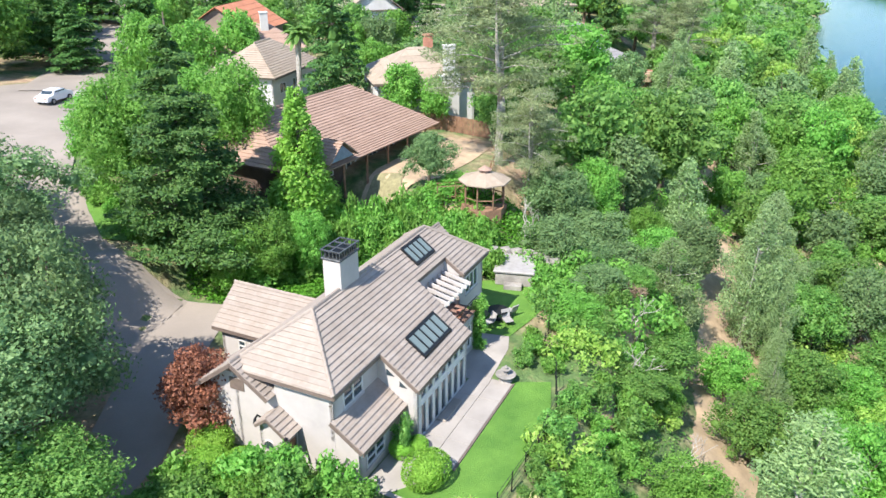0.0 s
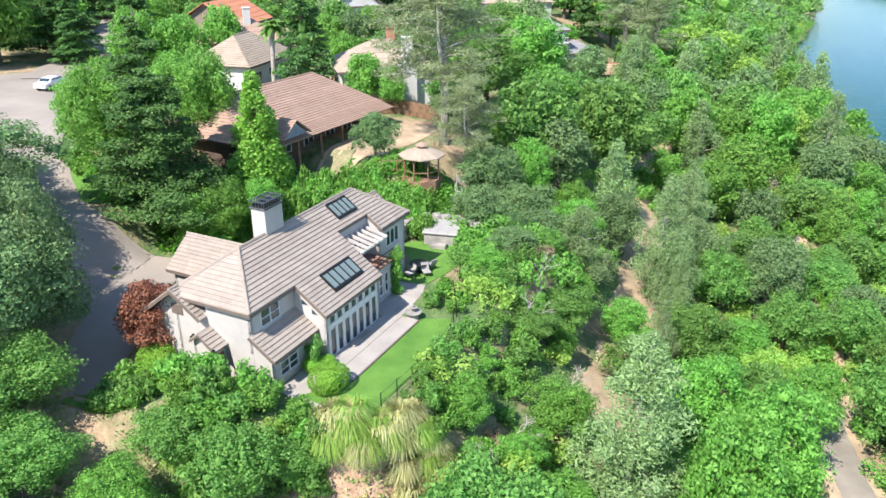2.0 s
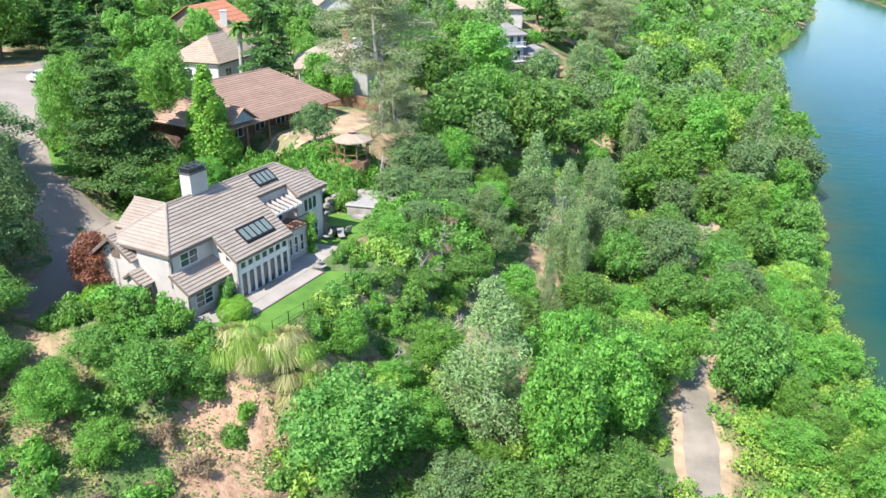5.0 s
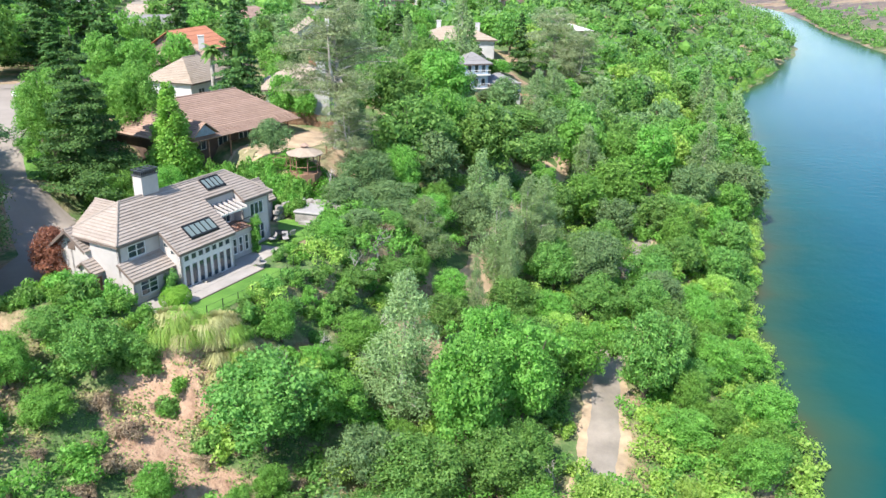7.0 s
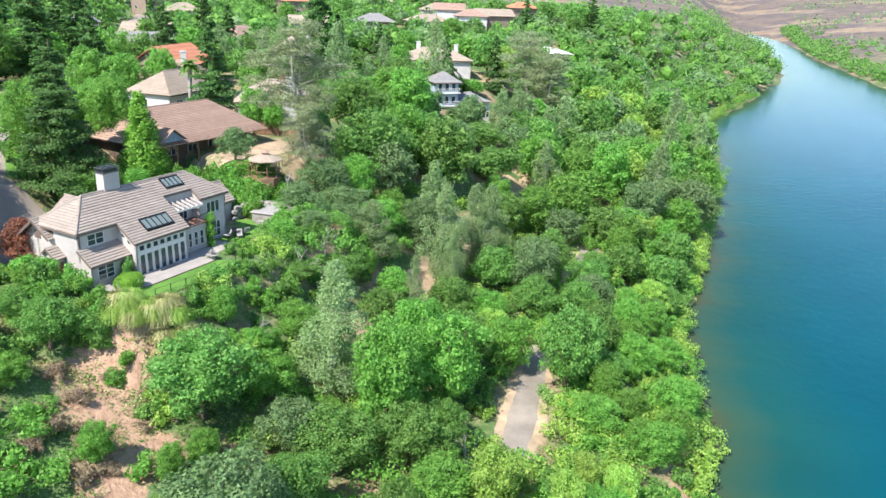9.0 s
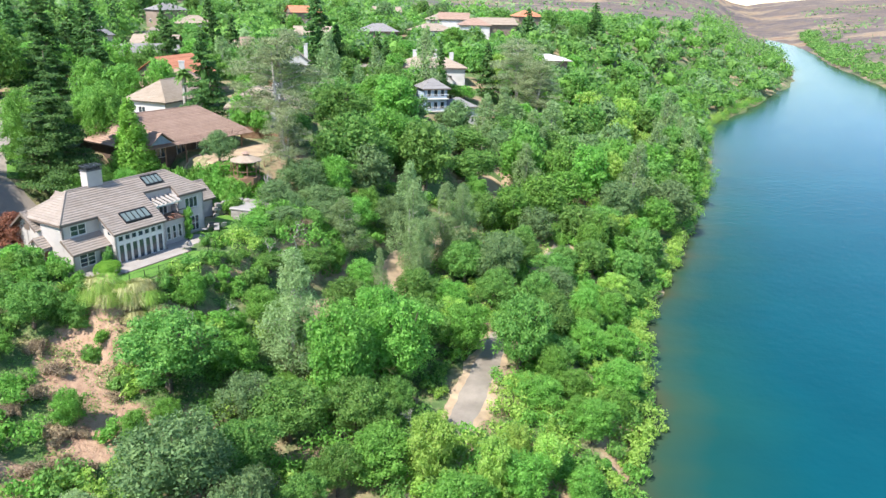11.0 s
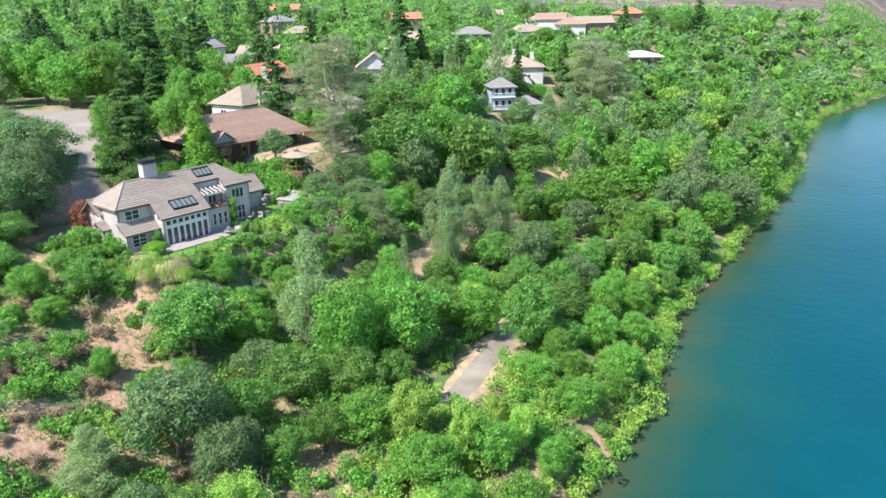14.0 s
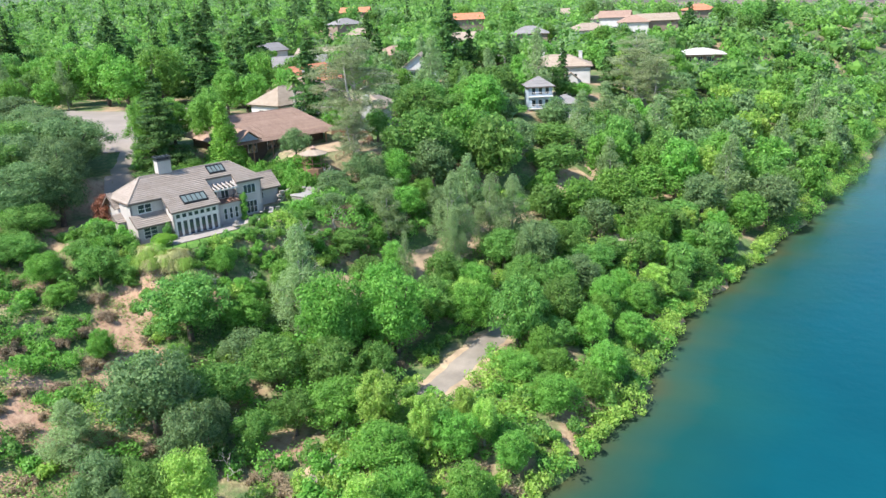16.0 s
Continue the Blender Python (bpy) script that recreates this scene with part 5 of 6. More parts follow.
stand(("oak", 61.4, 82.0, 8.4, 0.8), ("willow", 54.4, 64.4, 7.0, 0.8), ("oak", 51.4, 72.0, 9.0, 0.85), ("oak", 73.4, 118.4, 9.8, 0.75), ("bright", 53.0, 57.4, 6.4, 0.7), ("oak", 45.6, 64.4, 9.2, 0.85), ("bright", 66.0, 99.0, 9.4, 1.0))
# the dark woods behind the garden
stand(("oak", 25.0, 84.0, 24.0, 1.5), ("oak", 14.4, 74.0, 26.3, 1.3), ("grey", 18.0, 72.6, 22.2, 1.05), ("grey", 9.6, 64.2, 21.6, 0.85), ("grey", 12.6, 61.6, 18.4, 0.95), ("grey", 8.6, 55.4, 20.4, 0.75), ("grey", 13.8, 56.6, 17.6, 0.85),
      ("oak", 17.6, 80.0, 22.6, 1.1), ("oak", 29.6, 108.0, 19.4, 1.5), ("oak", 33.0, 96.4, 17.4, 1.3), ("grey", 22.6, 64.2, 16.6, 0.8), ("oak", 20.6, 92.0, 23.6, 1.3), ("oak", 34.6, 79.6, 13.8, 0.9), ("grey", 11.2, 50.4, 16.4, 0.6))
stand(("pine", 43.6, 117.6, 21.6, 1.45), ("pine", 47.8, 129.6, 22.2, 1.5), ("pine", 39.4, 131.6, 22.0, 1.4), ("oldpine", 40.2, 150.0, 33.0, 2.3), ("oldpine", 44.4, 146.0, 29.0, 1.9), ("oak", 51.4, 141.4, 19.8, 1.4), ("bright", 53.0, 120.0, 14.4, 1.3), ("oak", 60.6, 132.0, 14.4, 1.4))
# round the driveway and the garden
stand(("conifer", -19.0, 53.0, 36.0, 1.25), ("bright", -17.6, 63.5, 31.0, 1.0), ("spire", -11.6, 58.6, 30.3, 1.75), ("bright", -25.0, 57.8, 31.0, 1.15), ("bright", -25.6, 63.6, 29.5, 0.9), ("bright", -22.6, 68.6, 29.5, 1.05), ("red", -13.2, 34.2, 21.0, 1.15),
      ("bright", -13.2, 51.8, 22.0, 0.75), ("bright", -10.6, 53.6, 21.6, 0.65), ("bright", -15.6, 50.2, 21.5, 0.55), ("grey", -21.2, 34.2, 27.6, 1.25), ("grey", -20.0, 28.6, 26.0, 1.25), ("oak", -17.4, 25.6, 21.6, 1.0), ("grey", -27.0, 41.0, 27.0, 1.05), ("grey", -28.0, 35.0, 28.4, 1.4))
stand(("grey", -31.2, 45.6, 29.0, 1.6), ("grey", -34.5, 51.5, 27.6, 1.2), ("oak", -28.0, 31.0, 28.0, 1.5), ("grey", -38.0, 50.0, 29.0, 1.6), ("oak", -36.0, 41.0, 29.0, 1.6), ("grey", -46.0, 54.0, 29.5, 1.6), ("grey", -57.0, 60.0, 30.0, 1.6), ("oak", -15.6, 22.0, 19.4, 0.8), ("bright", -20.0, 20.0, 21.0, 1.0), ("oak", -5.2, 23.6, 17.9, 0.75),
      ("oak", -8.8, 25.0, 18.0, 0.6), ("oak", -2.2, 24.8, 16.4, 0.45), ("bright", -10.2, 20.6, 17.6, 0.7), ("bright", -6.0, 18.6, 15.0, 0.6), ("grey", -1.5, 62.8, 25.2, 0.55), ("bright", 7.4, 30.6, 16.8, 0.45))
# up the street
stand(("bright", -64.0, 95.5, 34.0, 1.6), ("bright", -60.0, 102.0, 36.0, 1.5), ("conifer", -56.5, 112.0, 45.0, 1.4), ("conifer", -50.0, 105.5, 33.0, 0.8), ("bright", -72.0, 98.0, 37.0, 1.6), ("bright", -82.0, 96.0, 36.0, 1.6), ("bright", -36.5, 94.0, 31.5, 0.9), ("conifer", -41.0, 106.0, 38.0, 1.0),
      ("bright", -42.0, 114.0, 33.5, 1.2), ("bright", -31.0, 96.0, 30.5, 0.9), ("bright", -27.0, 102.0, 31.0, 0.9), ("conifer", -12.6, 87.0, 38.0, 0.95), ("bright", -4.6, 82.6, 27.6, 0.8), ("bright", -1.2, 80.6, 26.4, 0.65), ("palm", -17.0, 88.6, 30.2, 1.0))
stand(("conifer", -11.2, 161.0, 45.0, 1.3), ("conifer", -7.0, 166.0, 36.0, 0.7), ("conifer", 20.8, 156.0, 32.6, 0.5), ("conifer", -64.0, 147.0, 42.0, 1.2), ("conifer", -90.0, 116.0, 40.0, 1.3), ("conifer", -80.0, 126.0, 38.0, 1.1), ("conifer", -100.0, 133.0, 41.0, 1.3), ("conifer", -72.0, 152.0, 39.0, 1.2),
      ("conifer", 5.4, 168.0, 32.0, 0.6), ("conifer", 2.4, 171.0, 34.0, 0.7), ("bright", 9.0, 160.0, 29.0, 0.9), ("bright", -8.0, 130.0, 26.5, 1.1), ("oak", 3.0, 118.0, 26.0, 1.4), ("oak", 10.0, 104.0, 25.5, 1.4), ("oak", -2.0, 106.0, 27.0, 1.3))
stand(("oak", 18.6, 117.0, 21.6, 1.1), ("grey", 25.6, 121.0, 20.6, 0.8), ("oak", 13.0, 141.0, 25.6, 1.1), ("bright", 24.6, 144.0, 23.6, 0.8), ("bright", 27.6, 146.5, 23.0, 0.8), ("bright", -28.6, 61.6, 29.0, 0.85), ("conifer", 33.0, 158.0, 33.0, 0.7))

for x, y, s in ((6.0, 57.0, 1.0), (12.0, 41.5, 0.8), (14.2, 38.0, 0.7), (10.2, 31.5, 0.7), (8.4, 27.5, 0.6), (20.5, 12.0, 0.8), (23.5, 6.5, 0.7), (38.5, 58.5, 0.9), (30, 24, 0.7), (38, 20, 0.6), (13.5, 47, 0.8), (26, 51, 0.9)):
    plant("snag", x, y, s)
# garden shrubs
for u, v, s in ((-5.3, -9.3, 0.95), (-6.9, -8.3, 0.95), (-6.2, -6.7, 0.92), (-6.5, -5.0, 0.92), (-2.5, 1.8, 1.0), (-1.3, -0.3, 0.55), (-0.6, 0.3, 0.5)):
    plant("round", *W(u, v), s, z=HOUSE_Z)
plant("shrub", *W(-0.9, -0.4), 0.55, 1.0, z=HOUSE_Z, i=4)
for k in range(6):
    plant("shrub", *W(10.35, -0.95 + rng.uniform(-.1, .1)), 0.42, 0.55, z=HOUSE_Z + 0.55 * k, i=k % 3)
for k in range(26):
    a, q = rng.uniform(0, 6.28), math.sqrt(rng.uniform(0, 1))
    plant("tuft", 2.7 + 3.6 * q * math.cos(a), 26.0 + 1.5 * q * math.sin(a), rng.uniform(0.75, 1.1), i=0 if rng.random() < 0.55 else 1)
plant("tuft", -8.2, 24.6, 0.9)


# hedge along the top of the bank
HEDGE = [(-14.3, 50.4), (-11.4, 52.5), (-8.4, 55.4), (-4.9, 56.2), (-1.3, 57.2), (1.8, 55.9), (4.0, 53.0)]
for a, b in zip(HEDGE, HEDGE[1:]):
    for k in range(6):
        q = (k + 0.5) / 6
        plant("shrub", a[0] + (b[0] - a[0]) * q + rng.uniform(-.4, .4), a[1] + (b[1] - a[1]) * q + rng.uniform(-.5, .5), rng.uniform(0.85, 1.15), rng.uniform(0.9, 1.25), i=int(rng.integers(3)))

for k in range(22):
    q = k / 21
    x, y = (-9.0 + 15 * q * 0.8, 56.6 + 4.2 * q) if q < 0.7 else (-0.6 + (q - 0.7) * 13, 59.5 - (q - 0.7) * 3)
    for off in (0, 1.3):
        hz = max(0.9, 20.0 - gz(x, y - off))
        plant("shrub", x + rng.uniform(-.3, .3), y - off, 1.0, min(2.0, hz / 2.0) * rng.uniform(0.9, 1.05), i=int(rng.integers(3)))

# leafy growth hiding the bank below the neighbour's yard
for k in range(20):
    q = (k + 0.5) / 20
    x, y = -9.8 + 12.4 * q + rng.uniform(-0.3, 0.3), 59.0 + 4.6 * q ** 1.3 + rng.uniform(-0.3, 0.3)
    plant("shrub", x, y - 0.4, 0.95, max(0.7, (20.9 - gz(x, y - 0.4)) / 2.0), i=int(rng.integers(3)))
for u, v in ((-6.2, -3.4), (-6.4, -1.9), (-7.4, -4.6), (-6.6, -0.4), (-7.0, 1.6)):
    plant("shrubw", *W(u, v), 0.55, 0.5)
for k in range(46):
    u, v = rng.uniform(-9.0, -6.0), rng.uniform(-9.0, 7.5)
    plant("shrub", *W(u - 0.6 * max(0, -3 - v) ** 0.7, v), rng.uniform(0.6, 1.0))
for k in range(44):
    u = rng.uniform(-4, 20)
    plant("shrub", *W(u, max(6.3 if u < 8 else 6.6 - (u - 8) * 0.3, 2.8) + rng.uniform(0, 4.5)), rng.uniform(0.5, 0.95))
for k in range(12):
    plant("shrub", -21.5 - 8.5 * k / 12 + rng.uniform(-0.5, 0.5), 51.5 + 7.5 * k / 12 + rng.uniform(-0.8, 1.0), rng.uniform(0.5, 0.9))
# shrubs crowding the footpath where it goes under the trees
for y in (*np.arange(2, 25.5, 1.1), *np.arange(48, 66, 1.1), *np.arange(80, 96, 1.5)):
    x = float(np.interp(y, [p[1] for p in PAVED], [p[0] for p in PAVED]))
    plant("shrubw" if rng.random() < 0.4 else "shrub", x + rng.uniform(-2.4, 2.4), y, rng.uniform(0.8, 1.25))
# shrubs round the lawns
for u, v in ((9.6, 2.6), (11.2, 2.4), (12.8, 1.8), (9.8, 4.4), (11.4, 4.4), (13.2, 3.6), (15.0, 2.4), (17.0, 2.8), (19.0, 2.8), (20.8, 2.4), (7.6, 6.2), (5.4, 6.6), (3.0, 6.6), (0.6, 6.7), (-1.8, 6.6), (-4.0, 6.4), (-6.0, 5.0), (6.5, 6.0), (1.8, 6.3)):
    plant("shrub", *W(u + rng.uniform(-.3, .3), v + rng.uniform(-.3, .3)), rng.uniform(0.45, 0.7))
# shrubs leaning over the water all along the shore
for y in np.arange(-12, 100, 1.7):
    plant("shrubw" if rng.random() < 0.65 else "shrub", float(np.interp(y, SHORE_Y, SHORE_X)) - rng.uniform(-0.2, 1.4), y, rng.uniform(0.7, 1.25))


# ---- woods by rule: dense on the bank, thinner on the upper slope ----
def near_line(x, y, line, w):
    for (ax, ay), (bx, by) in zip(line, line[1:]):
        dx, dy = bx - ax, by - ay
        t = max(0, min(1, ((x - ax) * dx + (y - ay) * dy) / (dx * dx + dy * dy)))
        if math.hypot(x - ax - t * dx, y - ay - t * dy) < w:
            return True
    return False


KEEP = [(5, 66, 7), (3, 58, 3), (-19, 87, 8), (-12, 69, 16), (-3, 68, 9), (-22, 97, 12), (-29, 113, 14), (-3, 88, 8), (17, 163, 15), (22, 127, 8), (-14, 145, 10), (50, 229, 12), (52, 216, 7), (-3, 176, 9), (32, 136, 8), (30, 127, 7), (20, 149, 6), (0, 162, 9), (1, 150, 8), (4, 140, 6), (-10, 134, 6)]
FAR_HOMES = [(-52, 150), (-62, 178), (-40, 190), (-25, 215), (-70, 225), (-8, 235), (8, 262), (15, 283), (32, 273), (24, 268), (-95, 260), (-45, 275), (8, 300), (-90, 190), (45, 320), (-20, 330), (-120, 320)]
KEEP += [(x, y - 5, 13) for x, y in FAR_HOMES]
ROADS = [[(-36, 61), (-45, 95), (-70, 86), (-60, 70), (-36, 61)], [(-47, 95), (-57, 138), (-66, 165), (-80, 203), (-105, 290)], [(-24, 48), (-35, 64)], [(0.5, 148), (-4, 196)]]


def free(x, y, r):
    u, v = to_local(x, y)
    if -13 < u < -8 and -18 < v < -6:
        return False
    if (-5.6 if v > -2.5 else -9) < u < 22.5 and -21 < v < (6.2 if u < 8.5 else 6.2 - (u - 8.5) * 0.55):
        return False
    if near_line(x, y, PAVED, 2.7 + r * 0.8 if 27.5 < y < 38.5 or 73 < y < 79 else 0.9) or near_line(x, y, TRAIL, 3.0 + r * 0.8 if 34 < y < 80 or 88 < y < 100 else 0.5):
        return False
    if any(near_line(x, y, line, 5.5 + r * 0.5) for line in ROADS) or (-74 < x < -29.5 and 48 < y < 94 and r > 0):
        return False
    return not any(math.hypot(x - a, y - b) < c for a, b, c in KEEP)


def crowded(x, y, r, k):
    return any((x - a) ** 2 + (y - b) ** 2 < (k * (r + c)) ** 2 for a, b, c in planted)


def scatter(n, box_, kinds, weights, smin, smax, k, rule=None, tries=14):
    made = 0
    for _ in range(n * tries):
        if made >= n:
            break
        x, y = rng.uniform(box_[0], box_[1]), rng.uniform(box_[2], box_[3])
        d = np.interp(y, SHORE_Y, SHORE_X) - x
        s = rng.uniform(smin, smax)
        kind = kinds[rng.choice(len(kinds), p=np.array(weights) / sum(weights))]
        r = s * (3.4 if kind in ("oak", "bright", "grey", "willow") else 2.4 if kind == "pine" else 4 if kind == "conifer" else 1.2)
        if d < 1.0 + r * 0.25 or (rule and not rule(x, y, d)) or not free(x, y, r) or crowded(x, y, r, k):
            continue
        plant(kind, x, y, s, s * rng.uniform(0.85, 1.2))
        made += 1


def not_dirt(x, y, d):
    return not any(math.hypot(x - a, y - b) < c * 1.25 for a, b, c in DIRT_SPOTS)


scatter(34, (36, 66, -5, 95), ("willow", "bright", "oak"), (3, 3, 1), 0.5, 0.75, 0.55, lambda x, y, d: d < 13)
scatter(40, (5, 60, -12, 100), ("oak", "bright", "grey", "willow"), (5, 4, 2, 1), 0.5, 0.85, 0.66, lambda x, y, d: 9 < d < (35 if y < 54 else 48) and not_dirt(x, y, d) and (x > 14 or y > 28) and not (26 < x < 43 and y < 18))
scatter(22, (2, 24, 14, 56), ("oak", "bright", "grey"), (3, 3, 1), 0.32, 0.5, 0.8, lambda x, y, d: 33 < d < 50 and not_dirt(x, y, d))
scatter(110, (-10, 120, 85, 210), ("oak", "bright", "grey", "pine", "willow"), (6, 4, 3, 2, 1), 0.85, 1.4, 0.52, lambda x, y, d: d < 75)
scatter(9, (-60, 12, -14, 26), ("oak", "bright", "grey"), (4, 2, 2), 0.4, 0.6, 0.8, lambda x, y, d: d > 40 and not_dirt(x, y, d) and x < -6)
scatter(12, (-34, 4, -12, 27), ("bright", "oak"), (3, 2), 0.3, 0.5, 0.6, lambda x, y, d: not_dirt(x, y, d) and d > 34)
scatter(80, (-34, 8, -12, 27), ("shrub", "shrub", "dry"), (6, 3, 1), 0.6, 1.2, 0.6, lambda x, y, d: not_dirt(x, y, d) and d > 34)
scatter(150, (-120, 10, 56, 200), ("oak", "bright", "grey", "conifer", "pine"), (6, 4, 2, 1.4, 0.7), 0.7, 1.15, 0.64, lambda x, y, d: d > 52)
scatter(60, (-135, -38, 102, 185), ("bright", "oak", "conifer"), (5, 3, 0.7), 0.8, 1.3, 0.55)
scatter(70, (-135, -30, 60, 200), ("shrub",), (1,), 1.2, 2.2, 0.4)
scatter(60, (-230, -100, 50, 240), ("oak", "bright", "grey", "conifer"), (5, 5, 2, 1), 0.8, 1.25, 0.65)
scatter(110, (-170, 110, 190, 330), ("oak", "bright", "grey", "conifer"), (6, 4, 3, 0.7), 0.8, 1.2, 0.6)
scatter(330, (4, 62, -12, 100), ("shrub", "shrubw", "dry"), (6, 3, 1), 0.7, 1.35, 0.55, lambda x, y, d: d < 50 and not_dirt(x, y, d))
for y in np.arange(100, 330, 2.6):
    plant("shrubw" if rng.random() < 0.5 else "shrub", float(np.interp(y, SHORE_Y, SHORE_X)) - rng.uniform(0, 2), y, rng.uniform(1.0, 2.0))
scatter(150, (34, 62, -10, 95), ("shrub", "shrubw"), (2, 5), 0.7, 1.3, 0.42, lambda x, y, d: d < 15)
scatter(110, (-34, 14, -10, 30), ("shrub", "dry"), (6, 2), 0.6, 1.25, 0.6, lambda x, y, d: not_dirt(x, y, d))
scatter(70, (-12, 20, 44, 66), ("shrub",), (1,), 0.8, 1.3, 0.45, lambda x, y, d: d > 30)
scatter(170, (55, 115, 95, 215), ("shrub", "shrubw"), (2, 3), 1.0, 1.8, 0.4, lambda x, y, d: d < 22)
scatter(60, (-32, 6, -10, 24), ("dry",), (1,), 0.4, 0.9, 0.4)
scatter(70, (-4, 16, -4, 21), ("dry",), (1,), 0.5, 1.1, 0.35)


# shrubs too many to tell apart, joined by kind
for key, mat in (("bright", L_BRIGHT), ("willow", L_WILLOW), ("oak", L_OAK)):
    vs = []
    for x, y, s in thicket[key]:
        z = gz(x, y)
        lobes = [(np.array([x + rng.normal(0, 0.7 * s), y + rng.normal(0, 0.7 * s), z + rng.uniform(0.4, 1.4) * s]), np.array([0.65, 0.65, 0.6]) * s * rng.uniform(0.7, 1.2)) for _ in range(7)]
        vs.append(lobes_leaves(lobes, 480, 0.18, shell=(0.6, 1.25)))
    if vs:
        tagged(new("thicket", crown_mesh("thicket", np.concatenate(vs), mat)), "dense " + {"bright": "bright green", "willow": "yellow-green", "oak": "dark green"}[key] + " shrub thicket on the slope", "thicket", kind="stuff")


# ivy over the bank behind the house
def leaf_bank(name, cells, size, mat, label, category, height=0.35):
    """Low leaf cover over patches of land: rows of (x, y, radius, count)."""
    vs = []
    for x, y, r, n in cells:
        a, q = rng.uniform(0, 6.283, n), r * np.sqrt(rng.uniform(0, 1, n))
        px, py = x + np.cos(a) * q, y + np.sin(a) * q
        u, v = to_local(px, py)
        ok = ~((u > -7) & (u < 18.4) & (v > -9) & (v < 5.2)) & ~((u > 0) & (u < 6) & (v > -14.5) & (v < -8))
        ok &= ~((u > 16.5) & (u < 24) & (v > -6.2)) & ~((py > 57.4 + (px + 9.5) * 0.4) & (px > -12) & (px < 5))
        px, py = px[ok], py[ok]
        hump = 0.5 + 0.5 * np.sin(px * 1.9 + py * 1.1) * np.cos(py * 1.7 - px * 0.6)
        pz = ground(px, py) + height * rng.uniform(0.2, 1.0, len(px)) * (0.5 + hump)
        vs.append(cards(np.stack([px, py, pz], 1), np.tile([0, 0, 1.0], (len(px), 1)), size, 0.65, 0.6))
    me = crown_mesh(name, np.concatenate(vs), mat)
    return tagged(new(name, me), label, category, kind="stuff")


bank = []
for u, v in [(u, v) for u in range(4, 27, 2) for v in range(-22, 3, 2)]:
    if (u > 19.5 and v > -9) or (v < -9.5 and u > 6.5) or (u > 19 and v > -12) or (v < -11 and u > 8):
        bank.append((*W(u + 1.5, v), 1.9, 700))
bank += [(a[0] + (b[0] - a[0]) * q + dx, a[1] + (b[1] - a[1]) * q + dy, 1.7, 800) for a, b in zip(HEDGE, HEDGE[1:]) for q in (0.25, 0.75) for dx, dy in ((0, 0), (0.9, -2.2), (-0.5, 1.8))]
leaf_bank("ivy", bank, 0.14, L_LAWN, "bright green ivy and vines over the bank behind the house", "ivy", 0.6)
mead = [(rng.uniform(-30, 12), rng.uniform(-12, 26), 1.7, 170) for _ in range(190)]
leaf_bank("weeds", mead, 0.10, L_OAK, "low green weeds on the dry slope", "weeds", 0.3)
mead = [(rng.uniform(8, 60), rng.uniform(-10, 100), 1.7, 170) for _ in range(620)]
leaf_bank("undergrowth", [m for m in mead if not near_line(m[0], m[1], PAVED, 3.4) and not near_line(m[0], m[1], TRAIL, 2.4) and np.interp(m[1], SHORE_Y, SHORE_X) - m[0] > 1.5], 0.11, L_OAK, "low leafy undergrowth beneath the riverside trees", "undergrowth", 0.5)
mead = [(rng.uniform(-28, 10), rng.uniform(-10, 26), 1.5, 90) for _ in range(50)]
leaf_bank("dry_grass", mead, 0.14, L_STRAW, "dry straw grass on the slope", "dry grass", 0.25)


# ---- neighbouring houses ----
def home(name, x, y, z, turn, L, Wd, h, rise, mat_roof, mat_wall, label, hip=True, courses=False, wins=(), eave=0.6, group="neighbouring houses", ridge=None):
    """A house of one block, long side along its own x: walls, windows, overhanging roof."""
    H = thing(name, pose(x, y, z, 0, 0, turn), label, "house", group)
    a, b = L / 2, Wd / 2
    spec = {"front": ((-b, -a), (-b, a), L), "back": ((b, a), (b, -a), L), "east": ((-b, a), (b, a), Wd), "west": ((b, -a), (-b, -a), Wd)}
    for side, (p, q, ln) in spec.items():
        ops = [(s - w / 2, s + w / 2, lo, hi) for sd, s, w, lo, hi in wins if sd == side]
        top = None if hip or side in ("front", "back") else [(ln, h + 0.01), (ln / 2, h + rise - 0.1), (0, h + 0.01)]
        wl = wall(H, p, q, -1.5, h, ops, mat_wall, "wall", top=top)
        for o in ops:
            window(H, wl, *o, max(1, round((o[1] - o[0]) / 0.8)), 1, sill=False)
    A, B = a + eave, b + eave
    e = h - 0.1
    r = A - B if hip else A
    r = ridge or max(r, 0.3)
    top = part("roof", add_box(bmesh.new(), (-A + 0.1, -B + 0.1, e - 0.16), (A - 0.1, B - 0.1, e - 0.06)), TRIM, H)
    V3 = Vector
    faces = [[V3((-A, -B, e)), V3((A, -B, e)), V3((r, 0, h + rise)), V3((-r, 0, h + rise))], [V3((A, B, e)), V3((-A, B, e)), V3((-r, 0, h + rise)), V3((r, 0, h + rise))]]
    if hip:
        faces += [[V3((A, -B, e)), V3((A, B, e)), V3((r, 0, h + rise))], [V3((-A, B, e)), V3((-A, -B, e)), V3((-r, 0, h + rise))]]
    for f in faces:
        roof_face(top, f, mat_roof, 0.36 if courses else 1.1, 0.05 if courses else 0.035)
    ridge_caps(top, V3((-r, 0, h + rise)), V3((r, 0, h + rise)), mat_roof) if courses else None
    for p, q in ((faces[0][0], faces[0][1]), (faces[1][0], faces[1][1])):
        board(H, p, q, 0.22)
    return H


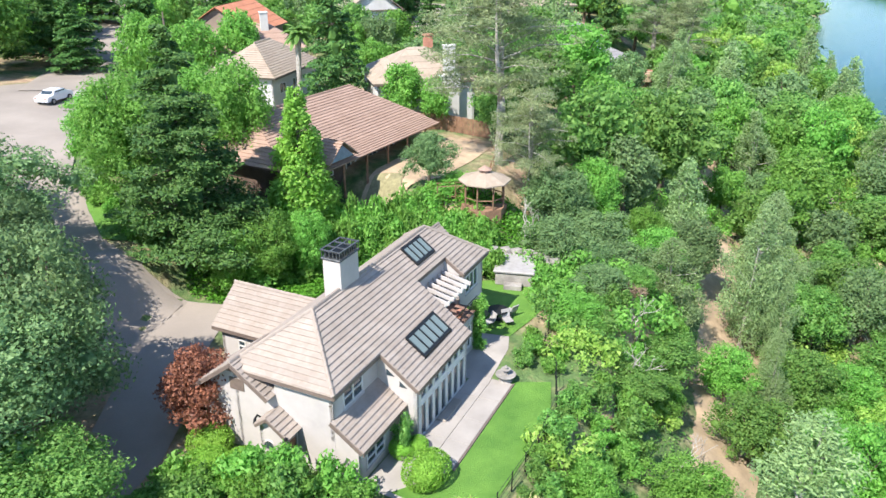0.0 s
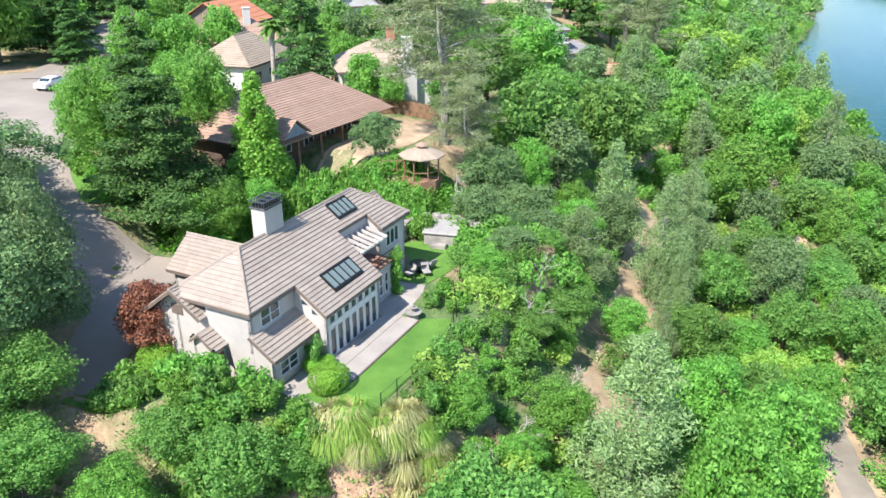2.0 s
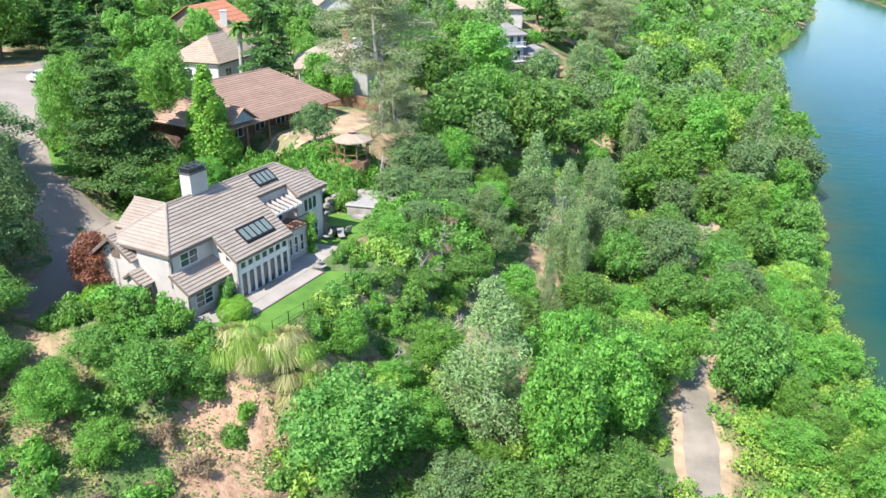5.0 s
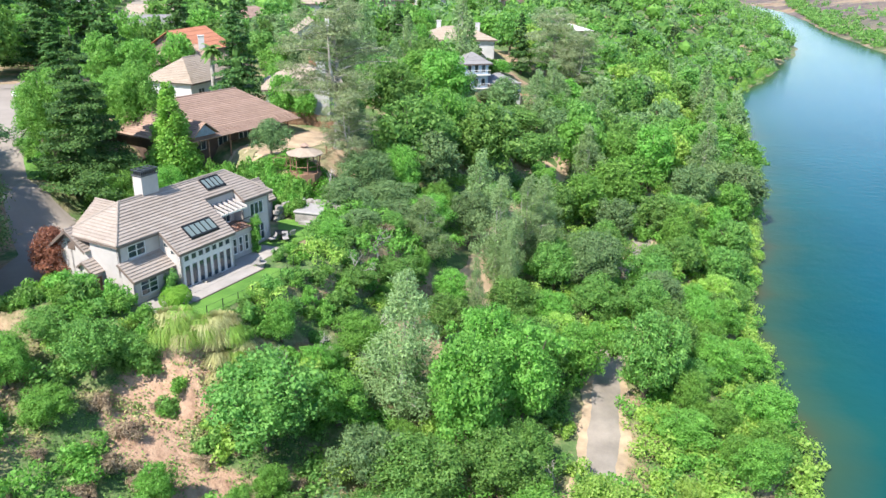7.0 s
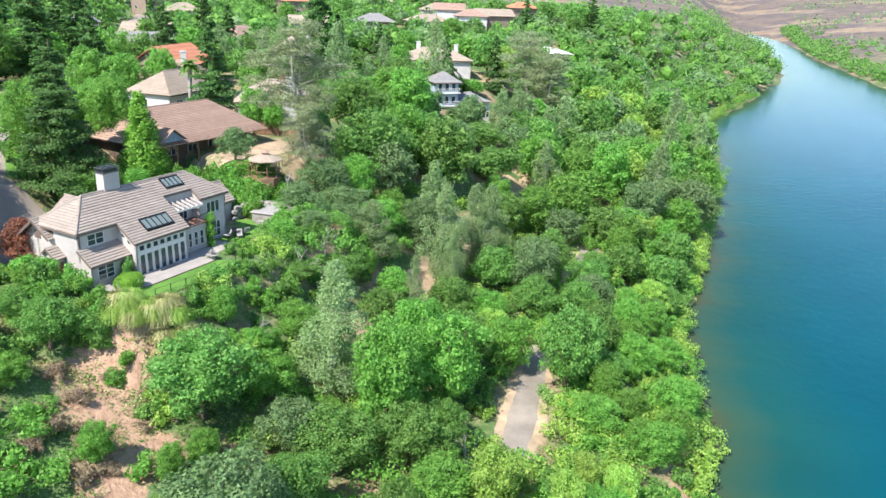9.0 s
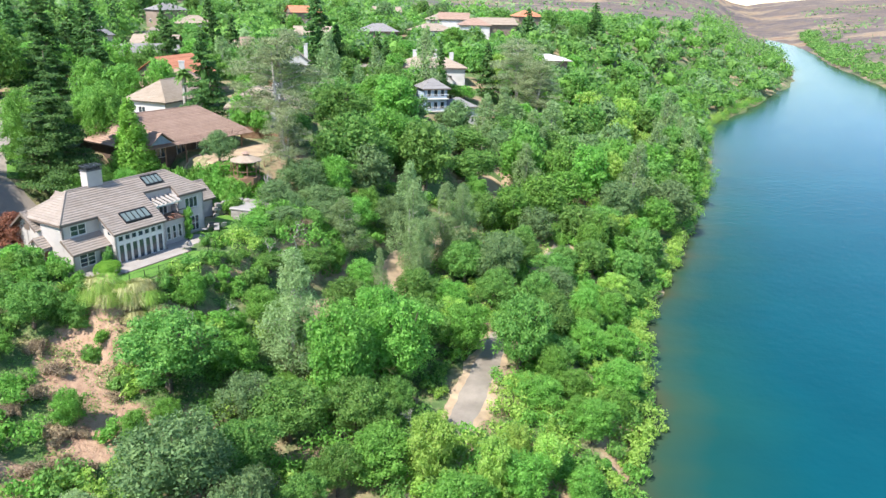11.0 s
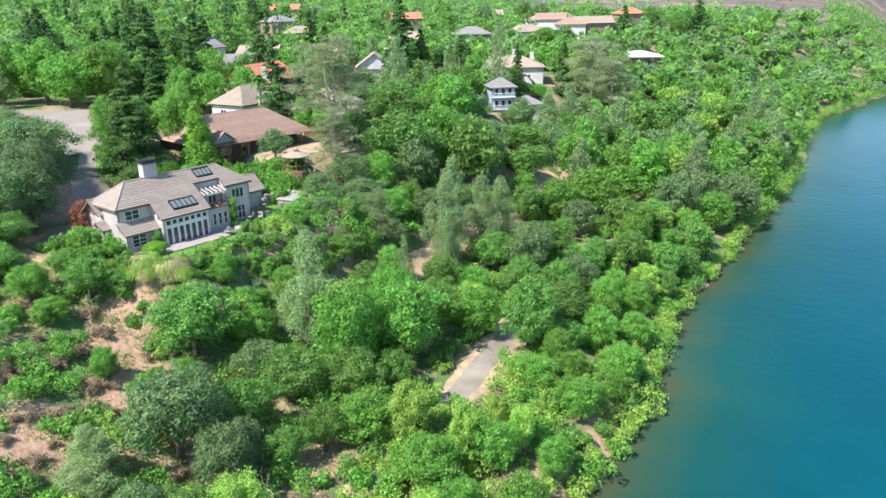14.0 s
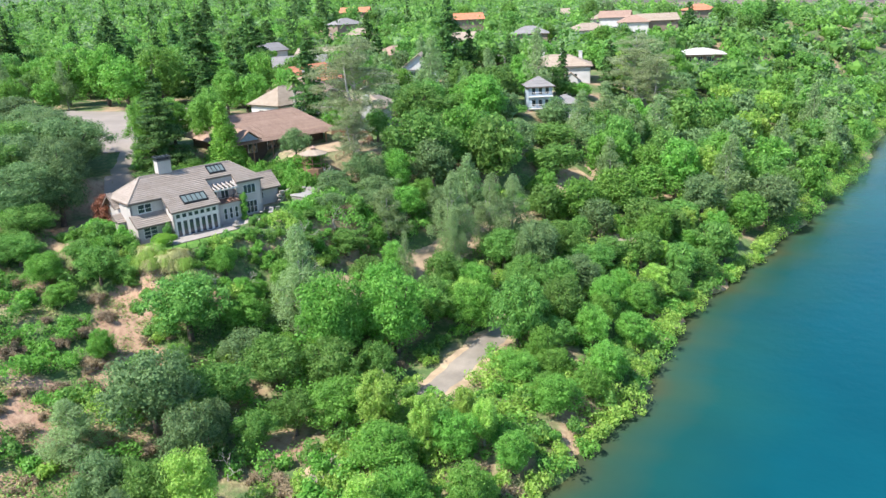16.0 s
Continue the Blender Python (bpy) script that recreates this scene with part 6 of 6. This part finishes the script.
def chimney(H, x, y, z0, z1, mat, w=0.5, d=0.4):
    c = part("chimney", add_box(bmesh.new(), (x - w, y - d, z0), (x + w, y + d, z1), 0.02), mat, H)
    part("cap", add_box(bmesh.new(), (x - w - 0.08, y - d - 0.08, z1), (x + w + 0.08, y + d + 0.08, z1 + 0.18), 0.02), mat, c)


# bungalow with its shaded porch, next to the garden; the porch's shade is also in the wall colour
nb_wins = [("front", s, 1.6, 0.5, 2.1) for s in (2.5, 5.5, 9.0, 12.5, 15.5)] + [("east", 3, 1.5, 0.9, 2.1)]
nb = home("bungalow", -13.0, 69.95, 20.4, 61, 19, 10.5, 3.1, 3.0, TILE_BROWN, SHADED_BOARDS, "low brown-tiled bungalow with a deep shaded porch", True, True, nb_wins, 1.3, ridge=7.2)
for i in range(6):
    box("porch_post", (-8.6 + i * 3.4, -7.95, -0.6), (-8.42 + i * 3.4, -7.8, 2.6), WOOD, nb, "dark wooden porch post")
roof_nb = next(o for o in nb.children if o.name.startswith("roof"))
gx0 = -5.9
roof_face(roof_nb, [Vector((-10.6, -8.3, 2.55)), Vector((10.6, -8.3, 2.55)), Vector((10.6, -6.4, 3.08)), Vector((-10.6, -6.4, 3.08))], TILE_BROWN)
roof_face(roof_nb, [Vector((gx0, -8.6, 4.6)), Vector((gx0, -3.0, 4.6)), Vector((gx0 - 2.0, -3.0, 3.1)), Vector((gx0 - 2.0, -8.6, 3.1))], TILE_BROWN)
roof_face(roof_nb, [Vector((gx0, -8.6, 4.6)), Vector((gx0, -3.0, 4.6)), Vector((gx0 + 2.0, -3.0, 3.1)), Vector((gx0 + 2.0, -8.6, 3.1))], TILE_BROWN)
bm = bmesh.new()
bm.faces.new([bm.verts.new(p) for p in ((gx0 - 1.7, -8.3, 3.05), (gx0 + 1.7, -8.3, 3.05), (gx0, -8.3, 4.35))])
bmesh.ops.solidify(bm, geom=bm.faces[:], thickness=0.1)
part("gable", bm, BLUE_PAINT, nb, "grey-blue boarded gable")
sheet("yard", [(-9.5, 60.6), (-4.4, 62.4), (-0.6, 65.0), (1.8, 69.0), (4.4, 74.4), (0.5, 77.5), (-3.4, 71.5), (-6.2, 66.0)], DIRT, "pale dry yard in front of the porch", 0.06, "yard")
sheet("yard", [(-8.4, 61.6), (-4.0, 63.2), (-3.6, 65.4), (-6.3, 65.0)], plain("dry_lawn", (0.25, 0.225, 0.12), 0.95, var=0.2), "yellowing patch of lawn", 0.11, "lawn")
fence("board_fence", [(-9.5, 57.8), (-1.0, 61.0), (1.6, 61.6)], 0.9, 2.0, WOOD, "low reddish wooden fence along the yard")
fence("board_fence", [(3.8, 66), (5.0, 72), (4.6, 78)], 0.9, 2.0, WOOD, "low reddish wooden fence along the slope")
fence("board_fence", [(4.6, 78), (-0.5, 80), (-4, 79)], 1.8, 2.0, WOOD, "tall brown board fence behind the yard", True)


def gazebo():
    g = thing("gazebo", pose(3.2, 60.2, gz(3.2, 60.2) + 0.1), "wooden gazebo with a pale round roof", "gazebo")
    part("deck", tube(bmesh.new(), [(0, 0, -1.2), (0, 0, 0.15)], [1.9, 1.9], 8), WOOD, g)
    for i in range(8):
        a = math.pi * (i + 0.5) / 4
        part("post", tube(bmesh.new(), [(1.7 * math.cos(a), 1.7 * math.sin(a), 0.1), (1.7 * math.cos(a), 1.7 * math.sin(a), 2.3)], [0.07, 0.07], 6), WOOD, g)
        b2 = a + math.pi / 4
        part("rail", tube(bmesh.new(), [(1.7 * math.cos(a), 1.7 * math.sin(a), 0.95), (1.7 * math.cos(b2), 1.7 * math.sin(b2), 0.95)], [0.05, 0.05], 4), WOOD, g)
    r = part("roof", tube(bmesh.new(), [(0, 0, 2.25), (0, 0, 2.35), (0, 0, 2.95)], [2.2, 2.2, 0.55], 8), TILE_TAN, g, "pale thatch-coloured roof")
    part("cupola", tube(bmesh.new(), [(0, 0, 2.95), (0, 0, 3.15), (0, 0, 3.2), (0, 0, 3.5)], [0.4, 0.4, 0.6, 0.05], 8), TILE_BROWN, r)
    bridge = thing("footbridge", pose(0.8, 61.4, gz(0.8, 61.4)), "short wooden ramp with railings to the gazebo", "bridge")
    for i in range(9):
        box("plank", (-1.5 + i * 0.33, -0.5, 0.1), (-1.2 + i * 0.33, 0.5, 0.16), WOOD, bridge)
    for y in (-0.5, 0.5):
        part("rail", tube(bmesh.new(), [(-1.6, y, 1.0), (0, y, 1.12), (1.6, y, 1.0)], [0.04, 0.04, 0.04], 5), WOOD, bridge)
        for x in (-1.5, 0, 1.5):
            part("post", tube(bmesh.new(), [(x, y, -0.3), (x, y, 1.05)], [0.05, 0.05], 5), WOOD, bridge)


gazebo()

# houses up the street and along the ridge
w2 = [("front", 2.5, 1.6, 0.9, 2.1), ("front", 6, 1.6, 0.9, 2.1), ("east", 2.5, 1.2, 0.9, 2.1), ("east", 5.5, 1.2, 0.9, 2.1), ("back", 3, 1.5, 0.9, 2.1), ("west", 3, 1.5, 0.9, 2.1)]
w4 = w2 + [(s, p, w, lo + 2.8, hi + 2.8) for s, p, w, lo, hi in w2]
zz = lambda x, y: gz(x, y) + 0.3
h2 = home("house", -22, 94, zz(-22, 94), 75, 12, 8, 3.2, 3.0, TILE_TAN, STUCCO_WHITE, "tan-tiled house with white walls beside a palm", True, True, w2)
h3 = home("house", -26.5, 106, zz(-26.5, 106), 20, 13, 8, 4.2, 2.8, TILE_BROWN, STUCCO_WHITE, "brown-tiled house with a white chimney", True, False, w2)
chimney(h3, 2, -1, 4, 8.4, STUCCO_WHITE)
h4 = home("house", -31.5, 119, zz(-31.5, 119), 80, 12, 10, 5.0, 3.4, TILE_ORANGE, STUCCO_TAN, "house with a bright orange tile roof", False, False, w2)
h5 = home("house", -3.2, 88.8, zz(-3.2, 88.8), 15, 11, 9, 3.8, 2.9, TILE_TAN, STUCCO_WHITE, "pale tiled house with brick chimneys half hidden by trees", True, False, w2)
chimney(h5, 1.5, 1, 4, 7.8, TERRACOTTA)
chimney(h5, 2.4, -4.95, -1, 4.2, STUCCO_WHITE, 1.1, 0.45)
chimney(h5, 2.4, -4.95, 4.3, 7.4, STUCCO_WHITE, 0.6, 0.42)
h6 = home("house", -14, 146, zz(-14, 146) - 1, 108, 10, 9, 5.6, 3.6, TILE_TAN, STUCCO_WHITE, "white gabled house with a tall chimney", False, False, w4)
chimney(h6, -4.2, -3, 0, 10.2, STUCCO_WHITE)
h7 = home("mansion", 17.2, 168, zz(17.2, 168) - 4.0, 12, 17, 11.5, 7.6, 2.6, TILE_TAN, STUCCO_WHITE, "large white stucco house with a tan tile roof", True, False, w4 + [("front", 10.5, 2.4, 0.5, 2.6), ("front", 10.5, 2.0, 4.0, 5.8), ("front", 13, 1.2, 4.0, 5.6)])
for gx, gy, gh in ((-4.6, -6.6, 6.6), (3.4, -7.4, 5.2)):
    bm = bmesh.new()
    pts = [(gx - 2.2, gy, -1.5), (gx + 2.2, gy, -1.5), (gx + 2.2, gy, gh - 1.2), (gx, gy, gh + 0.7), (gx - 2.2, gy, gh - 1.2)]
    f = bm.faces.new([bm.verts.new(p) for p in pts])
    r = bmesh.ops.extrude_face_region(bm, geom=[f])
    bmesh.ops.translate(bm, verts=[v for v in r["geom"] if isinstance(v, bmesh.types.BMVert)], vec=(0, 4.0, 0))
    bmesh.ops.recalc_face_normals(bm, faces=bm.faces)
    part("gabled_bay", bm, STUCCO_WHITE, h7, "white gabled bay")
    rf = next(o for o in h7.children if o.name.startswith("roof"))
    for sg in (-1, 1):
        roof_face(rf, [Vector((gx, gy - 0.3, gh + 0.85)), Vector((gx, gy + 4, gh + 0.85)), Vector((gx + sg * 2.6, gy + 4, gh - 1.35)), Vector((gx + sg * 2.6, gy - 0.3, gh - 1.35))], TILE_TAN, 1.1, 0.035)
    for k in (-0.9, 0.9):
        box("window", (gx + k - 0.45, gy - 0.05, gh - 3.4), (gx + k + 0.45, gy + 0.02, gh - 1.6), GLASS, h7, "dark arched window in the bay")
chimney(h7, -4, 2, 7, 11.2, STUCCO_WHITE)
chimney(h7, 1, -1, 7, 11.6, STUCCO_WHITE)
chimney(h7, 6, 3, 7, 10.6, STUCCO_WHITE)
h8 = home("tower_house", 21.6, 128, zz(21.6, 128) - 3, 25, 5.2, 5.2, 7.8, 1.8, TILE_GREY, BLUE_PAINT, "pale blue house with white balconies and a grey roof", True, False, [("front", s, 0.9, lo, lo + 1.5) for s in (1.1, 2.6, 4.1) for lo in (0.8, 3.4, 6.0)] + [("east", 2.2, 1.4, 3.4, 5.0)])
for k in (2.9, 5.5):
    box("balcony", (-2.7, -3.6, k), (2.7, -2.62, k + 0.14), WHITE, h8, "white railed balcony")
    for i in range(12):
        part("baluster", tube(bmesh.new(), [(-2.5 + i * 0.45, -3.5, k + 0.1), (-2.5 + i * 0.45, -3.5, k + 1.0)], [0.03, 0.03], 4), WHITE, h8)
    part("rail", tube(bmesh.new(), [(-2.6, -3.5, k + 1.0), (2.6, -3.5, k + 1.0)], [0.05, 0.05], 4), WHITE, h8)
home("house", 27, 131, zz(27, 131) - 2.4, 25, 6, 6, 4.4, 1.6, TILE_GREY, STUCCO_WHITE, "low grey-roofed white wing by the terraces", True, False, w2[:3])
home("pavilion", 50.5, 231, zz(50.5, 231), 8, 13, 10, 3.3, 1.6, STUCCO_WHITE, STUCCO_TAN, "flat pale-roofed pavilion with deep eaves", True, False, [("front", s, 2.2, 0.3, 2.5) for s in (2.5, 6.0, 9.5)], 1.4)
for i in range(6):
    part_y = 131 + i * 1.6
    tw = thing("terrace_wall", pose(30.5 + i * 0.4, part_y, gz(30.5 + i * 0.4, part_y) + 0.3, 0, 0, 8 - i * 3), "reddish stone terrace wall on the slope", "wall", "garden terraces")
    for k in range(8):
        box("stone", (-5 + k * 1.25, -0.3, -0.8), (-3.8 + k * 1.25, 0.3, 0.7 + rng.uniform(-.1, .1)), TERRACOTTA if i % 2 else DIRT, tw, bevel=0.06)
far = [(-52, 150, 30, TILE_GREY), (-62, 178, 10, TILE_TAN), (-40, 190, 60, TILE_BROWN), (-25, 215, 20, TILE_TAN), (-70, 225, 35, TILE_TAN), (-8, 235, 15, TILE_GREY), (8, 262, 30, TILE_TAN), (15, 283, 0, TILE_BROWN),
       (32, 273, 20, TILE_TAN), (24, 268, 10, TILE_BROWN), (-95, 260, 50, TILE_GREY), (-45, 275, 25, TILE_ORANGE), (8, 300, 10, TILE_TAN), (-90, 190, 70, TILE_GREY), (45, 320, 30, TILE_ORANGE), (-20, 330, 20, TILE_TAN), (-120, 320, 20, TILE_ORANGE)]
for x, y, a, m in far:
    home("house", x, y, zz(x, y) + 0.6, a + rng.uniform(-8, 8), rng.uniform(11, 15), rng.uniform(8, 10), rng.choice([3.4, 5.6]), 2.4, m, STUCCO_WHITE if rng.random() < 0.6 else STUCCO_TAN, "distant tiled house among the trees", bool(rng.random() < 0.6), False, w2, group="distant houses")


def lamp_post(x, y):
    l = thing("street_lamp", pose(x, y, gz(x, y), 0, 0, 200), "grey street lamp with a curved arm", "street lamp")
    part("pole", tube(bmesh.new(), [(0, 0, 0), (0, 0, 6.2), (0.3, 0, 6.9), (1.4, 0, 7.1)], [0.1, 0.07, 0.05, 0.04], 8), CONCRETE, l)
    part("head", add_box(bmesh.new(), (1.3, -0.12, 7.0), (1.9, 0.12, 7.14), 0.03), CONCRETE, l)


lamp_post(5.2, 158)


def car(x, y, z, turn, paint, label):
    c = thing("car", pose(x, y, z, 0, 0, turn), label, "car", "parked cars")
    bm = bmesh.new()
    prof = [(-2.2, 0.35), (-2.2, 0.85), (-1.9, 0.95), (-1.3, 1.0), (-0.75, 1.42), (0.75, 1.45), (1.5, 1.05), (2.15, 0.95), (2.25, 0.6), (2.2, 0.3)]
    lo = [bm.verts.new((px, -0.88 + (0.14 if pz > 1.2 else 0), pz)) for px, pz in prof]
    hi = [bm.verts.new((px, 0.88 - (0.14 if pz > 1.2 else 0), pz)) for px, pz in prof]
    bm.faces.new(lo)
    bm.faces.new(hi[::-1])
    for k in range(len(prof)):
        bm.faces.new((lo[k], hi[k], hi[(k + 1) % len(prof)], lo[(k + 1) % len(prof)]))
    bmesh.ops.recalc_face_normals(bm, faces=bm.faces)
    bmesh.ops.bevel(bm, geom=bm.edges[:], offset=0.06, segments=2, affect="EDGES")
    part("body", bm, paint, c)
    for y2 in (-0.9, 0.9):
        for px in (-1.35, 1.4):
            w = part("wheel", tube(bmesh.new(), [(px, y2 - 0.1, 0.33), (px, y2 + 0.1, 0.33)], [0.33, 0.33], 16), RUBBER, c)
            part("rim", tube(bmesh.new(), [(px, y2 - 0.11, 0.33), (px, y2 + 0.11, 0.33)], [0.2, 0.2], 12), CONCRETE, w)
        part("side_window", add_box(bmesh.new(), (-0.75, y2 * 0.90 - 0.01, 1.05), (0.85, y2 * 0.90 + 0.01, 1.34)), GLASS, c)
    part("windscreen", add_box(bmesh.new(), (-0.02, -0.68, -0.3), (0.02, 0.68, 0.28), 0, pose(1.13, 0, 1.27, 0, -60, 0)), GLASS, c)
    part("rear_window", add_box(bmesh.new(), (-0.02, -0.66, -0.25), (0.02, 0.66, 0.25), 0, pose(-1.05, 0, 1.23, 0, 53, 0)), GLASS, c)
    for y2 in (-0.6, 0.6):
        part("headlight", add_box(bmesh.new(), (2.18, y2 - 0.18, 0.68), (2.26, y2 + 0.18, 0.82), 0.02), WHITE, c)
        part("tail_light", add_box(bmesh.new(), (-2.24, y2 - 0.16, 0.72), (-2.18, y2 + 0.16, 0.86), 0.02), TERRACOTTA, c)


car(-44.4, 86.2, gz(-44.4, 86.2) + 0.2, 78, CARWHITE, "white saloon car parked on the street")

# ---- far woods, one cover of small crowns over the distant land ----
n = 8000
fy = 195 + 1000 * rng.uniform(0, 1, n) ** 1.6
fx = np.interp(fy, SHORE_Y, SHORE_X) - 3 - (170 + fy * 1.1) * rng.uniform(0, 1, n) ** 1.1
ok = np.array([free(x, y, 3) for x, y in zip(fx, fy)]) & ~((fy > 430) & (fx > -40) & (np.interp(fy, SHORE_Y, SHORE_X) - fx > 70)) & ~((fy > 640) & (fx > -260))
fx, fy = fx[ok], fy[ok]
m = 84
bm = bmesh.new()
bmesh.ops.create_icosphere(bm, subdivisions=1, radius=1.0)
BALL = np.array([v.co[:] for v in bm.verts])
BALL_F = np.array([[v.index for v in f.verts] for f in bm.faces])
bm.free()
kind = rng.choice(4, len(fx), p=[0.44, 0.27, 0.24, 0.05])
for k, (mat, nm, slim, tall) in enumerate(((L_OAK, "dark green", 1.05, 0.8), (L_BRIGHT, "bright green", 1.0, 0.85), (L_GREY, "grey-green", 1.1, 0.75), (L_CONIFER, "coniferous", 0.55, 2.4))):
    sel = (kind == k) & ((k < 3) | (fx < -60))
    x, y = fx[sel], fy[sel]
    R = rng.gamma(6, 0.58, len(x)).clip(1.8, 6.5) * np.where(y > 500, 1.5, 1)
    d3 = rng.normal(0, 1, (len(x), m, 3))
    d3[:, :, 2] = np.abs(d3[:, :, 2]) - 0.25
    d3 /= np.linalg.norm(d3, axis=2, keepdims=True)
    taper = 1 - (d3[:, :, 2:].clip(0, 1) * 0.75 if k == 3 else 0)
    rad = rng.uniform(0.65, 1.12, (len(x), m, 1)) * R[:, None, None] * (1 + 0.28 * np.sin(5 * d3[:, :, :1] + x[:, None, None]))
    ctr = np.stack([x, y, ground(x, y) + R * 0.9 * tall], 1)[:, None, :] + d3 * rad * np.concatenate([slim * taper, slim * taper, 0 * d3[:, :, :1] + tall], 2) if k == 3 else np.stack([x, y, ground(x, y) + R * 0.9 * tall], 1)[:, None, :] + d3 * rad * np.array([slim, slim, tall])
    vs = cards(ctr.reshape(-1, 3), d3.reshape(-1, 3), 0.75, 0.75, 0.5)
    near = (y < 480) & (k < 3)
    ball = BALL * (1 + 0.2 * np.sin(BALL @ rng.normal(0, 4, 3)))[:, None]
    core = np.stack([x, y, ground(x, y) + R * 0.9 * tall], 1)[near][:, None, :] + ball[None] * R[near][:, None, None] * 0.55 * np.array([slim, slim, tall])
    vs = np.concatenate([vs, core[:, BALL_F].reshape(-1, 3)])
    tagged(new("far_woods", crown_mesh("far_woods", vs, mat)), "distant " + nm + " woods along the river", "woods", kind="stuff")
n, m = 420, 34
cy = rng.uniform(250, 980, n)
cx = np.interp(cy, BANK_Y, BANK_X) + rng.gamma(1.2, 10, n) + 1
R = rng.uniform(1.6, 4.6, n)
d3 = rng.normal(0, 1, (n, m, 3))
d3 /= np.linalg.norm(d3, axis=2, keepdims=True)
d3[:, :, 2] = np.abs(d3[:, :, 2])
ctr = np.stack([cx, cy, ground(cx, cy) + R * 0.3], 1)[:, None, :] + d3 * R[:, None, None] * rng.uniform(0.6, 1.1, (n, m, 1)) * np.array([1.2, 1.2, 1.0])
vs = cards(ctr.reshape(-1, 3), d3.reshape(-1, 3), 0.95, 0.7, 0.5)
tagged(new("far_bank_shrubs", crown_mesh("far_bank_shrubs", vs, L_OAK)), "low green shrubs along the far bank", "shrubs", kind="stuff")
n = 9000
ry = rng.uniform(430, 1500, n)
rx = rng.uniform(-300, 800, n)
ok = (np.abs(rx - np.interp(ry, BANK_Y, BANK_X)) > 30) & ((rx > np.interp(ry, BANK_Y, BANK_X)) | (rx < np.interp(ry, SHORE_Y, SHORE_X) - 60))
ok &= np.sin(rx * 0.021 + ry * 0.009) + np.sin(ry * 0.017 - rx * 0.006) + rng.normal(0, 0.6, n) > 0.1
rx, ry = rx[ok], ry[ok]
vs = cards(np.stack([rx, ry, ground(rx, ry) + rng.uniform(0.3, 2.5, len(rx))], 1), np.tile([0, -0.5, 0.8], (len(rx), 1)), 2.6, 0.6, 0.6)
tagged(new("hill_scrub", crown_mesh("hill_scrub", vs, L_GREY)), "sparse grey-green scrub on the dry hills", "scrub", kind="stuff")
